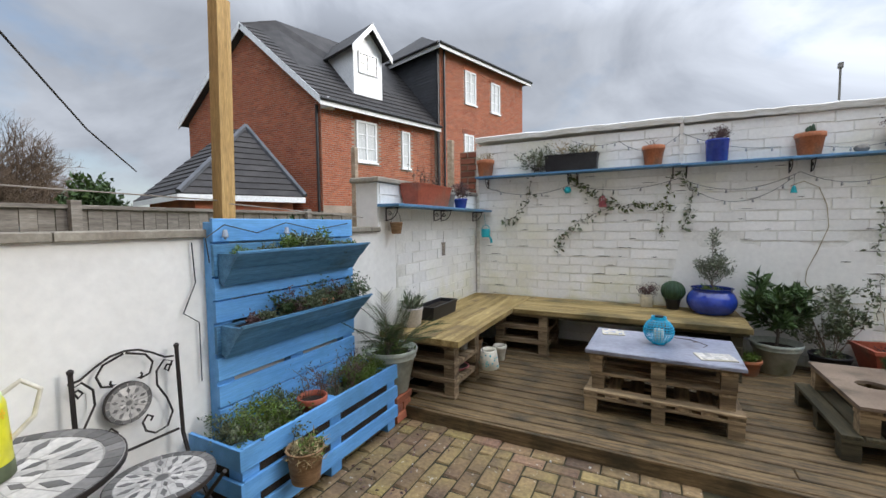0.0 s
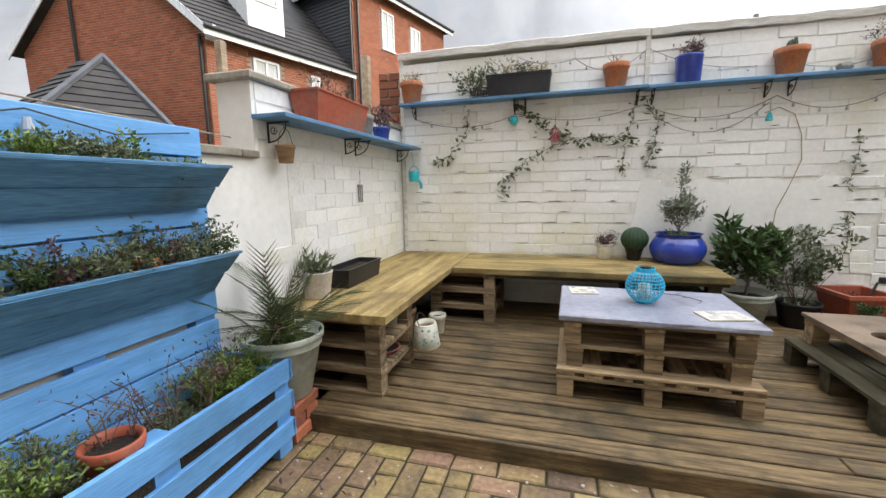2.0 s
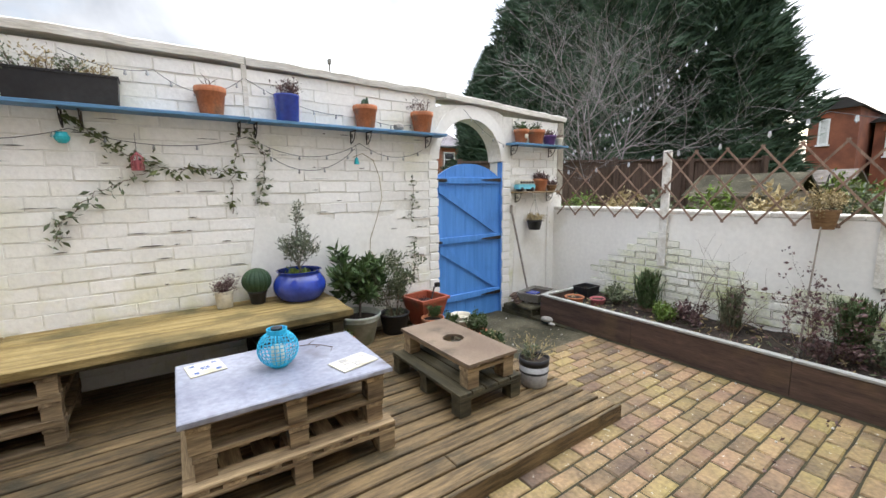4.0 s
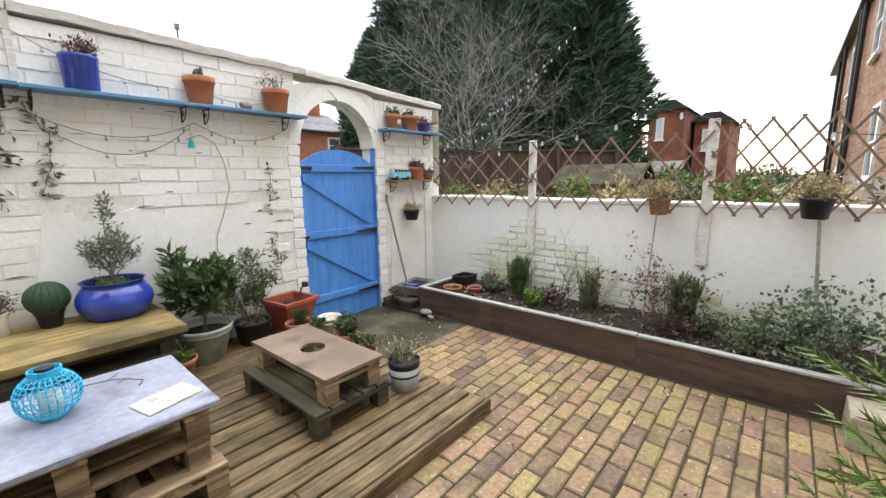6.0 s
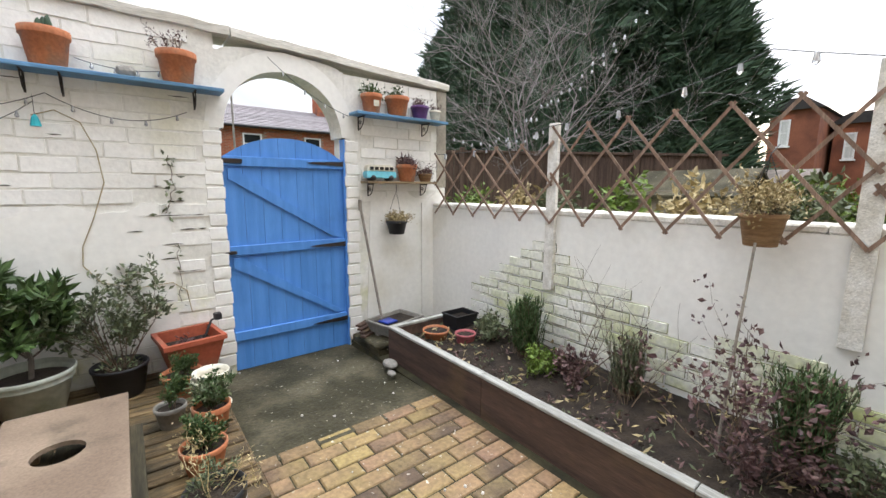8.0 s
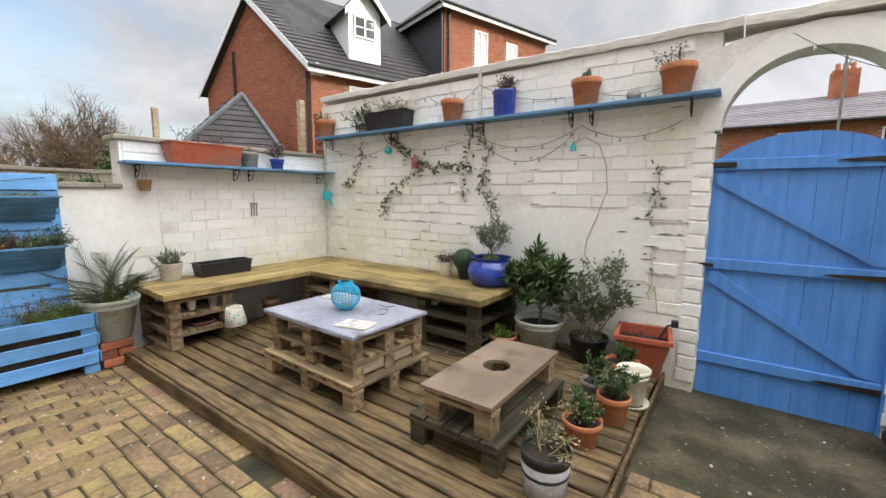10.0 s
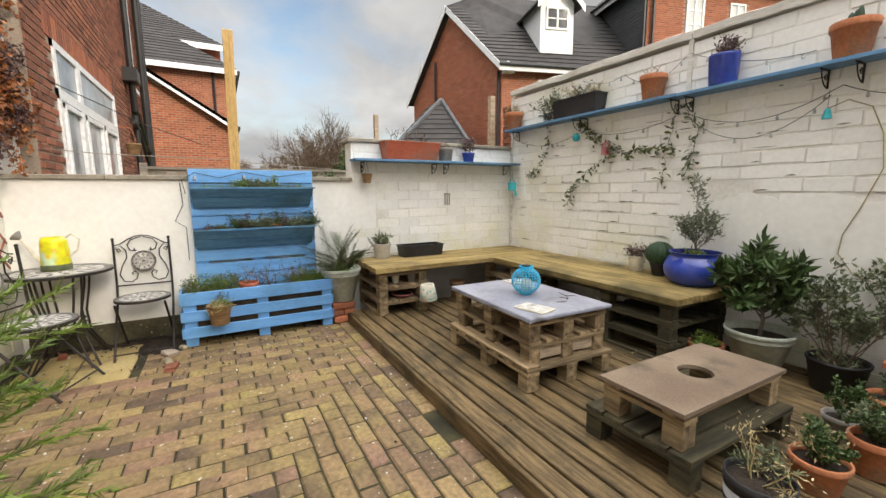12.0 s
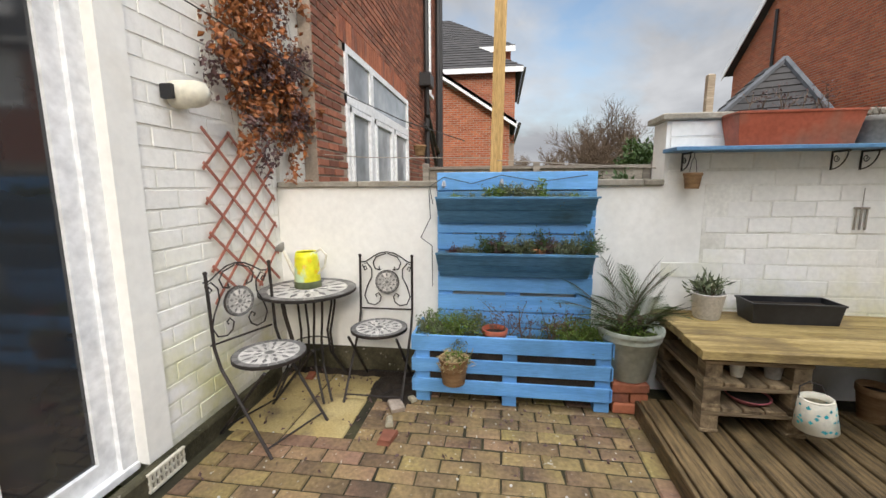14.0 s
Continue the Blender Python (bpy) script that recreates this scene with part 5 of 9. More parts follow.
M_TERRA = surf("terracotta", (0.42, 0.145, 0.065), (0.54, 0.21, 0.10), 0.8, 7, 60, 0.3, stain=(0.30, 0.17, 0.11), stain_scale=9)
M_TERRAP = surf("red_plastic", (0.36, 0.085, 0.045), (0.42, 0.11, 0.06), 0.5, 4, 40, 0.1, stain=(0.28, 0.12, 0.08), stain_scale=5)
M_BLUEPOT = surf("blue_glaze", (0.018, 0.040, 0.26), (0.03, 0.065, 0.38), 0.12, 5, 30, 0.05, spec=0.7)
M_GREYPOT = surf("sage_glaze", (0.40, 0.43, 0.37), (0.50, 0.53, 0.46), 0.35, 5, 30, 0.1, stain=(0.20, 0.22, 0.14), stain_scale=4)
M_STONEPOT = surf("grey_pot", (0.20, 0.19, 0.17), (0.30, 0.28, 0.25), 0.7, 6, 50, 0.3)
M_BLACKPOT = surf("black_plastic_pot", (0.012, 0.012, 0.014), (0.028, 0.028, 0.03), 0.45, 4, 40, 0.1)
M_WHITEPOT = surf("cream_plastic", (0.62, 0.58, 0.47), (0.72, 0.68, 0.57), 0.5, 4, 40, 0.1, stain=(0.42, 0.38, 0.27), stain_scale=5)
M_TEAL = surf("turquoise_paint", (0.02, 0.36, 0.42), (0.03, 0.44, 0.50), 0.4, 4, 40, 0.05)
M_LANTERN = surf("turquoise_wicker", (0.02, 0.38, 0.60), (0.04, 0.47, 0.68), 0.4, 6, 50, 0.1)
M_YELLOW = surf("yellow_enamel", (0.66, 0.62, 0.02), (0.78, 0.74, 0.06), 0.3, 9, 30, 0.05, stain=(0.55, 0.70, 0.45), stain_scale=9, stain_at=(0.5, 0.56))
M_PURPLE = surf("purple_glaze", (0.10, 0.045, 0.16), (0.14, 0.065, 0.22), 0.3, 4, 40, 0.1)
M_CACTUS = surf("cactus_green", (0.018, 0.045, 0.02), (0.035, 0.075, 0.03), 0.6, 6, 60, 0.4)
M_LID = surf("dark_mosaic", (0.115, 0.11, 0.105), (0.20, 0.19, 0.18), 0.6, 4, 60, 0.2, vary=0.3, island=True)
M_MOSL = surf("pale_mosaic", (0.44, 0.42, 0.39), (0.60, 0.57, 0.53), 0.5, 4, 60, 0.2, vary=0.2, island=True)
M_GROUT = surf("grout", (0.34, 0.32, 0.29), (0.42, 0.40, 0.37), 0.9, 4, 60, 0.2)
M_WICKER = surf("wicker", (0.20, 0.11, 0.05), (0.34, 0.21, 0.11), 0.8, 8, 60, 0.6, stretch=(1, 1, 6))
M_WIRE = surf("black_wire", (0.02, 0.02, 0.02), (0.035, 0.035, 0.035), 0.5, 2, 10, 0)
M_BULB = surf("clear_bulb", (0.7, 0.72, 0.74), (0.8, 0.82, 0.84), 0.08, 2, 10, 0, trans=0.6)
M_STONE = surf("pale_stone", (0.30, 0.26, 0.18), (0.42, 0.37, 0.27), 0.9, 4, 50, 0.6, stain=(0.22, 0.21, 0.13), stain_scale=5)
M_PINK = surf("faded_pink_red", (0.40, 0.10, 0.12), (0.48, 0.16, 0.16), 0.6, 4, 40, 0.1)
M_TILEB = surf("blue_print", (0.03, 0.09, 0.32), (0.05, 0.14, 0.42), 0.3, 4, 30, 0.05)
M_SLATE = surf("slate_roof", (0.17, 0.15, 0.16), (0.24, 0.22, 0.23), 0.7, 3, 30, 0.4, island=True, vary=0.2)


# ---- plant builders ----
def leaves(name, pts, size, mat, parent, rng, per=3, spread=0.02, aspect=0.4, up=0.2, label=""):
    """Small folded leaves near each point; pts are (point, direction)."""
    verts, faces = [], []
    for p, d in pts:
        for _ in range(per):
            q = Vector(p) + Vector((rng.gauss(0, spread), rng.gauss(0, spread), rng.gauss(0, spread)))
            a = Vector((rng.gauss(0, 1), rng.gauss(0, 1), rng.gauss(up, 0.7))) + Vector(d) * 0.8
            a.normalize()
            s = a.orthogonal().normalized()
            s = (Matrix.Rotation(rng.uniform(0, 6.28), 3, a) @ s)
            n = a.cross(s)
            L_ = size * rng.uniform(0.6, 1.25)
            W_ = L_ * aspect * 0.5
            k = len(verts)
            verts += [tuple(q), tuple(q + a * L_ * 0.5 + s * W_ + n * W_ * 0.4), tuple(q + a * L_), tuple(q + a * L_ * 0.5 - s * W_ + n * W_ * 0.4)]
            faces += [(k, k + 1, k + 2), (k, k + 2, k + 3)]
    return mesh_from(name, verts, faces, mat, parent, label)


def branch(bm, pts_out, p, d, length, r, rng, depth, bend=0.25, kids=3, split=0.62, n=5, up=0.1, tip=0.4, spreadk=0.9):
    """A bending branch with side branches; the points of the thin ones go to pts_out."""
    steps = 4
    pts = [Vector(p)]
    d = Vector(d).normalized()
    for k in range(steps):
        d = (d + Vector((rng.gauss(0, bend), rng.gauss(0, bend), rng.gauss(up, bend))) * 0.6).normalized()
        pts.append(pts[-1] + d * length / steps)
    tube(bm, pts, r, n, r * tip)
    if depth <= 1:
        for a, b in zip(pts[1:], pts[2:] + [pts[-1]]):
            pts_out.append((a, d))
            pts_out.append(((a + b) / 2, d))
    if depth > 0:
        for k in range(kids):
            i = rng.uniform(0.3, 1.0) * steps
            j = min(int(i), steps - 1)
            q = pts[j].lerp(pts[j + 1], i - j)
            s = d.orthogonal().normalized()
            s = Matrix.Rotation(rng.uniform(0, 6.28), 3, d) @ s
            branch(bm, pts_out, q, d * 0.7 + s * spreadk, length * split * rng.uniform(0.7, 1.2), r * 0.55, rng, depth - 1, bend, kids, split, max(3, n - 1), up, tip, spreadk)


def shrub(parent, z, h, rng, stems=5, depth=1, leaf=0.05, mat=None, per=3, aspect=0.4, stem_r=0.005, kids=3, lean=0.5, spread=0.02, bend=0.2, at=(0, 0), stem_mat=None, label="green leaves", up=0.15, split=0.6, spreadk=0.9):
    bm = B()
    pts = []
    for k in range(stems):
        a = rng.uniform(0, 6.28)
        d = Vector((lean * math.cos(a) * rng.random(), lean * math.sin(a) * rng.random(), 1))
        branch(bm, pts, (at[0] + 0.02 * math.cos(a), at[1] + 0.02 * math.sin(a), z), d, h * rng.uniform(0.6, 0.85), stem_r, rng, depth, bend, kids, split, 4, up, 0.4, spreadk)
    part("stem", bm, stem_mat or M_STEM, parent, "thin stems")
    if mat:
        leaves("foliage", pts, leaf, mat, parent, rng, per, spread, aspect, label=label)


def rim_pot(parent, r, h, mat, label="", n=28, taper=0.72, rim=0.22, wall=0.008, soil=True, round_=0.0):
    bm = B()
    rb = r * taper
    zr = h * (1 - rim)
    if round_:
        prof = [(r * 0.6, 0)]
        for k in range(9):
            a = k / 8
            prof.append((r * (0.62 + round_ * math.sin(math.pi * (0.12 + 0.80 * a))), h * (0.03 + 0.92 * a)))
        prof += [(r * 0.86, h), (r * 0.80, h), (r * 0.78, h * 0.85)]
    else:
        ro = r * 1.0
        rn = rb + (r - rb) * (1 - rim) * 0.92
        prof = [(rb * 0.96, 0), (rb, 0.004), (rn, zr), (ro - 0.001, zr + 0.003), (ro, zr + 0.008), (ro + 0.001, h - 0.004), (ro - 0.002, h), (ro - wall, h), (ro - wall - 0.003, h * 0.8)]
    lathe(bm, prof, n)
    part("pot", bm, mat, parent, label, True)
    if soil:
        s = B()
        rs = prof[-1][0] * 0.995
        lathe(s, [(rs, h * 0.80), (rs * 0.6, h * 0.83), (0.001, h * 0.84)], 16)
        part("soil", s, M_SOIL, parent, "dark soil")


def pot(label, at, r, h, mat, group="", **kw):
    t = thing("plant_pot", label, "plant pot", at, 0, group)
    rim_pot(t, r, h, mat, **kw)
    return t


def trough_box(parent, l, w, h, mat, name="trough", taper=0.85, lip=0.012, label=""):
    """A tapered open trough with a lip, long along x, centred."""
    bm = B()
    rings = []
    for s, z in ((taper, 0), (1.0, h - lip), (1.0 + lip / w, h - lip), (1.0 + lip / w, h), (1.0 - 0.08, h), (0.9, h * 0.72)):
        a, b = l / 2 - (1 - s) * w / 2, w / 2 * s
        rings.append([bm.verts.new(p) for p in ((-a, -b, z), (a, -b, z), (a, b, z), (-a, b, z))])
    for p, q in zip(rings, rings[1:]):
        for k in range(4):
            bm.faces.new((p[k], p[(k + 1) % 4], q[(k + 1) % 4], q[k]))
    bm.faces.new(rings[0][::-1])
    part(name, bm, mat, parent, label)
    s = B()
    a, b = l / 2 - 0.1 * w / 2 - 0.002, w / 2 * 0.9
    vs = [s.verts.new(p) for p in ((-a, -b, h * 0.74), (a, -b, h * 0.74), (a, b, h * 0.74), (-a, b, h * 0.74))]
    s.faces.new(vs)
    part("soil", s, M_SOIL, parent, "dark soil")


# ---- things on the shelves ----
def shelf_things():
    g = "pots along the blue shelves"
    y = YB - 0.095
    R = random.Random
    t = pot("terracotta pot of dead stems on the blue wall shelf", (-2.03, y, 2.066), 0.112, 0.20, M_TERRA, g)
    shrub(t, 0.14, 0.14, R(1), 4, 1, 0.03, M_LEAFY, 1)
    t = thing("plant_trough", "long black plastic trough of straggly plants on the blue shelf", "plant trough", (-0.99, y, 2.066), 0, g)
    trough_box(t, 0.57, 0.165, 0.185, M_BLACKPOT)
    for i in range(4):
        shrub(t, 0.11, 0.20, R(10 + i), 3, 1, 0.028, M_LEAFY if i % 2 else M_LEAFG, 2, at=(-0.18 + i * 0.11, 0))
    t = thing("lattice_basket", "small black lattice basket with trailing stems on the blue shelf", "basket", (-1.35, y - 0.005, 2.066))
    bm = B()
    for k in range(7):
        x = -0.075 + k * 0.025
        box(bm, x - 0.002, x + 0.002, -0.06, -0.056, 0, 0.085)
        box(bm, x - 0.002, x + 0.002, 0.056, 0.06, 0, 0.085)
    for z in (0.0, 0.028, 0.056, 0.083):
        box(bm, -0.077, 0.077, -0.062, -0.055, z, z + 0.004)
        box(bm, -0.077, 0.077, 0.055, 0.062, z, z + 0.004)
        box(bm, -0.08, -0.077, -0.062, 0.062, z, z + 0.004)
        box(bm, 0.077, 0.08, -0.062, 0.062, z, z + 0.004)
    part("lattice", bm, M_BLACKPOT, t)
    shrub(t, 0.03, 0.24, R(15), 7, 1, 0.04, M_LEAFG, 2, lean=1.2, at=(-0.04, 0))
    t = pot("terracotta pot with a few bare twigs on the shelf", (-0.165, y, 2.066), 0.108, 0.20, M_TERRA, g)
    shrub(t, 0.14, 0.16, R(3), 3, 1, 0.02, None)
    t = pot("dark blue glazed pot of reddish stems on the shelf", (0.39, y, 2.061), 0.102, 0.215, M_BLUEPOT, g, taper=0.88, rim=0.12)
    shrub(t, 0.15, 0.14, R(4), 7, 1, 0.03, M_LEAFP, 2)
    t = pot("terracotta pot with a small cactus on the shelf", (1.09, y, 2.061), 0.112, 0.20, M_TERRA, g)
    for i in range(3):
        bm = B()
        lathe(bm, [(0.014, 0), (0.02, 0.02), (0.018, 0.07), (0.010, 0.09 + 0.012 * i), (0.002, 0.10 + 0.012 * i)], 10, (0.02 * i - 0.02, 0.01 * (i % 2), 0.16))
        part("cactus", bm, M_CACTUS, t, "small green cactus", True)
    bm = B()
    bmesh.ops.create_icosphere(bm, subdivisions=2, radius=0.05)
    for v in bm.verts:
        v.co = Vector((v.co.x * 1.1, v.co.y * 0.8, v.co.z * 0.75 + 0.036)) * (1 + 0.15 * noise.noise(v.co * 30))
    o = tagged(finish("stone", bm, M_STONEPOT), "rough grey stone lying on the blue wall shelf", "stone")
    o.location = (1.44, y, 2.061)
    t = pot("terracotta pot with drooping reddish twigs on the shelf", (1.71, y, 2.061), 0.115, 0.20, M_TERRA, g)
    shrub(t, 0.14, 0.20, R(5), 5, 1, 0.025, M_LEAFP, 1, lean=1.6)
    t = pot("pale terracotta pot with a pale label and a green sprig", (3.13, y, 2.035), 0.093, 0.16, M_TERRA, g)
    shrub(t, 0.10, 0.13, R(6), 5, 1, 0.035, M_LEAF, 2)
    bm = B()
    box(bm, -0.026, 0.026, -0.092, -0.086, 0.05, 0.10)
    part("label", bm, M_WHITEPOT, t, "pale square label")
    t = pot("terracotta pot with a leafy cactus on the shelf", (3.39, y, 2.035), 0.110, 0.17, M_TERRA, g)
    shrub(t, 0.11, 0.12, R(7), 4, 1, 0.03, M_LEAF, 2)
    t = pot("small purple glazed pot of dark twigs on the shelf", (3.64, y, 2.035), 0.088, 0.12, M_PURPLE, g)
    shrub(t, 0.08, 0.09, R(8), 5, 1, 0.025, M_LEAFP, 2)
    t = pot("white and pink flower pot at the shelf's end", (3.82, y, 2.035), 0.055, 0.10, M_WHITEPOT, g)
    shrub(t, 0.08, 0.09, R(9), 3, 1, 0.025, M_LEAFP, 1)
    # lower shelf: camper van, pot, basket
    v = thing("toy_van", "toy camper van in pale blue and white on the plain shelf", "toy van", (3.20, YB - 0.10, 1.456))
    bm = B()
    prism(bm, [(-0.145, 0.025), (0.14, 0.025), (0.148, 0.06), (0.142, 0.085), (-0.148, 0.085), (-0.15, 0.04)], -0.045, 0.045)
    bmesh.ops.bevel(bm, geom=bm.edges[:], offset=0.006, segments=2, affect="EDGES")
    part("lower_body", bm, surf("toy_blue", (0.16, 0.52, 0.62), (0.2, 0.58, 0.68), 0.3, 3, 20, 0), v, "pale blue lower body")
    bm = B()
    prism(bm, [(-0.146, 0.0855), (0.140, 0.0855), (0.118, 0.132), (0.10, 0.140), (-0.125, 0.140), (-0.14, 0.13)], -0.042, 0.042)
    bmesh.ops.bevel(bm, geom=bm.edges[:], offset=0.006, segments=2, affect="EDGES")
    part("upper_body", bm, M_WHITEPOT, v, "white upper body")
    for k in range(5):
        bm = B()
        x = -0.125 + k * 0.05
        box(bm, x, x + 0.038, -0.0455, -0.041, 0.095, 0.123, 0.003)
        part("window", bm, M_GLASS, v, "dark side window")
    for x in (-0.09, 0.09):
        bm = B()
        lathe(bm, [(0.024, -0.047), (0.026, -0.043), (0.026, 0.043), (0.024, 0.047)], 16, close=True)
        bmesh.ops.rotate(bm, verts=bm.verts, matrix=Matrix.Rotation(math.pi / 2, 3, "X"))
        bmesh.ops.translate(bm, verts=bm.verts, vec=(x, 0, 0.026))
        part("wheel", bm, M_BLACKPOT, v, "black wheel", True)
    t = pot("terracotta pot of a low spiky plant beside the toy van", (3.49, YB - 0.095, 1.456), 0.098, 0.155, M_TERRA, g)
    shrub(t, 0.10, 0.09, R(12), 9, 1, 0.05, M_LEAFP, 2, lean=1.5, aspect=0.25)
    t = thing("twig_basket", "small brown basket of dry twigs on the plain shelf", "basket", (3.70, YB - 0.095, 1.456))
    rim_pot(t, 0.07, 0.075, M_WICKER)
    shrub(t, 0.05, 0.09, R(13), 8, 1, 0.03, M_LEAFP, 1, lean=1.5)
    t = thing("hanging_pot", "black hanging pot of pale trailing stems under the plain shelf", "plant pot", (3.35, YB - 0.13, 0.97))
    rim_pot(t, 0.10, 0.125, M_BLACKPOT, taper=0.7)
    shrub(t, 0.10, 0.10, R(14), 9, 1, 0.03, M_LEAFY, 2, lean=2.5)
    bm = B()
    for a in (0.5, 2.6, 4.7):
        tube(bm, [(0.095 * math.cos(a), 0.095 * math.sin(a), 0.12), (0, 0, 0.40)], 0.0018, 4)
    tube(bm, [(0, 0, 0.40), (0, 0.0, 0.465)], 0.003, 4)
    part("hanger", bm, M_WIRE, t, "thin wire hanger")
    # the side wall's shelf
    x = XL + 0.10
    t = thing("plant_trough", "large terracotta-red plastic trough with bare twigs on the shelf", "plant trough", (x + 0.015, 3.24, 1.651), 90, g)
    trough_box(t, 0.66, 0.20, 0.195, M_TERRAP, taper=0.72)
    for i in range(4):
        shrub(t, 0.13, 0.24, R(30 + i), 2, 1, 0.02, M_LEAFP, 1, at=(-0.2 + 0.13 * i, 0))
    t = pot("grey stone-like pot on the side wall's shelf", (x, 3.70, 1.651), 0.088, 0.16, M_STONEPOT, g, taper=0.8)
    shrub(t, 0.12, 0.12, R(35), 3, 1, 0.02, None)
    t = pot("cobalt blue glazed pot of dead flowers on the shelf", (x + 0.02, 4.0, 1.651), 0.078, 0.11, M_BLUEPOT, g, taper=0.75)
    shrub(t, 0.09, 0.17, R(36), 6, 1, 0.03, M_LEAFP, 2)
    # hanging things
    t = thing("hanging_bucket", "small brown bucket hanging from the shelf bracket", "bucket", (XL + 0.09, 2.74, 1.40))
    rim_pot(t, 0.055, 0.10, M_WICKER, soil=False)
    bm = B()
    tube(bm, [(-0.05, 0, 0.1), (-0.03, 0, 0.17), (0, 0, 0.20), (0.03, 0, 0.17), (0.05, 0, 0.1)], 0.002, 4)
    tube(bm, [(0, 0, 0.198), (0, 0, 0.226)], 0.002, 4)
    part("handle", bm, M_WIRE, t, "wire handle")
    t = thing("wind_chime", "small grey wind chime of wooden tubes on the wall", "wind chime", (XL + 0.022, 3.76, 1.14))
    bm = B()
    tube(bm, [(0, 0, 0.14), (0, 0, 0.26)], 0.002, 4)
    for k in range(3):
        tube(bm, [(0, -0.03 + 0.03 * k, 0.0), (0, -0.03 + 0.03 * k, 0.13)], 0.006, 6)
    box(bm, -0.006, 0.006, -0.04, 0.04, 0.13, 0.142)
    part("tube", bm, M_FENCE, t)
    t = thing("hanging_watering_can", "small turquoise watering can hanging by the corner", "watering can", (-2.02, YB - 0.12, 1.31), 0)
    bm = B()
    lathe(bm, [(0.045, 0), (0.052, 0.01), (0.056, 0.10), (0.05, 0.105), (0.045, 0.09)], 18)
    part("body", bm, M_TEAL, t, "", True)
    bm = B()
    tube(bm, [(0.04, 0, 0.02), (0.07, 0, -0.02), (0.075, 0, -0.07)], 0.012, 8, 0.016)
    part("spout", bm, M_TEAL, t)
    bm = B()
    tube(bm, arc(0, 0.10, 0.05, 0, 180, 8), 0.004, 5)
    tube(bm, [(0, 0, 0.15), (-0.02, 0, 0.29)], 0.002, 4)
    part("handle", bm, M_TEAL, t)
    for nm, lab, X, Z, m, w in (("hanging_lantern", "small jade-green lantern hanging below the shelf", -1.035, 1.82, M_TEAL, 0.035),
                                ("hanging_lantern", "small dark red wire lantern hanging in the vine", -0.655, 1.65, M_PINK, 0.035),
                                ("hanging_bell", "small turquoise bell hanging from a bracket", 1.00, 1.735, M_TEAL, 0.022)):
        t = thing(nm, lab, "hanging ornament", (X, YB - 0.06, Z))
        bm = B()
        if w == 0.022:
            lathe(bm, [(0.026, 0), (0.022, 0.02), (0.016, 0.05), (0.005, 0.065)], 12)
        elif m is M_PINK:
            for k in range(8):
                a = k * math.pi / 4
                tube(bm, [(w * math.cos(a), w * math.sin(a), 0), (w * math.cos(a), w * math.sin(a), 0.09), (0, 0, 0.125)], 0.004, 4)
            lathe(bm, [(w, 0), (w, 0.008)], 12, close=True)
            lathe(bm, [(0.02, 0.01), (0.02, 0.07)], 10, close=True)
        else:
            lathe(bm, [(0.02, 0), (0.038, 0.02), (0.042, 0.04), (0.03, 0.06), (0.03, 0.07)], 14, close=True)
        part("body", bm, m, t)
        bm = B()
        tube(bm, [(0, 0, 0.06), (0, 0, 2.040 - Z - 0.13)], 0.0015, 4)
        part("cord", bm, M_WIRE, t)


shelf_things()


# ---- things on the bench and tables ----
BZ = DZ + 0.4855


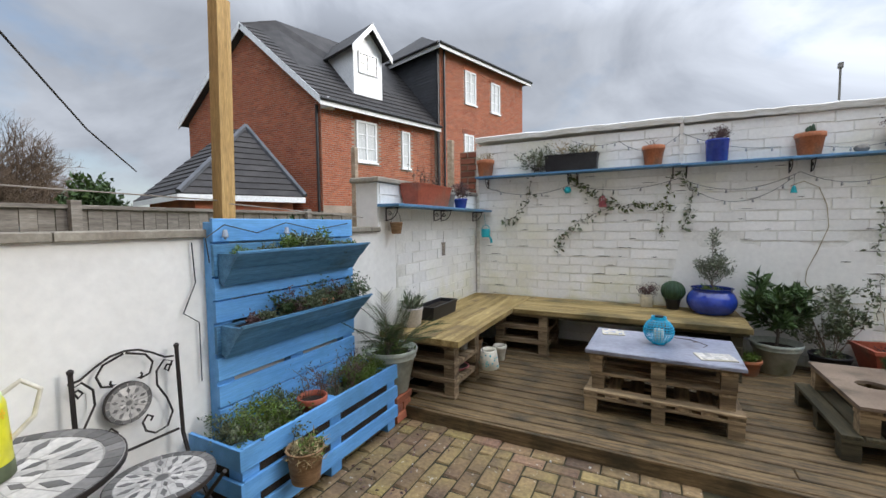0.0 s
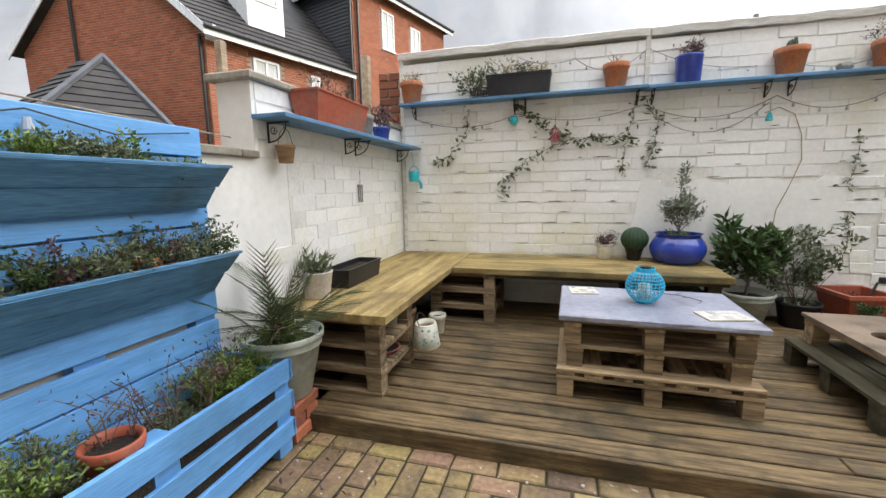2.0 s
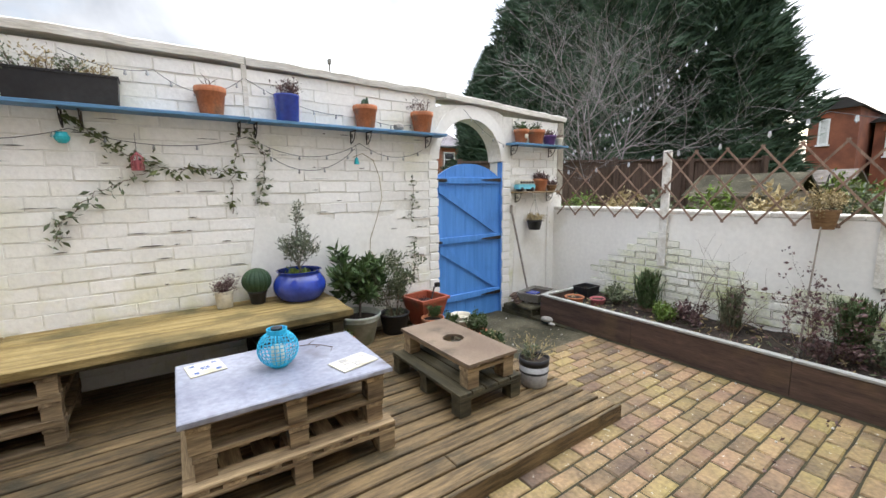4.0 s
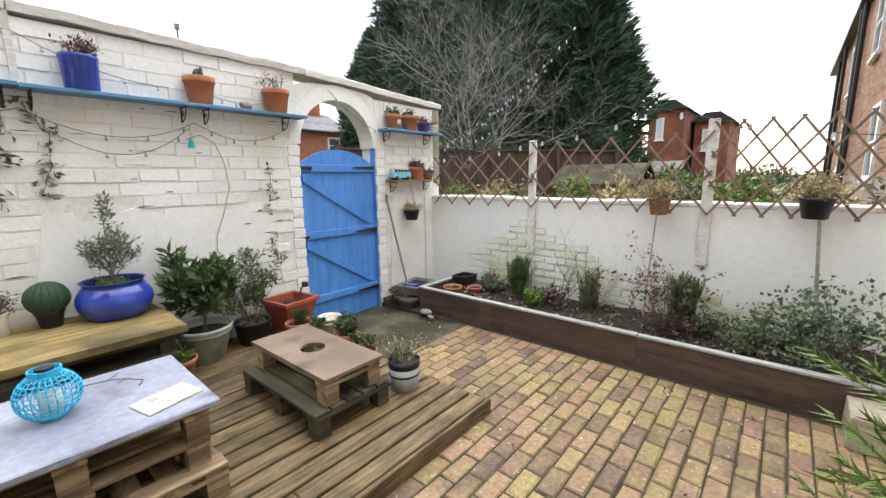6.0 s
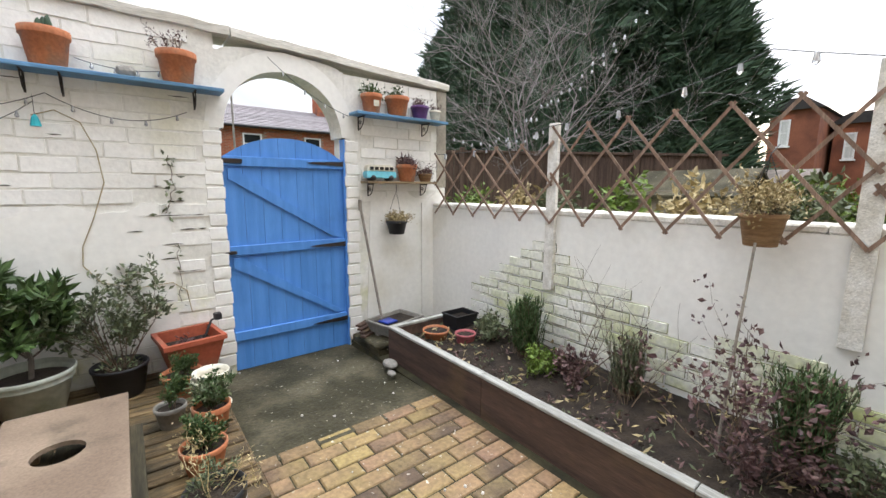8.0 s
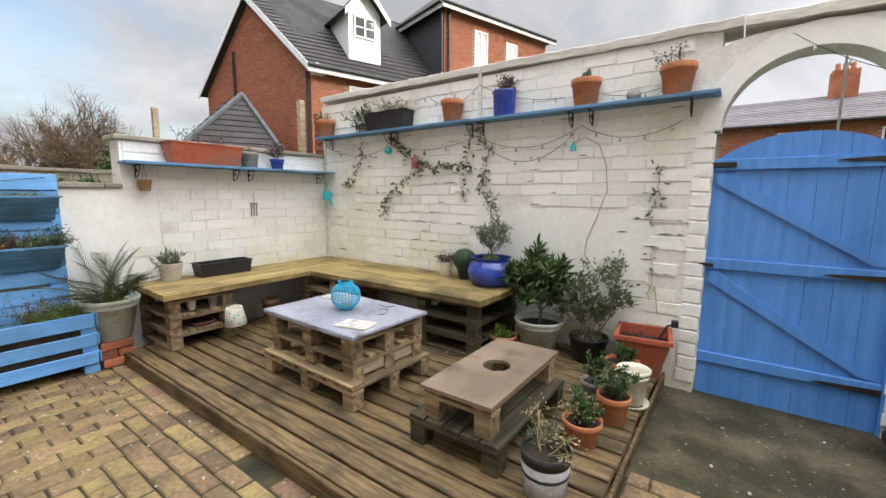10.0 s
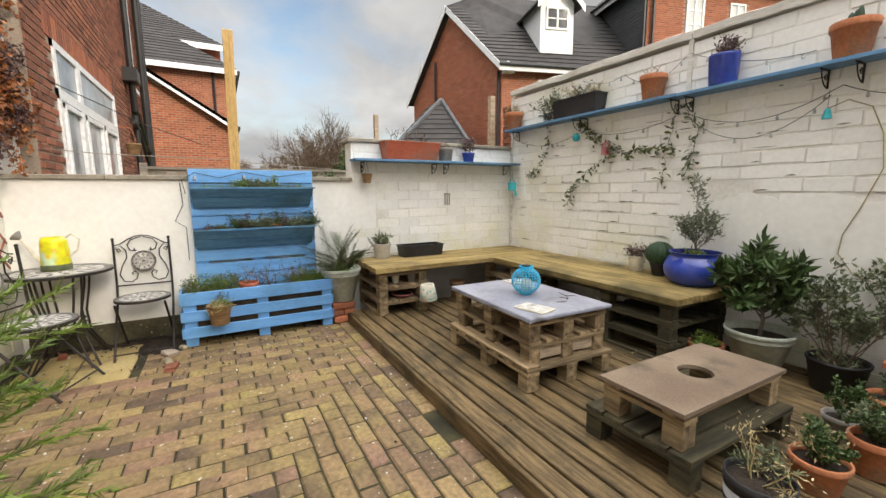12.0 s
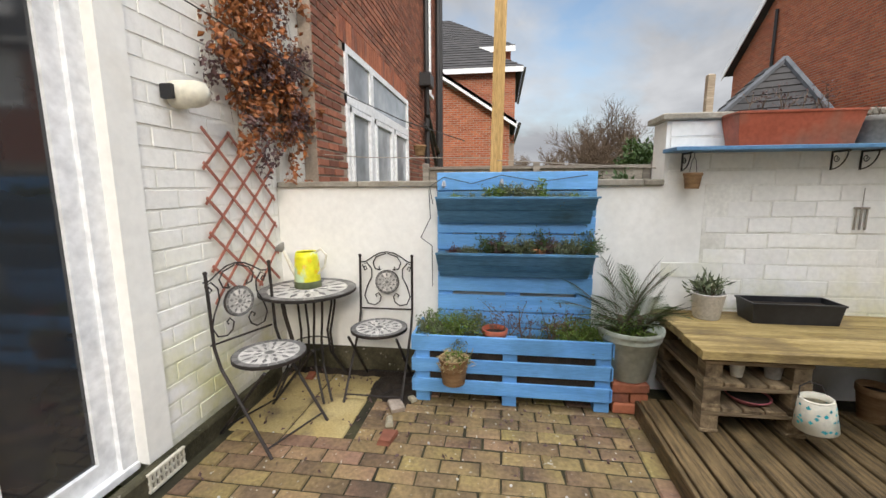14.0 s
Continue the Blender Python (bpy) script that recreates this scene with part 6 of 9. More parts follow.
def bench_things():
    R = random.Random
    t = thing("plant_trough", "empty black plastic trough on the wooden bench", "plant trough", (-2.03, 3.32, BZ), 90)
    trough_box(t, 0.50, 0.19, 0.13, M_BLACKPOT)
    t = pot("mottled pale ceramic pot of spiky leaves on the bench", (-2.04, 2.86, BZ), 0.10, 0.165, M_MOSL, taper=0.75, rim=0.08)
    shrub(t, 0.13, 0.12, R(41), 12, 0, 0.07, M_LEAFG, 2, lean=1.6, aspect=0.2)
    t = pot("small patterned blue and white mug of dry flowers", (-0.20, 4.61, BZ), 0.068, 0.135, M_WHITEPOT, taper=0.85, rim=0.1)
    for z in (0.02, 0.055):
        bm = B()
        lathe(bm, [(0.0555 + z * 0.08, z), (0.057 + z * 0.08, z + 0.018)], 20)
        part("band", bm, M_TILEB, t, "dark blue painted band")
    shrub(t, 0.09, 0.13, R(42), 12, 1, 0.02, M_LEAFP, 2)
    c = thing("cactus_plant", "round dark green ribbed cactus in a black pot", "cactus", (0.04, 4.58, BZ))
    rim_pot(c, 0.075, 0.11, M_BLACKPOT)
    bm = B()
    n, rows = 64, 14
    rings = []
    for i in range(rows + 1):
        a = math.pi * (0.03 + 0.94 * i / rows)
        rings.append([bm.verts.new(((0.105 + 0.009 * abs(math.sin(k * math.pi * 16 / n)) ** 0.7) * math.sin(a) * math.cos(2 * math.pi * k / n),
                                    (0.105 + 0.009 * abs(math.sin(k * math.pi * 16 / n)) ** 0.7) * math.sin(a) * math.sin(2 * math.pi * k / n), 0.185 - 0.105 * math.cos(a))) for k in range(n)])
    for a, b in zip(rings, rings[1:]):
        for k in range(n):
            bm.faces.new((a[k], a[(k + 1) % n], b[(k + 1) % n], b[k]))
    part("cactus", bm, M_CACTUS, c, "dark green ribbed globe")
    t = pot("large cobalt blue glazed bowl with a small olive tree", (0.365, 4.515, BZ), 0.215, 0.25, M_BLUEPOT, round_=0.38)
    bm = B()
    pts = []
    rg = R(43)
    tube(bm, [(0, 0, 0.15), (0.01, 0, 0.25), (-0.005, 0, 0.32)], 0.011, 6, 0.008)
    for k in range(9):
        a = k * 2.4
        branch(bm, pts, (0, 0, 0.25 + 0.012 * k), (0.8 * math.cos(a), 0.8 * math.sin(a), 1.0), 0.20, 0.004, rg, 1, 0.2, 4, 0.55, 4, 0.25)
    branch(bm, pts, (0, 0, 0.34), (0, 0, 1), 0.40, 0.004, rg, 1, 0.08, 7, 0.28, 4, 0.5)
    part("trunk", bm, M_BARK, t, "slim grey trunk and twigs")
    leaves("foliage", pts, 0.042, M_LEAFO, t, rg, 3, 0.014, 0.24, label="narrow grey-green leaves")
    shrub(t, 0.18, 0.07, R(44), 16, 0, 0.035, M_LEAFB, 3, lean=4.0)
    # lantern: a globe of turquoise strands
    l = thing("wicker_lantern", "turquoise wicker globe lantern with a white candle inside", "lantern", (-0.11, 3.25, DZ + 0.463))
    bm = B()
    for k in range(26):
        a = 2 * math.pi * k / 26
        pts = []
        for i in range(11):
            b = math.pi * (0.17 + 0.68 * i / 10)
            r = 0.102 * math.sin(b)
            pts.append((r * math.cos(a), r * math.sin(a), 0.098 - 0.098 * math.cos(b)))
        tube(bm, pts, 0.0027, 4)
    part("rib", bm, M_LANTERN, l)
    bm = B()
    for i in range(12):
        b = math.pi * (0.15 + 0.70 * i / 11)
        r = 0.104 * math.sin(b)
        z = 0.098 - 0.098 * math.cos(b)
        ring = [(r * math.cos(2 * math.pi * k / 28), r * math.sin(2 * math.pi * k / 28), z) for k in range(29)]
        tube(bm, ring, 0.0022, 4)
    part("hoop", bm, M_LANTERN, l)
    bm = B()
    lathe(bm, [(0.052, 0.182), (0.052, 0.206), (0.047, 0.206), (0.047, 0.184)], 20)
    lathe(bm, [(0.044, 0.0), (0.05, 0.012)], 20, close=True)
    part("rim", bm, M_LANTERN, l)
    bm = B()
    lathe(bm, [(0.036, 0.012), (0.036, 0.105), (0.032, 0.11), (0.002, 0.108)], 18)
    part("candle", bm, M_WHITEPOT, l, "thick white candle", True)
    bm = B()
    lathe(bm, [(0.03, 0.200), (0.03, 0.212), (0.01, 0.216)], 14, close=True)
    part("solar_cap", bm, M_BLACKPOT, l, "black solar cap")
    # tiles
    t = thing("ceramic_tile", "blue and white patterned ceramic tile on the table", "tile", (-0.44, 3.44, DZ + 0.463), 8)
    bm = B()
    box(bm, -0.085, 0.085, -0.085, 0.085, 0, 0.007, 0.002)
    part("tile", bm, M_WHITEPOT, t)
    bm = B()
    for i in (-1, 1):
        for j in (-1, 1):
            for q in range(3):
                a = math.atan2(j, i) + (q - 1) * 0.55
                c = Vector((i * 0.042, j * 0.042, 0.0078))
                u, w = Vector((math.cos(a), math.sin(a), 0)), Vector((-math.sin(a), math.cos(a), 0))
                vs = [bm.verts.new(c + u * p + w * s) for p, s in ((-0.004, 0), (0.014, -0.007), (0.034, 0), (0.014, 0.007))]
                bm.faces.new(vs)
    for k in range(8):
        a = k * math.pi / 4
        u, w = Vector((math.cos(a), math.sin(a), 0)), Vector((-math.sin(a), math.cos(a), 0))
        vs = [bm.verts.new(Vector((0, 0, 0.0078)) + u * p + w * s) for p, s in ((0.004, 0), (0.018, -0.006), (0.03, 0), (0.018, 0.006))]
        bm.faces.new(vs)
    part("pattern", bm, M_TILEB, t, "blue petal pattern")
    t = thing("ceramic_tile", "white ceramic tile with a small grid of panels", "tile", (0.225, 3.04, DZ + 0.463), 14)
    bm = B()
    box(bm, -0.11, 0.11, -0.075, 0.075, 0, 0.009, 0.002)
    part("tile", bm, M_WHITEPOT, t)
    bm = B()
    for i in range(5):
        for j in range(3):
            x, y = -0.095 + i * 0.039, -0.062 + j * 0.043
            box(bm, x, x + 0.034, y, y + 0.037, 0.0095, 0.0115)
    part("panel", bm, M_MOSL, t, "pale raised panels")
    t = thing("dead_twig", "dry twig lying on the painted table top", "twig", (0.10, 3.42, DZ + 0.463))
    bm = B()
    tube(bm, [(-0.1, 0.05, 0.003), (0, 0.02, 0.006), (0.06, -0.02, 0.004), (0.11, -0.10, 0.004), (0.08, -0.15, 0.003)], 0.0022, 4)
    tube(bm, [(0.0, 0.02, 0.006), (0.05, 0.06, 0.012)], 0.002, 4)
    tube(bm, [(0.06, -0.02, 0.004), (0.02, -0.06, 0.01)], 0.002, 4)
    part("stem", bm, M_STEM, t)


bench_things()


# ---- pots on the deck and ground ----
def deck_pots():
    R = random.Random
    g = "pots along the deck"
    z = DZ
    t = pot("large pale grey pot with a leafy dark laurel shrub", (0.86, 4.45, z), 0.20, 0.28, M_GREYPOT, g, taper=0.62, rim=0.10)
    bm = B()
    pts = []
    rg = R(51)
    tube(bm, [(0, 0, 0.2), (0.015, 0.0, 0.34), (-0.01, 0, 0.50)], 0.014, 6, 0.01)
    for k in range(15):
        a = k * 2.4
        branch(bm, pts, (0, 0, 0.34 + 0.014 * k), (1.25 * math.cos(a), 1.25 * math.sin(a) * (0.45 if math.sin(a) > 0 else 1.0), 0.62), 0.275, 0.006, rg, 1, 0.13, 3, 0.42, 4, 0.28)
    part("trunk", bm, M_BARK, t, "brown trunk and branches")
    leaves("foliage", pts, 0.105, M_LEAF, t, rg, 3, 0.010, 0.30, label="glossy dark green leaves")
    t = pot("dark glazed pot with a loose small-leaved shrub", (1.25, 4.50, z), 0.15, 0.20, M_BLACKPOT, g, taper=0.75, rim=0.1)
    shrub(t, 0.15, 0.58, R(52), 12, 2, 0.040, M_LEAFG, 2, 0.45, 0.004, 3, 0.9, 0.014, 0.2, split=0.5, spreadk=0.7)
    shrub(t, 0.15, 0.12, R(53), 10, 0, 0.03, M_LEAFG, 2, lean=3.0)
    t = pot("shallow terracotta pot of yellow-green leaves", (0.62, 4.28, z), 0.115, 0.14, M_TERRA, g)
    shrub(t, 0.12, 0.05, R(54), 16, 0, 0.04, M_LEAFB, 3, lean=3.5)
    t = thing("square_pot", "large square red plastic pot of soil with a black trowel", "plant pot", (1.63, 4.53, z), 8)
    trough_box(t, 0.34, 0.34, 0.30, M_TERRAP, taper=0.62, lip=0.03)
    bm = B()
    tube(bm, [(0.08, 0, 0.22), (0.15, 0.02, 0.36), (0.19, 0.02, 0.37)], 0.009, 6)
    box(bm, 0.17, 0.215, 0.0, 0.04, 0.355, 0.405, 0.005)
    part("trowel", bm, M_BLACKPOT, t, "black trowel")
    shrub(t, 0.22, 0.07, R(55), 8, 0, 0.03, M_LEAFP, 2, lean=3)
    t = pot("terracotta pot with a small dense green herb", (1.55, 4.27, z), 0.115, 0.15, M_TERRA, g)
    shrub(t, 0.12, 0.14, R(56), 8, 1, 0.020, M_LEAF, 4, 0.4, 0.003, 4, 0.5, 0.008, split=0.4)
    t = pot("small grey-blue pot with dark green leaves", (1.46, 3.90, z), 0.078, 0.12, M_STONEPOT, g)
    shrub(t, 0.10, 0.22, R(57), 5, 1, 0.022, M_LEAF, 4, 0.5, 0.003, 4, 0.35, 0.008, split=0.35)
    t = thing("stacked_pots", "cream plastic pots, one set in another, on a saucer", "plant pot", (1.665, 3.98, z), 0, g)
    for k in range(2):
        bm = B()
        h = 0.17
        prof = [(0.068, 0.004), (0.072, 0.008), (0.088, h), (0.098, h + 0.003), (0.098, h + 0.02), (0.09, h + 0.02), (0.083, h - 0.02)]
        lathe(bm, prof, 26, (0.01 * k, 0.0, 0.035 * k + 0.002))
        part("pot", bm, M_WHITEPOT, t, "", True)
    bm = B()
    lathe(bm, [(0.085, 0), (0.105, 0.004), (0.11, 0.016), (0.104, 0.014), (0.08, 0.005)], 26)
    part("saucer", bm, M_WHITEPOT, t, "cream saucer", True)
    t = pot("terracotta pot with a bushy bright green herb", (1.63, 3.69, z), 0.092, 0.165, M_TERRA, g)
    shrub(t, 0.14, 0.17, R(58), 9, 1, 0.022, M_LEAF, 4, 0.5, 0.003, 4, 0.5, 0.008, split=0.4)
    shrub(t, 0.14, 0.15, R(68), 7, 1, 0.022, M_LEAFG, 4, 0.5, 0.003, 4, 0.6, 0.008, split=0.4)
    t = pot("terracotta pot of a spreading green plant with dead stems", (1.55, 3.38, z), 0.10, 0.135, M_TERRA, g)
    shrub(t, 0.11, 0.15, R(59), 9, 1, 0.022, M_LEAF, 4, 0.5, 0.003, 4, 0.7, 0.008, split=0.4)
    shrub(t, 0.11, 0.14, R(69), 4, 1, 0.02, M_LEAFY, 1, 0.5, 0.003, 3, 1.2, stem_mat=M_LEAFY)
    t = thing("bucket_planter", "grey metal bucket planter with black band and wilting stems", "plant pot", (1.53, 2.93, z), 0, g)
    bm = B()
    lathe(bm, [(0.085, 0), (0.09, 0.005), (0.105, 0.155), (0.103, 0.155)], 30)
    part("pail", bm, surf("dull_zinc", (0.30, 0.30, 0.30), (0.42, 0.41, 0.40), 0.55, 5, 40, 0.2, metal=0.3), t, "dull grey metal", True)
    bm = B()
    lathe(bm, [(0.105, 0.1555), (0.108, 0.205), (0.102, 0.205), (0.098, 0.17)], 30)
    lathe(bm, [(0.0995, 0.098), (0.102, 0.100), (0.1035, 0.112), (0.1005, 0.114)], 30)
    part("band", bm, M_BLACKPOT, t, "black plastic rim and band", True)
    bm = B()
    lathe(bm, [(0.1, 0.178), (0.06, 0.182), (0.001, 0.186)], 16)
    part("soil", bm, M_SOIL, t, "dark soil")
    shrub(t, 0.17, 0.24, R(60), 5, 1, 0.022, M_LEAFY, 1, 0.3, 0.0025, 3, 1.5, stem_mat=M_LEAFY, bend=0.35, up=-0.05, split=0.4)
    shrub(t, 0.17, 0.13, R(61), 4, 1, 0.024, M_LEAFG, 3, 0.3, 0.0025, 3, 1.0, 0.008, split=0.4)
    # by the planter
    t = thing("brick_stack", "short stack of old loose red bricks under the palm's pot", "bricks", (-1.93, 2.36, 0.0))
    for k, (x, y, zz, a) in enumerate(((-0.06, 0, 0, 0), (0.06, 0.01, 0, 2), (-0.06, 0.0, 0.07, 88), (0.05, 0.0, 0.07, 92), (-0.05, 0, 0.14, -3), (0.065, 0.0, 0.14, 3))):
        bm = brick_shape(R(k), 0.105, 0.215, 0.066, 0.008, 0.003)
        o = part("brick", bm, M_REDBRICK, t)
        o.location, o.rotation_euler = (x, y, zz + 0.036), (0, 0, radians(a))
        if 80 < a < 100:
            o.location = (0, -0.055 if k == 2 else 0.055, zz + 0.036)
    t = pot("large sage-green glazed pot with a spiky palm", (-1.93, 2.37, 0.213), 0.20, 0.33, M_GREYPOT, taper=0.62, rim=0.10)
    rg = R(70)
    bm = B()
    verts, faces = [], []
    for k in range(28):
        a, el = rg.uniform(0, 6.28), rg.uniform(0.50, 1.40)
        L_ = rg.uniform(0.28, 0.48)
        p = Vector((0.02 * math.cos(a), 0.02 * math.sin(a) + (0.06 if k % 2 else -0.06), 0.28 + 0.004 * (k % 20)))
        d = Vector((math.cos(a) * math.cos(el), math.sin(a) * math.cos(el), math.sin(el)))
        if p.x + d.x * L_ < -0.22:
            d.x *= 0.3
        pts = [p]
        for i in range(8):
            d = (d + Vector((0, 0, -0.10))).normalized()
            pts.append(pts[-1] + d * L_ / 8)
        tube(bm, pts, 0.0028, 4, 0.001)
        side = d.cross(Vector((0, 0, 1))).normalized()
        for i in range(2, 9):
            for q in (0.0, 0.5):
                c = pts[i - 1].lerp(pts[i], q)
                for s in (-1, 1):
                    e = (d * 1.0 + side * s * 0.80 + Vector((0, 0, 0.15))).normalized() * (0.19 * (1 - 0.05 * i))
                    w = (d * 0.4 + side * s * -0.6 + Vector((0, 0, 0.5))).normalized() * 0.0036
                    n = len(verts)
                    verts += [tuple(c - w), tuple(c + w), tuple(c + e)]
                    faces.append((n, n + 1, n + 2))
    part("stalk", bm, M_STEM, t, "arching palm stalks")
    mesh_from("foliage", verts, faces, M_PALM, t, "narrow dark palm leaflets")
    for q in (-0.06, 0.06):
        bm = B()
        tube(bm, [(0, q * 0.6, 0.24), (0.005, q, 0.32), (0, q, 0.40)], 0.028, 8, 0.016)
        part("trunk", bm, M_STEM, t, "short fibrous brown trunk", True)
    shrub(t, 0.27, 0.06, R(71), 30, 0, 0.03, M_LEAFB, 4, lean=5, spread=0.05)
    # planter's plants
    x1, x2 = XL + 0.16, XL + 0.27
    for lab, spots, zz, hh in (("low green and grey herbs growing in the top trough", [(y, M_LEAFG if i % 3 else M_LEAFB, 0.08 if 2 < i < 7 else 0.03) for i, y in enumerate([1.25 + 0.09 * k for k in range(10)])], 1.31, 1),
                               ("trailing grey-green herbs in the middle trough", [(y, (M_LEAFP, M_LEAFG, M_LEAFG, M_LEAF)[i % 4], 0.10 if i > 2 else 0.04) for i, y in enumerate([1.23 + 0.08 * k for k in range(12)])], 0.945, 1),
                               ("mixed green herbs and twiggy stems in the box", [(y, M_LEAFB if i < 4 and i % 3 or i > 9 else M_LEAFG, 0.15 if i < 4 else 0.02 if i < 10 else 0.14) for i, y in enumerate([1.08 + 0.09 * k for k in range(13)])], 0.36, 2)):
        t = thing("herbs", lab, "plants", (0, 0, 0))
        for i, (y, m, h) in enumerate(spots):
            for xx in ((x1,) if hh == 1 else (x1 + 0.03, x2)):
                bm = B()
                pts = []
                rg = R(int(y * 100) + int(zz * 10) + int(xx * 100))
                for k in range(7 if h > 0.05 else 4):
                    a = rg.uniform(0, 6.28)
                    branch(bm, pts, (xx + rg.uniform(-0.04, 0.04), y + rg.uniform(-0.04, 0.04), zz), (0.5 * math.cos(a), 0.5 * math.sin(a), 1), h * rg.uniform(0.6, 1.3), 0.002, rg, 1, 0.3, 3, 0.6, 3)
                part("stem", bm, M_STEM, t)
                leaves("foliage", pts, 0.022, m, t, rg, 3, 0.012, 0.4)
    t = thing("twiggy_plant", "thin bare twiggy stems standing in the planter box", "plants", (XL + 0.27, 1.75, 0.36))
    for k in range(4):
        shrub(t, 0.0, 0.28, R(80 + k), 4, 1, 0.02, M_LEAFP, 1, at=(0, -0.2 + 0.16 * k))
    t = pot("small red plastic pot of dry soil in the planter box", (XL + 0.30, 1.52, 0.345), 0.085, 0.155, M_TERRAP)
    t = pot("small terracotta pot among herbs in the trough", (XL + 0.17, 1.80, 0.93), 0.052, 0.085, M_TERRA)
    t = thing("hanging_basket_pot", "beige wicker pot of dead brown growth hung on the planter box", "basket", (XL + 0.495, 1.27, 0.20))
    rim_pot(t, 0.094, 0.17, M_WICKER, taper=0.75, rim=0.06)
    shrub(t, 0.12, 0.06, R(90), 26, 0, 0.05, M_LEAFY, 3, 0.15, lean=4.5, spread=0.02)
    shrub(t, 0.12, 0.10, R(91), 8, 0, 0.03, M_LEAFB, 2, at=(0.03, 0.03))
    bm = B()
    tube(bm, [(-0.07, -0.02, 0.15), (-0.06, 0, 0.24), (-0.085, 0.02, 0.255)], 0.002, 4)
    part("hook", bm, M_WIRE, t, "thin wire hook")
    # things under the bench
    t = thing("bucket", "white patterned bucket hung on the bench's pallet stack", "bucket", (-1.415, 3.11, z + 0.13), 0)
    rim_pot(t, 0.068, 0.16, M_WHITEPOT, soil=False, rim=0.06, taper=1.32)
    bm = B()
    tube(bm, [(-0.02, -0.066, 0.15), (-0.04, -0.05, 0.20), (-0.05, 0, 0.22), (-0.04, 0.05, 0.20), (-0.02, 0.066, 0.15)], 0.003, 5)
    part("handle", bm, M_WIRE, t, "thin wire handle")
    t.rotation_euler = (radians(5), 0, 0)
    bm = B()
    rb = R(77)
    for k in range(46):
        a, zz = rb.uniform(0, 6.28), rb.uniform(0.02, 0.13)
        rr = 0.068 * (1.32 - 0.32 * zz / 0.16) + 0.002
        c, s_ = math.cos(a), math.sin(a)
        p = Vector((rr * c, rr * s_, zz))
        u, w = Vector((-s_, c, 0)) * rb.uniform(0.006, 0.013), Vector((0, 0, rb.uniform(0.006, 0.013)))
        bm.faces.new([bm.verts.new(p - u), bm.verts.new(p - w), bm.verts.new(p + u), bm.verts.new(p + w)])
    tagged(part("pattern", bm, M_TEAL, t), "pale turquoise flower pattern", "", "", "stuff")
    t = pot("cream pot standing on the deck under the bench", (-1.52, 3.70, z), 0.07, 0.15, M_WHITEPOT)
    t = pot("brown glazed pot under the bench", (-1.78, 3.66, z), 0.09, 0.20, M_WICKER)
    t = pot("grey pot kept inside the pallet stack", (-1.62, 3.02, z + 0.29), 0.05, 0.10, M_STONEPOT)
    t = pot("white cup kept inside the pallet stack", (-1.62, 2.84, z + 0.29), 0.04, 0.09, M_WHITEPOT)
    t = pot("dusty pink saucer kept inside the pallet stack", (-1.64, 2.92, z + 0.145), 0.11, 0.03, M_PINK)
    t = thing("fallen_leaf", "yellow leaf fallen on the deck boards", "leaf", (0.30, 3.95, z))
    leaves("blade", [((0, 0, 0.006), (0, 0, 0))], 0.09, M_LEAFY, t, R(3), 5, 0.02, 0.5, up=0)


deck_pots()

# ---- mosaic bistro set ----
def ring_tiles(bm, r0, r1, n, z, gap=0.004, phase=0.0, every=1):
    for k in range(0, n, every):
        a0, a1 = 2 * math.pi * (k + phase) / n, 2 * math.pi * (k + 1 + phase) / n
        g0, g1 = gap / 2 / max(r0, 0.01), gap / 2 / r1
        pts = [(r0, a0 + g0), (r1, a0 + g1), (r1, (a0 + a1) / 2), (r1, a1 - g1), (r0, a1 - g0)]
        lo = [bm.verts.new((r * math.cos(a), r * math.sin(a), z - 0.002)) for r, a in pts]
        hi = [bm.verts.new((r * math.cos(a), r * math.sin(a), z + 0.0012)) for r, a in pts]
        bm.faces.new(hi)
        for i in range(5):
            bm.faces.new((lo[i], lo[(i + 1) % 5], hi[(i + 1) % 5], hi[i]))


def diamonds(bm, r0, rm, r1, n, z, w=0.42, phase=0.0):
    for k in range(n):
        a = 2 * math.pi * (k + phase) / n
        d = math.pi / n * w * 2
        pts = [(r0, a), (rm, a - d / 2), (r1, a), (rm, a + d / 2)]
        lo = [bm.verts.new((r * math.cos(b), r * math.sin(b), z - 0.002)) for r, b in pts]
        hi = [bm.verts.new((r * math.cos(b), r * math.sin(b), z + 0.0022)) for r, b in pts]
        bm.faces.new(hi)
        for i in range(4):
            bm.faces.new((lo[i], lo[(i + 1) % 4], hi[(i + 1) % 4], hi[i]))


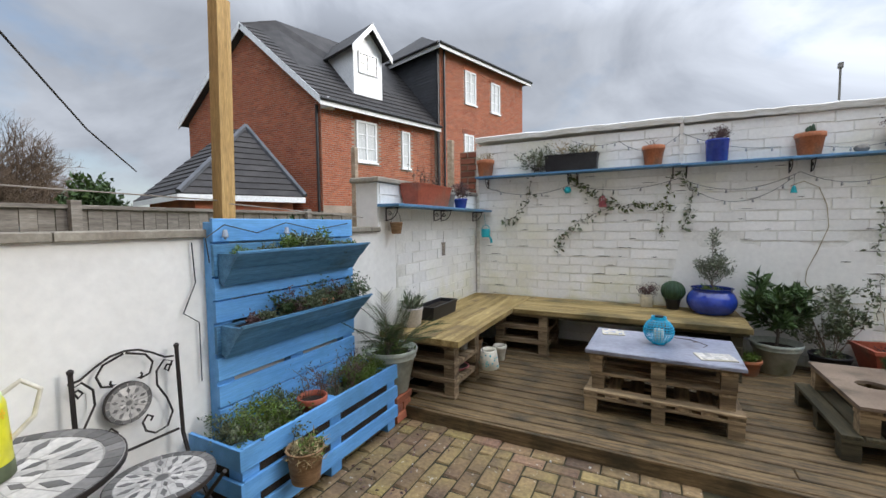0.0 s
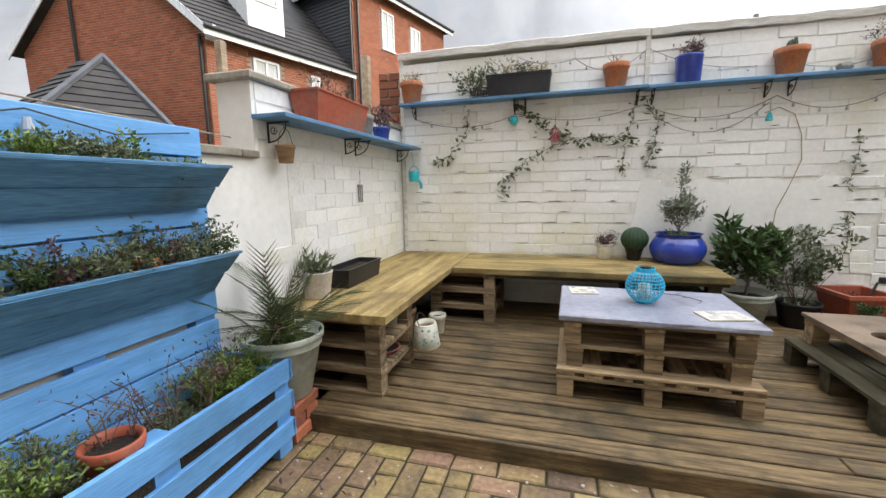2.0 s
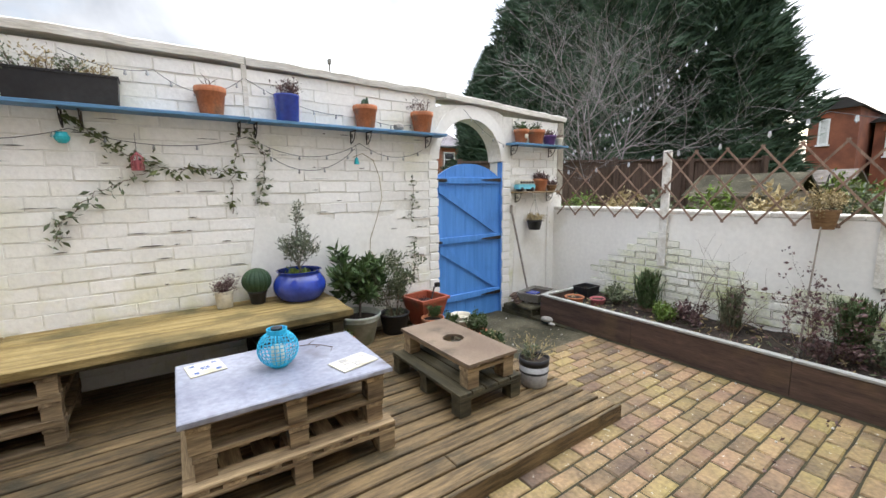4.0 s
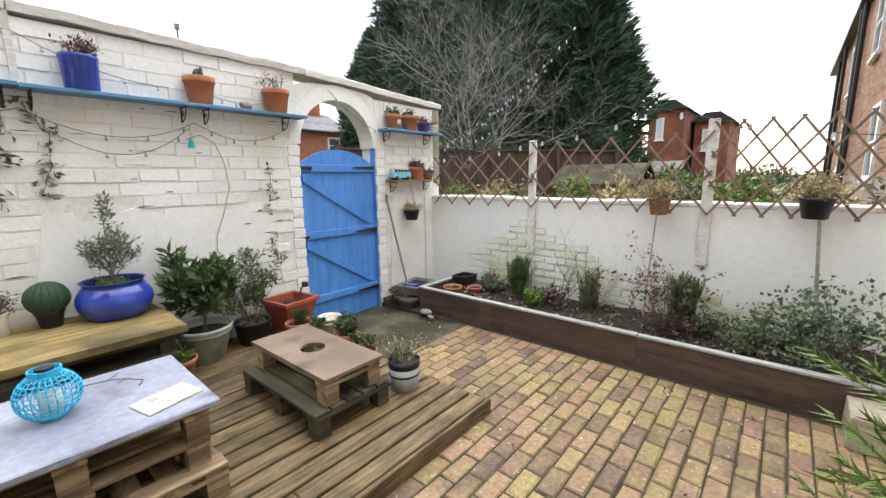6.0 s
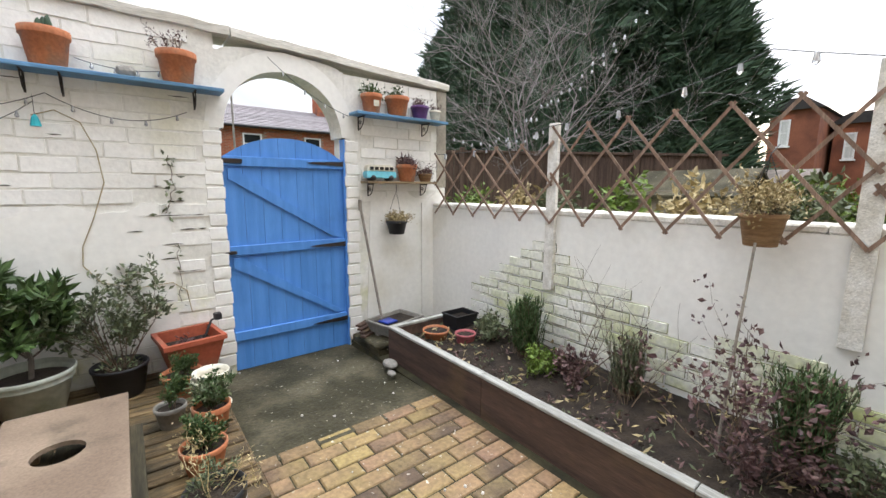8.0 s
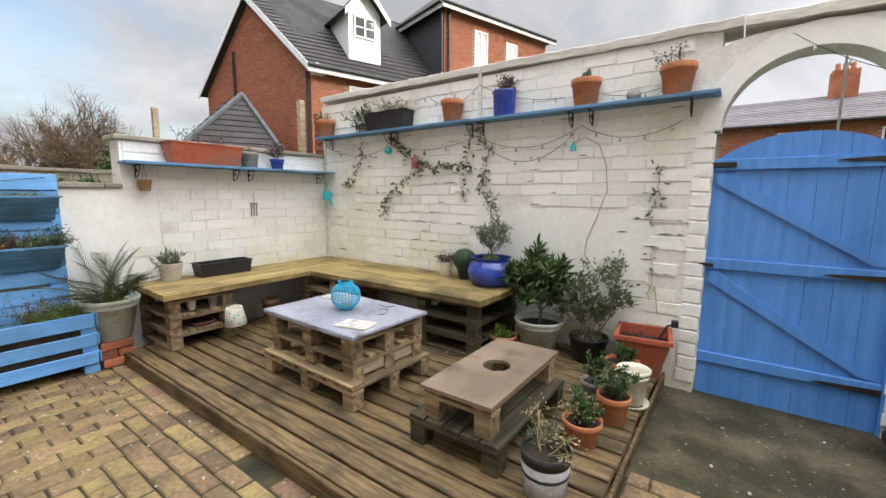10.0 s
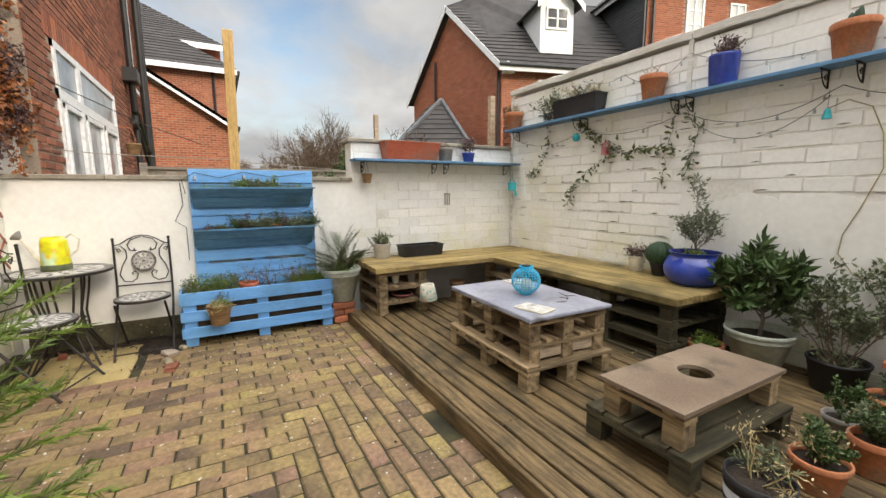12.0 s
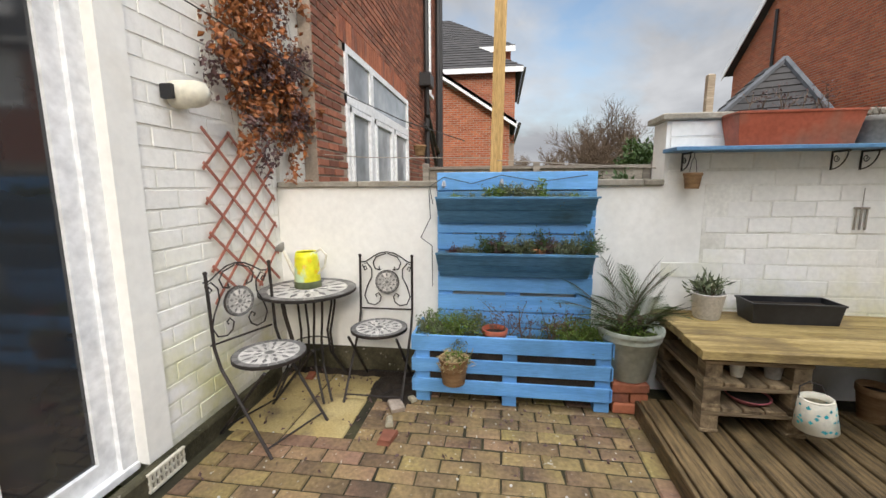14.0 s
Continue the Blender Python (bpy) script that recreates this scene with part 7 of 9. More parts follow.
def mosaic(parent, R, z, name="top", m=None):
    base, dark, pale, rim = B(), B(), B(), B()
    lathe(base, [(R - 0.012, -0.016), (R - 0.004, -0.012), (R - 0.004, 0.0), (R - 0.02, 0.001)], 48, (0, 0, z), True)
    lathe(rim, [(R - 0.003, -0.018), (R, -0.016), (R, 0.001), (R - 0.004, 0.002)], 48, (0, 0, z))
    q = R / 0.30
    nb = 34 if R > 0.25 else 26
    if R < 0.1:
        nb = 16
    ring_tiles(dark, R * 0.82, R * 0.975, nb, z + 0.002)
    ring_tiles(pale, R * 0.40, R * 0.80, 20 if R > 0.1 else 12, z + 0.001)
    diamonds(dark, R * 0.47, R * 0.62, R * 0.77, 14 if R > 0.1 else 10, z + 0.002)
    ring_tiles(pale, R * 0.16, R * 0.38, 12, z + 0.001)
    diamonds(dark, R * 0.22, R * 0.32, R * 0.42, 10, z + 0.002, phase=0.5)
    lathe(dark, [(R * 0.13, 0), (R * 0.12, 0.002)], 10, (0, 0, z), True)
    for bm in (base, dark, pale, rim):
        if m is not None:
            bmesh.ops.transform(bm, matrix=m, verts=bm.verts)
    o = part(name, base, M_GROUT, parent, "mosaic top in grey, brown and cream")
    part("dark_tile", dark, M_LID, o, "dark mosaic pieces")
    part("pale_tile", pale, M_MOSL, o, "cream mosaic pieces")
    part("rim", rim, M_BLACK, o, "black iron rim")


def bistro_chair():
    c = thing("bistro_chair", "black iron folding bistro chair with a round mosaic seat", "chair", (-1.93, 0.725, 0.0), 0, "bistro set chairs")
    c.scale = (1.05, 1.05, 1.035)
    mosaic(c, 0.185, 0.445, "seat")
    X, W = -0.175, 0.185
    for s in (-1, 1):
        bm = B()
        tube(bm, [(X - 0.02, s * W, 0.89), (X, s * W, 0.50), (X + 0.04, s * W, 0.40), (0.20, s * W, 0.0)], 0.0085, 8)
        lathe(bm, [(0.006, 0), (0.011, 0.006), (0.011, 0.016), (0.004, 0.022)], 10, (X - 0.02, s * W, 0.885), True)
        part("post", bm, M_BLACK, c)
        bm = B()
        tube(bm, [(0.15, s * 0.155, 0.425), (-0.22, s * 0.165, 0.0)], 0.0085, 8)
        part("leg", bm, M_BLACK, c)
    for x, w, z in ((0.17, W, 0.045), (-0.185, 0.163, 0.045)):
        bm = B()
        tube(bm, [(x, -w, z), (x, w, z)], 0.006, 6)
        part("crossbar", bm, M_BLACK, c)
    mb = Matrix.Translation((X - 0.008, 0, 0)) @ Matrix.Rotation(radians(-2.5), 4, "Y")
    curves = []
    for s in (-1, 1):
        curves.append([(0, s * W, 0.845), (0, s * 0.15, 0.85), (0, s * 0.10, 0.885), (0, s * 0.05, 0.912), (0, 0, 0.92)])
        curves.append([(0, s * 0.005, 0.93 - 0.02), (0, s * 0.075, 0.885), (0, s * 0.10, 0.845), (0, s * 0.085, 0.80), (0, s * 0.05, 0.79)] + [(0, s * (0.045 - 0.012 * math.sin(k)), 0.805 + 0.012 * math.cos(k)) for k in (2.6, 3.6, 4.6, 5.6)])
        curves.append([(0, s * (0.16 + 0.016 * math.cos(k)), 0.80 + 0.016 * math.sin(k)) for k in (0.5, 1.8, 3.2, 4.6)] + [(0, s * 0.178, 0.825), (0, s * 0.145, 0.84), (0, s * 0.112, 0.80), (0, s * 0.11, 0.74), (0, s * 0.145, 0.67), (0, s * 0.165, 0.60), (0, s * 0.14, 0.545), (0, s * 0.09, 0.535), (0, s * 0.055, 0.56), (0, s * 0.045, 0.60), (0, s * 0.065, 0.625), (0, s * 0.085, 0.61), (0, s * 0.075, 0.595)])
    for cv in curves:
        bm = B()
        tube(bm, cv, 0.0045, 6)
        bmesh.ops.transform(bm, matrix=mb, verts=bm.verts)
        part("scroll", bm, M_BLACK, c)
    for z in (0.51,):
        bm = B()
        tube(bm, [(0, -W, z), (0, W, z)], 0.006, 6)
        bmesh.ops.transform(bm, matrix=mb, verts=bm.verts)
        part("crossbar", bm, M_BLACK, c)
    m = mb @ Matrix.Translation((0.004, 0, 0.705)) @ Matrix.Rotation(radians(90), 4, "Y")
    mosaic(c, 0.085, 0.0, "medallion", m)
    copy_thing(c, pose(-1.39, 0.235, 0.0, 0, 0, 70) @ Matrix.Diagonal((1.05, 1.05, 1.035, 1.0)))


bistro_chair()


def bistro_table():
    t = thing("bistro_table", "round mosaic-topped iron bistro table", "table", (-1.89, 0.24, 0.0))
    t.scale = (1.08, 1.08, 1.045)
    mosaic(t, 0.30, 0.70, "tabletop")
    for k in range(4):
        a = math.pi / 4 + k * math.pi / 2
        c, s = math.cos(a), math.sin(a)
        for off in (-0.025, 0.025):
            bm = B()
            pts = []
            for r, z in ((0.17, 0.685), (0.155, 0.55), (0.12, 0.38), (0.135, 0.22), (0.21, 0.08), (0.25, 0.005)):
                pts.append((c * r - s * off, s * r + c * off, z))
            tube(bm, pts, 0.0075, 7)
            part("leg", bm, M_BLACK, t)
    bm = B()
    tube(bm, [(0.125 * math.cos(k * math.pi / 12), 0.125 * math.sin(k * math.pi / 12), 0.32) for k in range(25)], 0.005, 6)
    part("brace_ring", bm, M_BLACK, t)
    w = thing("watering_can", "yellow enamel watering can painted with daffodils on the bistro table", "watering can", (-1.93, 0.22, 0.735), 262)
    w.scale = (1.25, 1.25, 1.35)
    bm = B()
    lathe(bm, [(0.068, 0), (0.072, 0.006), (0.064, 0.16), (0.056, 0.185), (0.05, 0.18)], 28)
    part("body", bm, M_YELLOW, w, "yellow body painted with flowers", True)
    bm = B()
    lathe(bm, [(0.0735, 0.002), (0.0715, 0.035)], 28)
    part("painted_band", bm, M_LEAFG, w, "pale green painted foot", True)
    bm = B()
    for k in range(13):
        a = k * 0.483
        z = 0.085 + 0.03 * ((k * 7) % 3)
        for q in range(5):
            b = q * 1.2566
            r = 0.0718 - z * 0.04
            p = [(a + 0.18 * math.cos(b + e) * s, z + 0.012 * math.sin(b + e) * s) for e, s in ((0, 0), (-0.4, 0.8), (0, 1.1), (0.4, 0.8))]
            bm.faces.new([bm.verts.new((r * math.cos(u), r * math.sin(u), v)) for u, v in p])
    bmesh.ops.recalc_face_normals(bm, faces=bm.faces)
    part("flower", bm, surf("daffodil_orange", (0.75, 0.42, 0.02), (0.85, 0.55, 0.03), 0.4, 5, 20, 0), w, "orange painted flowers")
    bm = B()
    tube(bm, [(0.06, 0, 0.04), (0.10, 0, 0.09), (0.15, 0, 0.185)], 0.013, 10, 0.008)
    part("spout", bm, M_WHITEPOT, w, "cream spout")
    bm = B()
    lathe(bm, [(0.008, 0), (0.03, 0.03), (0.032, 0.034), (0.002, 0.040)], 18)
    bmesh.ops.transform(bm, matrix=Matrix.Translation((0.148, 0, 0.18)) @ Matrix.Rotation(radians(48), 4, "Y"), verts=bm.verts)
    part("rose", bm, M_STONEPOT, w, "grey sprinkler rose", True)
    bm = B()
    tube(bm, [(-0.05, 0, 0.175), (-0.09, 0, 0.20), (-0.125, 0, 0.17), (-0.11, 0, 0.11), (-0.066, 0, 0.07)], 0.006, 8)
    part("handle", bm, M_WHITEPOT, w, "cream handle")


bistro_table()


def trellis_panel(label, mat, m, w, h, n, th=0.006, wid=0.018, nv=None, parentname="trellis"):
    """Crossed laths in a frame m that carries (u, out, z)."""
    t = thing(parentname, label, "trellis")
    nv = nv or n
    p = w / n
    H = h
    for s in (1, -1):
        for k in range(-int(H / p) - 1, n + int(H / p) + 2):
            # a lath z = s * (u - k p) * slope, clipped to the panel
            sl = H / (nv * p)
            u0 = k * p
            pts = []
            for z in (0, H):
                u = u0 + s * z / sl
                pts.append((u, z))
            (ua, za), (ub, zb) = pts
            lo, hi = -0.005, w + 0.005
            def clip(ua, za, ub, zb):
                out = []
                for (x, z, x2, z2) in ((ua, za, ub, zb), (ub, zb, ua, za)):
                    if x < lo:
                        if x2 <= lo:
                            return None
                        f = (lo - x) / (x2 - x)
                        z, x = z + (z2 - z) * f, lo
                    elif x > hi:
                        if x2 >= hi:
                            return None
                        f = (hi - x) / (x2 - x)
                        z, x = z + (z2 - z) * f, hi
                    out.append((x, z))
                return out
            c = clip(ua, za, ub, zb)
            if not c or math.hypot(c[0][0] - c[1][0], c[0][1] - c[1][1]) < 0.04:
                continue
            a, b = Vector((c[0][0], 0, c[0][1])), Vector((c[1][0], 0, c[1][1]))
            d = (b - a).normalized()
            a, b = a - d * 0.02, b + d * 0.02
            side = Vector((-d.z, 0, d.x)) * wid / 2
            y0 = 0.002 if s > 0 else 0.002 + th + 0.0005
            bm = B()
            lo_ = [bm.verts.new(m @ Vector((q.x, y0, q.z))) for q in (a - side, b - side, b + side, a + side)]
            hi_ = [bm.verts.new(m @ Vector((q.x, y0 + th, q.z))) for q in (a - side, b - side, b + side, a + side)]
            bm.faces.new(lo_)
            bm.faces.new(hi_[::-1])
            for i in range(4):
                bm.faces.new((lo_[i], hi_[i], hi_[(i + 1) % 4], lo_[(i + 1) % 4]))
            bmesh.ops.recalc_face_normals(bm, faces=bm.faces)
            part("lath", bm, mat, t)
    return t


def house_corner():
    m = facing(-1.43, YH + 0.016, -1, 0) @ Matrix.Translation((0, 0, 0.76))
    trellis_panel("faded red expanding wooden trellis on the white house wall", M_TRELRED, m, 0.66, 0.98, 3, 0.006, 0.017, 5)
    l = thing("wall_lamp", "cream domed outdoor lamp on the white house wall", "lamp", (-1.27, YH + 0.012, 1.89))
    l.scale = (1.2, 1.2, 1.2)
    bm = B()
    lathe(bm, [(0.055, 0), (0.058, 0.01), (0.055, 0.10), (0.045, 0.135), (0.02, 0.15), (0.001, 0.152)], 24)
    bmesh.ops.transform(bm, matrix=Matrix.Rotation(radians(-90), 4, "X"), verts=bm.verts)
    part("shade", bm, M_WHITEPOT, l, "", True)
    bm = B()
    box(bm, 0.058, 0.078, 0.0, 0.05, -0.03, 0.03, 0.004)
    part("sensor", bm, M_BLACKPOT, l, "black bracket")
    v = thing("climbing_vine", "wintry climber with rusty and dead leaves on the house wall", "climber", (0, 0, 0))
    rg = random.Random(91)
    bm = B()
    pts, pts2 = [], []
    for k in range(26):
        x0 = -1.50 - 0.85 * rg.random()
        p = Vector((x0, YH + 0.05, rg.uniform(2.35, 3.4)))
        branch(bm, pts if rg.random() < 0.55 else pts2, p, (rg.uniform(-0.5, 0.3), 0.15, -1), rg.uniform(0.4, 0.75), 0.004, rg, 2, 0.35, 3, 0.55, 3, -0.15)
    for k in range(6):
        x0 = -2.22 - 0.25 * rg.random()
        branch(bm, pts, (x0, YH + 0.06, 2.4), (0.05, 0.05, -1), rg.uniform(0.6, 0.9), 0.004, rg, 1, 0.2, 4, 0.4, 3, -0.2)
    for q in bm.verts:
        q.co.y = YH + 0.04 + 0.10 * (1 - math.exp(-max(0.0, q.co.y - YH) / 0.2))
    part("stem", bm, M_STEM, v, "tangled brown stems")
    keep = lambda ps: [(Vector((p.x, YH + 0.05 + 0.12 * (1 - math.exp(-max(0.0, p.y - YH) / 0.2)), p.z)), d) for p, d in ps if p.x < -1.42]
    leaves("foliage", keep(pts), 0.045, M_LEAFR, v, rg, 2, 0.025, 0.7, up=-0.4, label="rusty orange leaves")
    leaves("foliage", keep(pts2), 0.036, M_LEAFP, v, rg, 3, 0.028, 0.6, up=-0.4, label="dark dried leaves")
    # air brick at the foot
    g = thing("air_brick", "cream louvred air brick in the wall's foot", "vent", (-0.92, YH + 0.0605, 0.005))
    bm = B()
    box(bm, -0.11, 0.11, -0.004, 0.012, 0.0, 0.016, 0.002)
    box(bm, -0.11, 0.11, -0.004, 0.012, 0.086, 0.10, 0.002)
    for k in range(9):
        x = -0.105 + k * 0.025
        box(bm, x, x + 0.011, -0.004, 0.010, 0.016, 0.086)
    box(bm, -0.11, 0.11, -0.004, 0.010, 0.047, 0.055)
    part("grille", bm, M_WHITEPOT, g)


house_corner()


# ---- vines, cables and lights on the back wall ----
def creepers():
    v = thing("ivy", "trailing ivy stems with dark and yellow-green leaves on the white wall", "climber", (0, 0, 0))
    rg = random.Random(17)
    Y = YB - 0.03
    lines = [[(-1.46, 2.0), (-1.50, 1.8), (-1.60, 1.62), (-1.71, 1.53), (-1.87, 1.50)],
             [(-0.99, 1.99), (-0.85, 1.86), (-0.65, 1.72), (-0.45, 1.66), (-0.22, 1.67), (0.08, 1.64)],
             [(-0.60, 1.64), (-0.815, 1.55), (-1.0, 1.42), (-1.12, 1.27), (-1.16, 1.15)],
             [(0.02, 1.96), (-0.02, 1.75), (-0.06, 1.5), (-0.07, 1.28)],
             [(0.10, 1.96), (0.20, 1.78), (0.17, 1.55), (0.12, 1.36)],
             [(1.62, 1.60), (1.64, 1.38), (1.56, 1.18)],
             [(1.62, 1.0), (1.64, 0.8), (1.60, 0.55)]]
    dens = [5, 13, 6, 5, 8, 6, 3]
    for k, (ln, dn) in enumerate(zip(lines, dens)):
        pts, at = [], []
        for a, b in zip(ln, ln[1:]):
            for i in range(6):
                f = i / 6
                p = Vector((a[0] + (b[0] - a[0]) * f + rg.gauss(0, 0.008), Y + rg.uniform(-0.01, 0.01), a[1] + (b[1] - a[1]) * f + rg.gauss(0, 0.008)))
                pts.append(p)
                at.append((p, (0, -0.3, -0.3)))
        bm = B()
        tube(bm, pts, 0.0022, 4)
        part("stem", bm, M_STEM, v)
        leaves("foliage", at, 0.062 if k not in (5, 6) else 0.05, (M_LEAFG if k in (4, 5) else M_IVY) if k not in (0, 2, 6) else M_LEAFG, v, rg, dn // 2, 0.022, 0.42, up=-0.2)
    t = thing("cable", "thin brown cable looping down the white wall", "cable", (0, 0, 0))
    bm = B()
    tube(bm, [(x, YB - 0.016, z) for x, z in ((0.98, 1.80), (1.08, 1.84), (1.19, 1.78), (1.25, 1.62), (1.27, 1.42), (1.20, 1.20), (1.13, 1.02), (1.12, 0.90), (1.20, 0.78), (1.38, 0.72), (1.58, 0.73), (1.66, 0.66), (1.68, 0.5))], 0.0032, 6)
    part("cable", bm, M_LEAFY, t)
    t = thing("string_lights", "string of small clear bulbs on dark wire strung along the wall", "string lights", (0, 0, 0))
    wires = [((-2.02, 1.93), (-1.0, 1.92), 0.10), ((-1.0, 1.92), (0.08, 1.93), 0.09), ((0.08, 1.93), (1.05, 1.93), 0.14), ((1.05, 1.93), (1.75, 1.90), 0.10), ((0.1, 1.9), (1.0, 1.88), 0.22),
             ((-0.50, 2.36), (0.08, 2.38), 0.13), ((-1.0, 2.42), (-0.50, 2.36), 0.05), ((0.10, 2.38), (0.9, 2.17), 0.06), ((2.3, 2.36), (2.95, 2.0), 0.05), ((1.2, 2.15), (1.65, 2.15), 0.03)]
    for (x0, z0), (x1, z1), sag in wires:
        pts = []
        for i in range(13):
            f = i / 12
            pts.append(Vector((x0 + (x1 - x0) * f, YB - 0.03, z0 + (z1 - z0) * f - sag * 4 * f * (1 - f))))
        bm = B()
        tube(bm, pts, 0.0022, 4)
        part("wire", bm, M_WIRE, t)
        for i in range(2, 12, 3):
            bm = B()
            p = pts[i]
            lathe(bm, [(0.006, 0), (0.006, -0.014), (0.010, -0.022), (0.008, -0.032), (0.001, -0.036)][::-1], 8, tuple(p))
            part("bulb", bm, M_BULB, t, "small clear bulb")
    # lights over the planter and along the side wall
    t = thing("string_lights", "dark cable of small bulbs draped over the blue planter", "string lights", (0, 0, 0))
    bm = B()
    tube(bm, [(XL + 0.09, 1.08, 1.30), (XL + 0.10, 1.06, 1.42), (XL + 0.10, 1.16, 1.485), (XL + 0.10, 1.35, 1.44), (XL + 0.10, 1.55, 1.495), (XL + 0.10, 1.80, 1.45), (XL + 0.10, 2.10, 1.49)], 0.003, 5)
    tube(bm, [(XL + 0.02, 1.04, 1.40), (XL + 0.02, 1.05, 1.2), (XL + 0.03, 0.98, 1.06), (XL + 0.02, 1.06, 1.0), (XL + 0.02, 1.06, 0.7)], 0.003, 5)
    part("wire", bm, M_WIRE, t)
    for y, z in ((1.16, 1.46), (1.55, 1.47), (1.8, 1.43)):
        bm = B()
        lathe(bm, [(0.002, -0.05), (0.017, -0.035), (0.012, -0.012), (0.010, 0)], 10, (XL + 0.105, y, z))
        part("bulb", bm, M_BULB, t, "clear glass bulb")
    # washing line and wires in the open
    bm = B()
    a, b = Vector((-2.59, 1.47, 1.64)), Vector((-2.75, -0.6, 1.75))
    tube(bm, [a, (a + b) / 2 - Vector((0, 0, 0.03)), b], 0.004, 5)
    tube(bm, [Vector((-2.55, 1.50, 1.62)), Vector((-2.35, 2.60, 1.54))], 0.004, 5)
    tagged(finish("washing_line", bm, M_FENCE), "pale washing line tied to the timber post", "washing line")
    bm = B()
    tube(bm, [(-1.2, -0.115, 2.40), (-1.98, 0.34, 2.11), (-2.5, 0.78, 1.93), (-3.0, 1.22, 1.82)], 0.004, 5)
    tagged(finish("overhead_wire", bm, M_WIRE), "dark overhead wire sagging from the house", "wire")


creepers()


# ---- by the gate: step, tray, shovel ----
def gate_corner():
    bm = B()
    for k, a in enumerate(((2.93, 3.84, 4.24, 4.72, -0.02, 0.055), (2.90, 3.20, 4.225, 4.55, 0.056, 0.10))):
        box(bm, *a, 0.012)
    structure("stone_step", bm, M_CONC, "low worn stone ledge beside the gate", "step")
    t = thing("litter_tray", "grey plastic tray with a blue scoop propped by the wall", "tray", (3.20, 4.42, 0.125), 12)
    bm = B()
    trough_box(t, 0.42, 0.30, 0.11, M_STONEPOT, "tray", 0.78, 0.015)
    bm = B()
    box(bm, -0.14, -0.02, -0.06, 0.06, 0.085, 0.105, 0.006)
    part("scoop", bm, M_BLUEPOT, t, "blue plastic scoop")
    s = thing("shovel", "long-handled shovel leaning on the white wall", "shovel", (0, 0, 0))
    bm = B()
    tube(bm, [(3.10, 4.45, 0.16), (3.02, 4.70, 1.26)], 0.012, 8)
    lathe(bm, [(0.016, 0), (0.016, 0.10)], 10, (3.022, 4.695, 1.19), True)
    part("handle", bm, M_FENCE, s, "worn grey wooden handle")
    bm = B()
    box(bm, 3.02, 3.2, 4.40, 4.46, 0.10, 0.115, 0.004)
    part("blade", bm, M_STONEPOT, s, "dull steel blade")
    t = thing("timber_offcuts", "dark old timber offcuts stacked by the wall", "timber", (2.98, 4.56, 0.10), 30)
    for k in range(4):
        bm = B()
        box(bm, -0.13 + 0.02 * k, 0.12, -0.08 + 0.03 * k, -0.03 + 0.03 * k, 0.022 * k, 0.022 * k + 0.02, 0.003)
        part("offcut", bm, M_SLEEPER, t)
    for x, y, r, h, w in ((2.89, 3.98, 0.055, 0.6, 1), (2.83, 3.86, 0.03, 0.6, 1)):
        bm = B()
        bmesh.ops.create_icosphere(bm, subdivisions=2, radius=r)
        for v in bm.verts:
            v.co.z = v.co.z * h + r * h
            v.co.y *= 1.4
        o = tagged(finish("cobble", bm, M_STONEPOT), "smooth grey cobble lying against the raised bed", "stone")
        o.location = (x, y, 0.002)
    bm = brick_shape(random.Random(4), 0.30, 0.20, 0.20, 0.012, 0.006)
    o = tagged(finish("stone_block", bm, M_STONE), "pale lichened stone block on the paving", "stone block")
    o.location = (2.83, 0.60, 0.10)
    bm = B()
    box(bm, 3.705, 3.725, 4.705, 4.722, 0.1, 1.25, 0.003)
    tagged(finish("pipe_cover", bm, M_RENDER), "white pipe running down the corner", "pipe")


gate_corner()


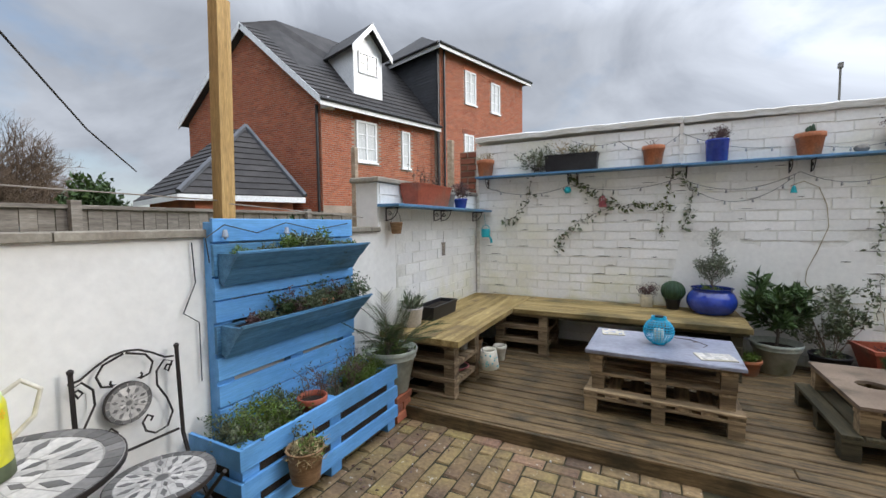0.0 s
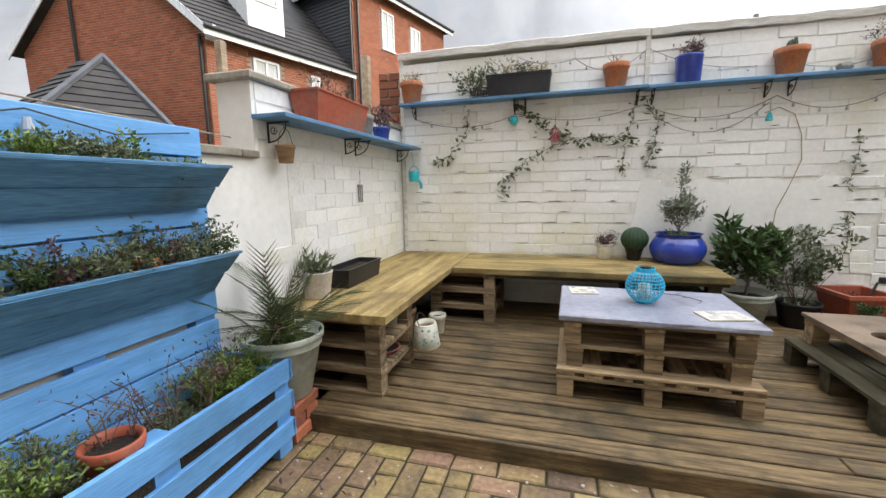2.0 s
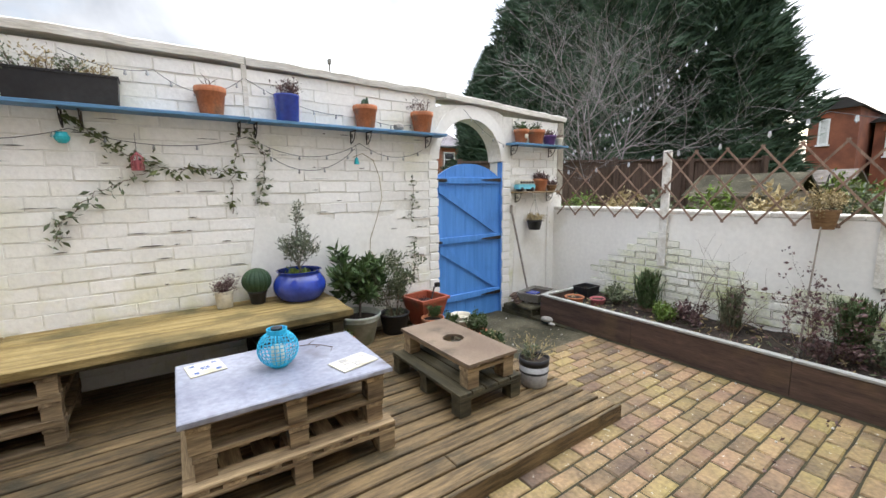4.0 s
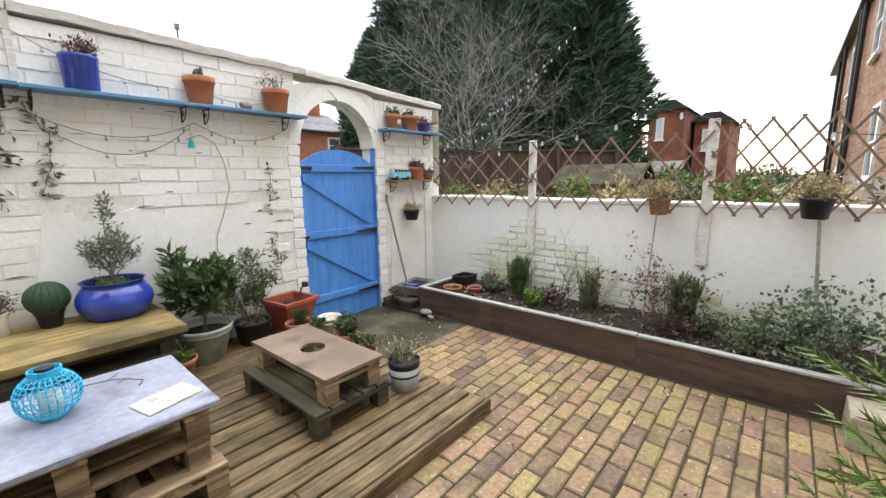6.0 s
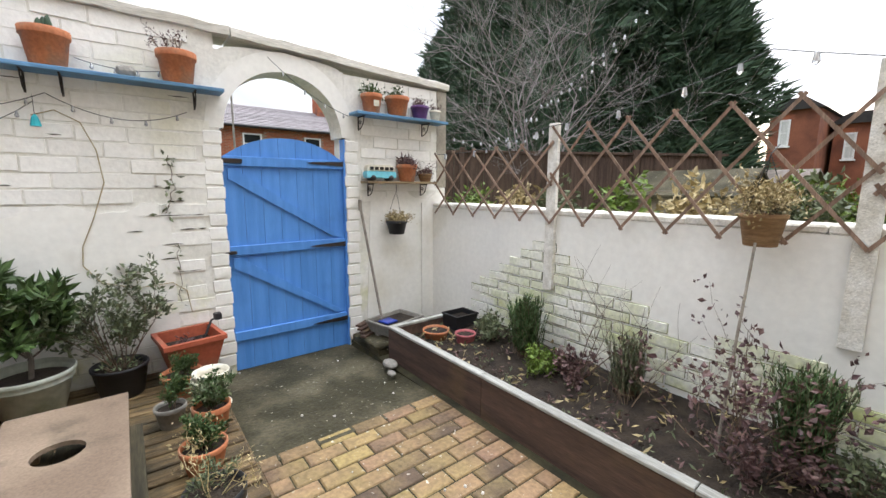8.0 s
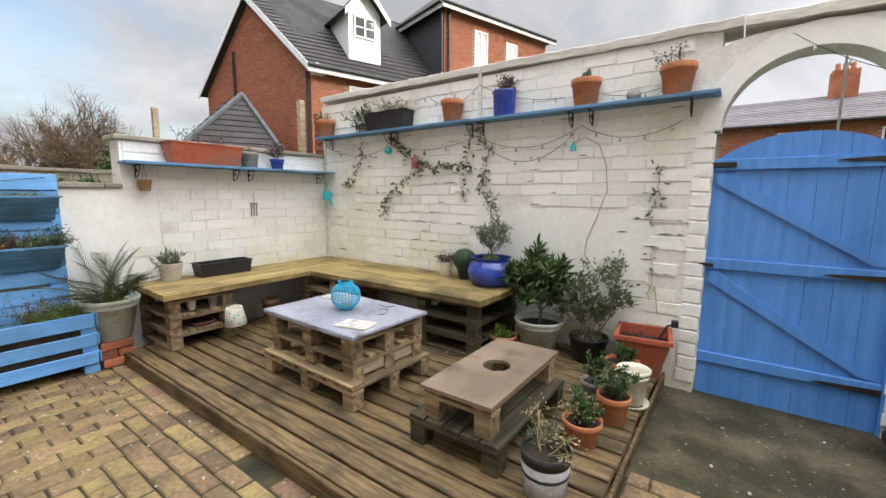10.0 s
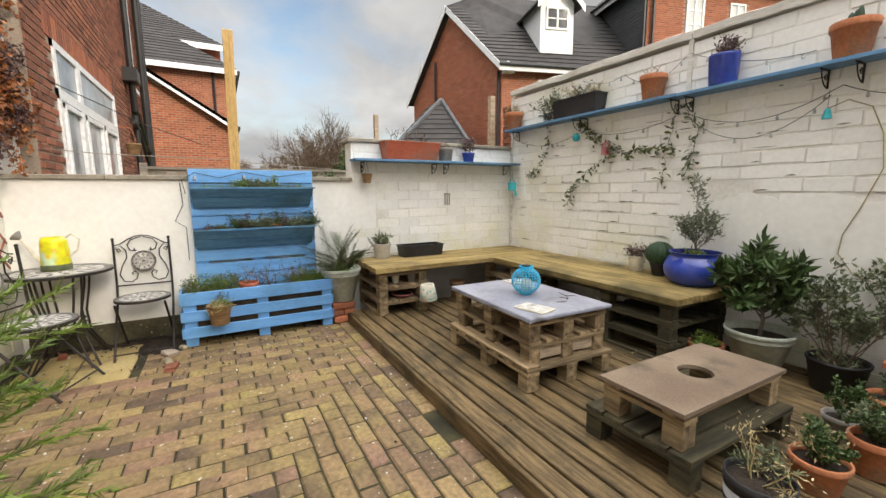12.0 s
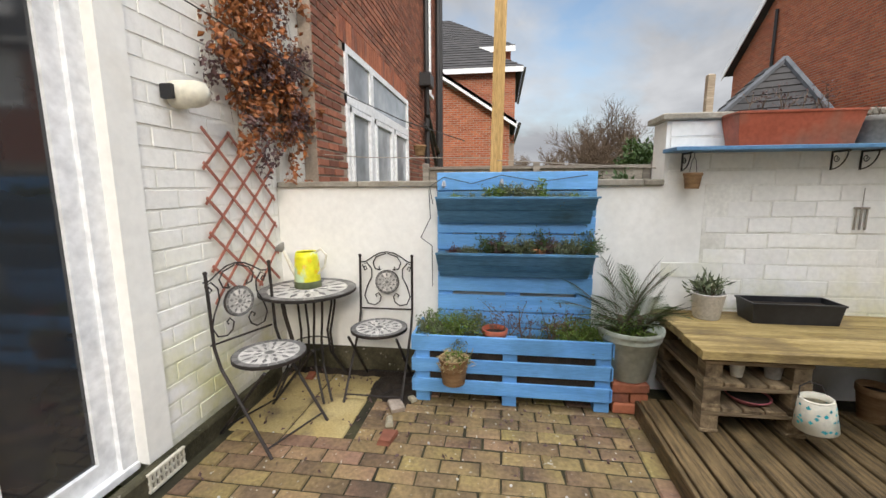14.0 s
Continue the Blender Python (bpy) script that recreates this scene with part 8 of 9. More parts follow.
# ---- the raised bed's plants, trellis and baskets ----
def bed_plants():
    R = random.Random
    for k, (x, y, h, n) in enumerate(((3.60, 3.24, 0.42, 260), (3.62, 2.47, 0.36, 110), (3.58, 1.66, 0.46, 280))):
        t = thing("rosemary", "small upright green rosemary bush in the raised bed", "shrub", (x, y, 0.19), 0, "rosemary bushes in the raised bed")
        rg = R(100 + k)
        verts, faces = [], []
        bm = B()
        for i in range(n):
            a = rg.uniform(0, 6.28)
            p = Vector((rg.gauss(0, 0.035), rg.gauss(0, 0.035), 0))
            d = Vector((0.32 * math.cos(a) * rg.random(), 0.32 * math.sin(a) * rg.random(), 1)).normalized()
            L_ = h * rg.uniform(0.5, 1.05)
            q = p + d * L_
            tube(bm, [p, q], 0.002, 3, 0.001)
            for j in range(26):
                f = 0.15 + 0.85 * j / 26
                c = p.lerp(q, f)
                b = rg.uniform(0, 6.28)
                e = (d * 0.9 + Vector((math.cos(b), math.sin(b), 0)) * 0.6).normalized() * 0.038
                w = Vector((-math.sin(b), math.cos(b), 0)) * 0.0046
                s = len(verts)
                verts += [tuple(c - w), tuple(c + w), tuple(c + e)]
                faces.append((s, s + 1, s + 2))
        part("stem", bm, M_STEM, t, "thin stems")
        mesh_from("foliage", verts, faces, M_ROSEMARY if k != 1 else M_LEAFG, t, "needle-like green leaves")
    t = thing("leafless_shrub", "young shrub of long arching leafless twigs in the raised bed", "plant", (3.55, 2.75, 0.18))
    shrub(t, 0, 0.85, R(118), 5, 2, stem_r=0.004, kids=2, lean=1.8, bend=0.22, up=0.05, spreadk=0.7)
    t = thing("rose_bush", "sprawling rose bush with blue-green leaves at the bed's end", "shrub", (3.42, 0.78, 0.18))
    shrub(t, 0, 0.58, R(111), 7, 2, 0.036, M_ROSE, 1, 0.75, 0.005, 3, 1.5, 0.025, 0.26, label="blue-green rose leaves", split=0.55)
    shrub(t, 0, 0.40, R(112), 7, 1, 0.045, M_ROSE, 2, 0.8, 0.004, 3, 1.8, 0.03, 0.3, at=(0.05, 0.1))
    for k, (x, y, h, m, n) in enumerate(((3.42, 1.90, 0.74, M_LEAFP, 10), (3.50, 2.40, 0.72, None, 5), (3.55, 2.75, 0.22, M_LEAFP, 8), (3.45, 3.0, 0.16, M_LEAFB, 12), (3.5, 1.45, 0.22, M_LEAFG, 6), (3.35, 1.2, 0.25, M_LEAFG, 12), (3.6, 3.6, 0.2, M_LEAFG, 10), (3.7, 2.0, 0.35, None, 3), (3.4, 1.75, 0.22, M_LEAFP, 6), (3.6, 1.1, 0.3, M_LEAFG, 8))):
        t = thing("dead_plant", "dry brown and green stems standing in the bed", "plant", (x, y, 0.17), 0, "dry plants in the raised bed")
        shrub(t, 0, h, R(120 + k), n, 1, 0.035, m, 2, 0.6, 0.003, 3, 1.4, 0.02, 0.3, stem_mat=M_LEAFY if k == 7 else None)
    for k, (x, y, x2, y2, z2) in enumerate(((3.40, 1.93, 3.62, 1.93, 1.16), (3.56, 0.80, 3.66, 0.92, 1.50))):
        bm = B()
        tube(bm, [(x, y, 0.12), ((x + x2) / 2, (y + y2) / 2, 0.7), (x2, y2, z2)], 0.014 if k else 0.008, 7, 0.010 if k else 0.006)
        tagged(finish("garden_stake", bm, M_FENCE), "weathered garden stake standing in the raised bed", "stake")
    for x, y, r, m, lab in ((3.30, 3.93, 0.11, M_TERRA, "shallow orange plastic saucer pot on the soil"), (3.44, 3.72, 0.085, M_PINK, "faded pink-red pot half sunk in soil")):
        pot(lab, (x, y, 0.155), r, 0.09, m, taper=0.8)
    t = thing("compost_bin", "small black plastic container at the bed's corner", "container", (3.62, 4.0, 0.15))
    trough_box(t, 0.24, 0.20, 0.16, M_BLACKPOT, "container", 0.9)
    rl = R(171)
    for m, n, sz in ((M_LEAFP, 260, 0.045), (M_LEAFY, 130, 0.06), (M_LEAFG, 160, 0.04)):
        o = leaves("bed_litter", [(Vector((rl.uniform(3.05, 3.82), rl.uniform(0.0, 4.0), 0.19 + rl.uniform(-0.005, 0.03))), (0, 0, 0)) for _ in range(n)], sz, m, None, rl, 3, 0.02, 0.3, up=-0.1)
        tagged(o, "dead leaves and small weeds scattered over the bed's soil", "leaf litter", "", "stuff")
    # wall posts
    for y, z0, z1 in ((3.235, 0.64, 1.86), (1.60, 0.70, 1.93)):
        bm = B()
        box(bm, XR - 0.036, XR - 0.006, y - 0.04, y + 0.04, z0, z1, 0.004)
        tagged(finish("trellis_post", bm, M_COPEWHITE), "flaking white-painted timber upright on the wall", "post")
    m = facing(XR - 0.040, 4.62, 0, -1) @ Matrix.Translation((0, 0, 1.16))
    for u0, w, h, n, z0 in ((0.0, 1.38, 0.56, 5, 0.0), (1.40, 1.62, 0.66, 6, 0.0), (3.04, 1.6, 0.73, 9, 0.0)):
        trellis_panel("brown expanding wooden trellis along the wall top", M_TRELLIS, m @ Matrix.Translation((u0, 0, z0)), w, h, n, 0.006, 0.017, 3 if h > 0.7 else 2, "wall_trellis")
    for k, (y, z, r) in enumerate(((1.93, 1.14, 0.095), (0.92, 1.16, 0.105))):
        t = thing("hanging_basket", "brown hanging basket of dead stems on the trellis", "basket", (XR - 0.17, y, z), 0, "hanging baskets on the trellis")
        rim_pot(t, r, 0.15, M_BLACKPOT if k else M_WICKER, taper=0.7, rim=0.15)
        shrub(t, 0.11, 0.17, R(140 + k), 16, 2, 0.022, M_LEAFY, 1, 0.5, 0.002, 3, 1.4)
        bm = B()
        for a in (0.5, 2.6, 4.7):
            tube(bm, [(r * math.cos(a), r * math.sin(a), 0.14), (0, 0, 0.42)], 0.002, 4)
        tube(bm, [(0, 0, 0.42), (0.12, 0, 0.47)], 0.003, 4)
        part("hanger", bm, M_WIRE, t)
    g = thing("hanging_basket", "small brown wicker pot hung on the neighbour's brick wall", "basket", (-6.1, 0.20, 1.93))
    rim_pot(g, 0.11, 0.17, M_WICKER, taper=0.7, rim=0.15)
    bm = B()
    for a in (0.5, 2.6, 4.7):
        tube(bm, [(0.10 * math.cos(a), 0.10 * math.sin(a), 0.16), (0, 0, 0.40)], 0.003, 4)
    tube(bm, [(0, 0, 0.40), (0, -0.175, 0.44)], 0.006, 5)
    part("hanger", bm, M_REDBRICK, g, "dark red hook and cords")
    t = thing("string_lights", "string of clear bulbs above the trellis", "string lights", (0, 0, 0))
    for (y0, z0), (y1, z1) in (((4.6, 1.72), (3.24, 1.84)), ((3.24, 1.84), (2.0, 2.05)), ((2.0, 2.05), (0.4, 1.7))):
        pts = [Vector((XR - 0.05, y0 + (y1 - y0) * i / 10, z0 + (z1 - z0) * i / 10 - 0.05 * 4 * (i / 10) * (1 - i / 10))) for i in range(11)]
        bm = B()
        tube(bm, pts, 0.0025, 4)
        part("wire", bm, M_WIRE, t)
        for i in (1, 4, 7, 9):
            bm = B()
            lathe(bm, [(0.002, -0.055), (0.016, -0.04), (0.012, -0.015), (0.010, 0)], 8, tuple(pts[i]))
            part("bulb", bm, M_BULB, t, "clear bulb")


bed_plants()


# ---- the bush by the door ----
def feathery_bush():
    t = thing("feathery_shrub", "feathery green conifer-like shrub in a dark pot by the house", "shrub", (0.95, 0.68, 0.0))
    rim_pot(t, 0.20, 0.30, M_BLACKPOT)
    rg = random.Random(201)
    bm = B()
    verts, faces = [], []
    for k in range(130):
        a, el = rg.uniform(0, 6.28), rg.uniform(-0.3, 1.1)
        L_ = rg.uniform(0.24, 0.40)
        p = Vector((0, 0, rg.uniform(0.40, 0.98)))
        d = Vector((math.cos(a) * math.cos(el), math.sin(a) * math.cos(el), math.sin(el)))
        pts = [p]
        for i in range(6):
            d = (d + Vector((rg.gauss(0, 0.07), rg.gauss(0, 0.07), rg.gauss(0, 0.07)))).normalized()
            pts.append(pts[-1] + d * L_ / 6)
        tube(bm, pts, 0.003, 3, 0.001)
        for i in range(1, 7):
            for q in range(12):
                c = pts[i - 1].lerp(pts[i], q / 12)
                b = rg.uniform(0, 6.28)
                s = d.orthogonal().normalized()
                s = Matrix.Rotation(b, 3, d) @ s
                e = (d * 0.9 + s * 0.8).normalized() * rg.uniform(0.03, 0.05)
                w = d.cross(s) * 0.004
                n = len(verts)
                verts += [tuple(c - w), tuple(c + w), tuple(c + e)]
                faces.append((n, n + 1, n + 2))
    part("stem", bm, M_STEM, t, "thin brown stems")
    mesh_from("foliage", verts, faces, M_LEAFB, t, "feathery yellow-green needles")


feathery_bush()


# ---- beyond the walls ----
def conifer(x, y, h, r, seed, n=6500):
    t = thing("conifer", "tall dense dark green conifer beyond the garden wall", "tree", (x, y, -0.05), 0, "conifers beyond the wall")
    rg = random.Random(seed)
    bm = B()
    tube(bm, [(0, 0, 0), (0.05, 0, h * 0.5), (0, 0, h * 0.95)], 0.22, 8, 0.03)
    part("trunk", bm, M_BARK, t, "brown trunk")
    bm = B()
    prof = [(r * (1 - (k / 9) ** 1.7) * 0.62 + 0.02, h * (0.08 + 0.86 * k / 9)) for k in range(10)]
    lathe(bm, prof, 14)
    for v in bm.verts:
        v.co += Vector(noise.noise_vector(v.co * 0.9)) * 0.35
    part("inner_foliage", bm, M_CONIFER, t, "dark inner foliage")
    verts, faces = [], []
    for _ in range(n):
        f = rg.random() ** 0.8
        z = h * (0.05 + 0.95 * f)
        a = rg.uniform(0, 6.28)
        lump = 0.84 + 0.45 * noise.noise(Vector((math.cos(a) * 1.8, math.sin(a) * 1.8, z * 0.8 + seed)))
        rad = r * (1 - f ** 1.7) * lump * rg.uniform(0.60, 1.20) + 0.05
        p = Vector((rad * math.cos(a), rad * math.sin(a), z))
        d = Vector((math.cos(a), math.sin(a), rg.uniform(-0.1, 0.9))).normalized()
        side = Vector((-math.sin(a), math.cos(a), 0))
        for q in range(7):
            e = (d + side * rg.uniform(-0.9, 0.9) + Vector((0, 0, rg.uniform(-0.3, 0.4)))).normalized() * rg.uniform(0.20, 0.50)
            w = d.cross(e).normalized() * rg.uniform(0.02, 0.045)
            c = p + Vector((rg.gauss(0, 0.06), rg.gauss(0, 0.06), rg.gauss(0, 0.06)))
            s = len(verts)
            verts += [tuple(c - w), tuple(c + w), tuple(c + e)]
            faces.append((s, s + 1, s + 2))
    mesh_from("foliage", verts, faces, M_CONIFER, t, "dark green feathery sprays")


def bare_tree(x, y, h, seed, mat, label, depth=4, kids=4, r=0.14, group="", spread=0.8, z=-0.05, stems=1):
    t = thing("bare_tree", label, "tree", (x, y, z), 0, group)
    rg = random.Random(seed)
    for s in range(stems):
        a = rg.uniform(0, 6.28)
        d = Vector((0.25 * math.cos(a) * (stems > 1), 0.25 * math.sin(a) * (stems > 1), 1)).normalized()
        line = [Vector((0.1 * s, 0, 0))]
        for _ in range(5):
            d = (d + Vector((rg.gauss(0, 0.07), rg.gauss(0, 0.07), 0.12))).normalized()
            line.append(line[-1] + d * h * 0.11)
        bm = B()
        tube(bm, line, r, 7, r * 0.45)
        part("trunk", bm, mat, t, "bare upright trunk")
        for k in range(kids + 3):
            i = 1.3 + 3.7 * k / (kids + 2)
            j = min(int(i), 4)
            q = line[j].lerp(line[j + 1], i - j)
            side = Matrix.Rotation(2.4 * k + rg.uniform(-0.4, 0.4), 3, d) @ d.orthogonal().normalized()
            bm = B()
            branch(bm, [], q, d * 0.7 + side * spread, h * 0.34 * rg.uniform(0.75, 1.2), r * 0.5, rg, depth - 1, 0.16, kids, 0.62, 5, 0.18, 0.5, spread)
            part("limb", bm, mat, t, "bare limb with fine twigs")


for k, (x, y, h, r) in enumerate(((13.4, 16.6, 8.2, 2.6), (12.8, 13.2, 11.0, 3.3), (12.2, 9.4, 13.0, 3.6), (13.6, 6.9, 10.2, 2.8))):
    conifer(x, y, h, r, 300 + k)
bare_tree(8.4, 7.0, 6.6, 41, M_BARK2, "leafless silvery tree with arching twigs before the conifers", 4, 4, 0.028, "", 1.0, stems=4)
for k, (x, y, h) in enumerate(((-34, 9.3, 7.3), (-33, 5.6, 4.8), (-38, 12.6, 5.6), (-42, 3.0, 5.2), (-44, 16.0, 6.2), (-36, 7.2, 5.0))):
    bare_tree(x, y, h * 0.9, 60 + k, M_STEM, "leafless winter tree far behind the houses", 4, 6, 0.12, "far bare trees", 0.62, stems=4 if k == 0 else 1)


def hedge_clump(name, label, x, y, z, rx, ry, rz, n, mat, seed, size=0.16, kind=""):
    t = thing(name, label, "bush", (x, y, z), 0, "", kind)
    rg = random.Random(seed)
    pts = []
    for _ in range(n):
        v = Vector((rg.gauss(0, 1), rg.gauss(0, 1), rg.gauss(0, 1))).normalized()
        lump = 0.8 + 0.35 * noise.noise(v * 2.2 + Vector((seed, 0, 0)))
        v = v * lump * rg.uniform(0.75, 1.05)
        pts.append((Vector((v.x * rx, v.y * ry, abs(v.z) * rz)), v))
    bm = B()
    for k in range(7):
        tube(bm, [(0, 0, 0), (rx * 0.4 * math.cos(k), ry * 0.4 * math.sin(k), rz * 0.6)], 0.03, 4, 0.01)
    part("stem", bm, M_STEM, t, "woody stems")
    leaves("foliage", pts, size, mat, t, rg, 3, size * 0.4, 0.5)


t = thing("string_lights", "string of small clear bulbs hung through the bare tree", "string lights", (0, 0, 0))
rg = random.Random(57)
for (x0, y0, z0), (x1, y1, z1) in (((6.4, 6.6, 2.2), (7.6, 5.0, 3.6)), ((6.6, 5.8, 2.6), (8.0, 4.6, 4.4)), ((5.8, 7.0, 2.3), (7.4, 6.0, 2.5))):
    line = [Vector((x0, y0, z0)).lerp(Vector((x1, y1, z1)), k / 12) - Vector((0, 0, 0.5 * (k / 12) * (1 - k / 12))) for k in range(13)]
    bm = B()
    tube(bm, line, 0.003, 4)
    part("wire", bm, M_WIRE, t)
    for k in range(13):
        bm = B()
        lathe(bm, [(0.004, -0.06), (0.022, -0.045), (0.020, -0.025), (0.008, 0.0)], 8, tuple(line[k] + Vector((0, 0, rg.uniform(-0.15, 0)))), True)
        part("bulb", bm, M_BULB, t, "clear bulb", True)
hedge_clump("evergreen_bush", "dark evergreen bush beyond the fence", -20, 8.0, 0, 1.6, 1.9, 3.5, 2600, M_LEAF, 5, 0.3)
hedge_clump("ivy_bush", "dark ivy growing over the low wall", -3.1, 2.65, 0.9, 0.35, 0.55, 0.68, 700, M_LEAF, 6, 0.08)
for k in range(9):
    hedge_clump("border_plants", "straggly yellow-green plants just beyond the garden wall", 4.38 + 0.12 * (k % 2), 0.3 + 0.55 * k, 0.75, 0.30, 0.42, 0.80, 420, (M_LEAFG, M_LEAFY, M_LEAFB)[k % 3], 20 + k, 0.07)


hedge_clump("garden_hedge", "clipped bright green hedge across the next garden", 10.6, 3.3, 0.0, 0.6, 3.2, 1.72, 3200, M_LEAFB, 41, 0.11)
hedge_clump("winter_trees", "brown leafless thicket far beyond the gardens", 36, 3.0, 0, 1.5, 5.0, 2.2, 1100, M_LEAFG, 42, 0.28)


def far_things():
    # brown fence behind the right wall and a fence on the left
    for a, b, z, mat, lab in (((5.2, 8.6), (11.5, 4.6), 2.18, M_FENCEBROWN, "tall brown boarded garden fence"), ((-6.2, 0.3), (-6.2, 9.5), 1.80, M_FENCE, "weathered grey panel fence behind the low wall")):
        f = thing("garden_fence", lab, "fence", (0, 0, 0))
        A, Bv = Vector((*a, 0)), Vector((*b, 0))
        d = (Bv - A).normalized()
        n = int((Bv - A).length / 0.15)
        o = Vector((d.y, -d.x, 0))
        m = Matrix(((d.x, o.x, 0, A.x), (d.y, o.y, 0, A.y), (0, 0, 1, 0), (0, 0, 0, 1)))
        for k in range(n):
            bm = B()
            box(bm, k * 0.15, k * 0.15 + 0.143, -0.01 + 0.008 * (k % 2), 0.012 + 0.008 * (k % 2), 0, z - 0.1, 0, m)
            part("fence_board", bm, mat, f)
        for k in range(int((Bv - A).length / 1.8) + 1):
            bm = B()
            box(bm, k * 1.8 - 0.05, k * 1.8 + 0.05, 0.03, 0.13, 0, z, 0.004, m)
            part("fence_post", bm, mat, f)
        bm = B()
        box(bm, 0, (Bv - A).length, -0.03, 0.06, z - 0.098, z - 0.05, 0.003, m)
        part("fence_rail", bm, mat, f)
    # old brick stub and posts behind the north-west corner
    bm = B()
    box(bm, -2.44, -2.178, YB + 0.05, YB + 0.26, 0, 2.42)
    w = structure("wall_stub", bm, M_MORTAR, "bare old brown brick end of the tall wall", "wall")
    brick_face("brick", -2.44, -2.18, 1.6, 2.42, 0.22, 0.082, facing(0, YB + 0.05, 1, 0), M_OLDBRICK_S, w, "rough old brown bricks", 0.02, 0.012, None, 71, 0.008, 0.005)
    bm = B()
    box(bm, -2.54, -2.47, 4.60, 4.67, 0, 2.56, 0.005)
    tagged(finish("fence_post", bm, M_PALE), "weathered timber post behind the wall corner", "post")
    bm = B()
    box(bm, -2.88, -2.83, 3.10, 3.15, 0, 2.26, 0.005)
    tagged(finish("fence_post", bm, M_PALE), "short weathered timber post behind the wall", "post")
    bm = B()
    tube(bm, [(3.5, 12, 0), (3.5, 12, 4.9)], 0.022, 8)
    box(bm, 3.46, 3.54, 11.96, 12.04, 4.82, 4.95, 0.01)
    tagged(finish("flue_pole", bm, M_STONEPOT), "slim grey pole with a cap beyond the wall", "pole")
    # terrace seen through the arch
    up = Vector((0, 0, 1))
    h = thing("terrace_houses", "row of brick terraced houses with slate roofs", "house", (0, 0, 0))
    bm = B()
    box(bm, -1.0, 17.5, 24.0, 31.0, -0.3, 4.4)
    part("wall", bm, M_MORTAR, h, "brick terrace wall")
    m = facing(0, 24.0, 1, 0)
    brick_face("brick", -1.0, 17.5, 0.4, 4.38, 0.225, 0.075, m, M_REDBRICK_S, h, "red bricks", 0.010, 0.010, lambda u, z, w: (u % 3.1) < 1.15 and 2.9 < z < 4.2, 81, 0.001, 0.001)
    tiled("roof_tile", (-1.3, 23.75, 4.35), (17.8, 23.75, 4.35), (17.8, 27.2, 5.95), (-1.3, 27.2, 5.95), h, 0.25, M_SLATE, "grey slate courses")
    for k in range(6):
        house_window(h, m, 3.1 * k + 0.1, 3.1 * k + 1.0, 3.05, 4.05, 1, 2, False)
    bm = B()
    tube(bm, [(-1.2, 23.7, 4.36), (17.7, 23.7, 4.36)], 0.07, 6)
    part("gutter", bm, M_GUTTER, h, "black gutter")
    for x in (5.0, 11.2, 16.0):
        bm = B()
        box(bm, x, x + 0.9, 26.6, 27.4, 5.2, 6.9)
        c = part("chimney", bm, M_REDBRICK, h, "brick chimney stack")
        for q in (0.2, 0.45, 0.7):
            bm = B()
            lathe(bm, [(0.10, 0), (0.09, 0.35)], 10, (x + q, 27.0, 6.9), True)
            part("chimney_pot", bm, M_TERRA, c, "clay chimney pot")
    # brick houses far beyond the trellis
    h = thing("far_house", "red-brown brick house with a hipped roof far away", "house", (0, 0, 0))
    for x, y0, y1, z in ((26.0, 5.8, 7.6, 5.0), (28.0, 3.9, 5.6, 4.4)):
        bm = B()
        box(bm, x, x + 6, y0, y1, 0, z)
        part("wall", bm, M_OLDBRICK_S, h, "red-brown brick wall")
        mm = Matrix(((0, -1, 0, x), (-1, 0, 0, y1), (0, 0, 1, 0), (0, 0, 0, 1)))
        house_window(h, mm, 0.4, 0.8, z - 1.6, z - 0.4, 1, 2, True)
        bm = B()
        prism(bm, [(y0 - 0.2, z), (y1 + 0.2, z), (y1 - 0.5, z + 0.5), (y0 + 0.5, z + 0.5)], x - 0.2, x + 6, "x")
        part("roof", bm, M_TILE, h, "dark roof")
    h = thing("side_house", "long weathered brick house with black pipes beyond the trellis", "house", (0, 0, 0))
    bm = B()
    box(bm, 5.6, 24, -6, 0.0, -0.3, 5.45)
    part("wall", bm, M_MORTAR, h, "brown brick wall")
    m = facing(24, 0.0, -1, 0)
    brick_face("brick", 0, 18.39, 1.4, 5.43, 0.225, 0.075, m, M_TAN, h, "old tan bricks", 0.010, 0.010, lambda u, z, w: any(a < u < a + 1.0 and z0 < z < z0 + 1.5 for a, z0 in WIN_SIDE), 91, 0.001, 0.001)
    for a, z0 in WIN_SIDE:
        house_window(h, m, a + 0.02, a + 0.98, z0 + 0.05, z0 + 1.35, 1, 2, False)
    bm = B()
    prism(bm, [(5.4, 5.45), (24.2, 5.45), (24.2, 5.6), (5.4, 5.6)], -6, 0.22)
    part("eave", bm, M_GUTTER, h, "dark eave")
    for u, r in ((9.2, 0.06), (9.8, 0.05), (5.2, 0.05), (3.0, 0.05)):
        bm = B()
        tube(bm, [m @ Vector((u, 0.10, 6.2 if r > 0.055 else 5.4)), m @ Vector((u, 0.10, 0))], r, 8)
        part("soil_pipe", bm, M_GUTTER, h, "black pipe")
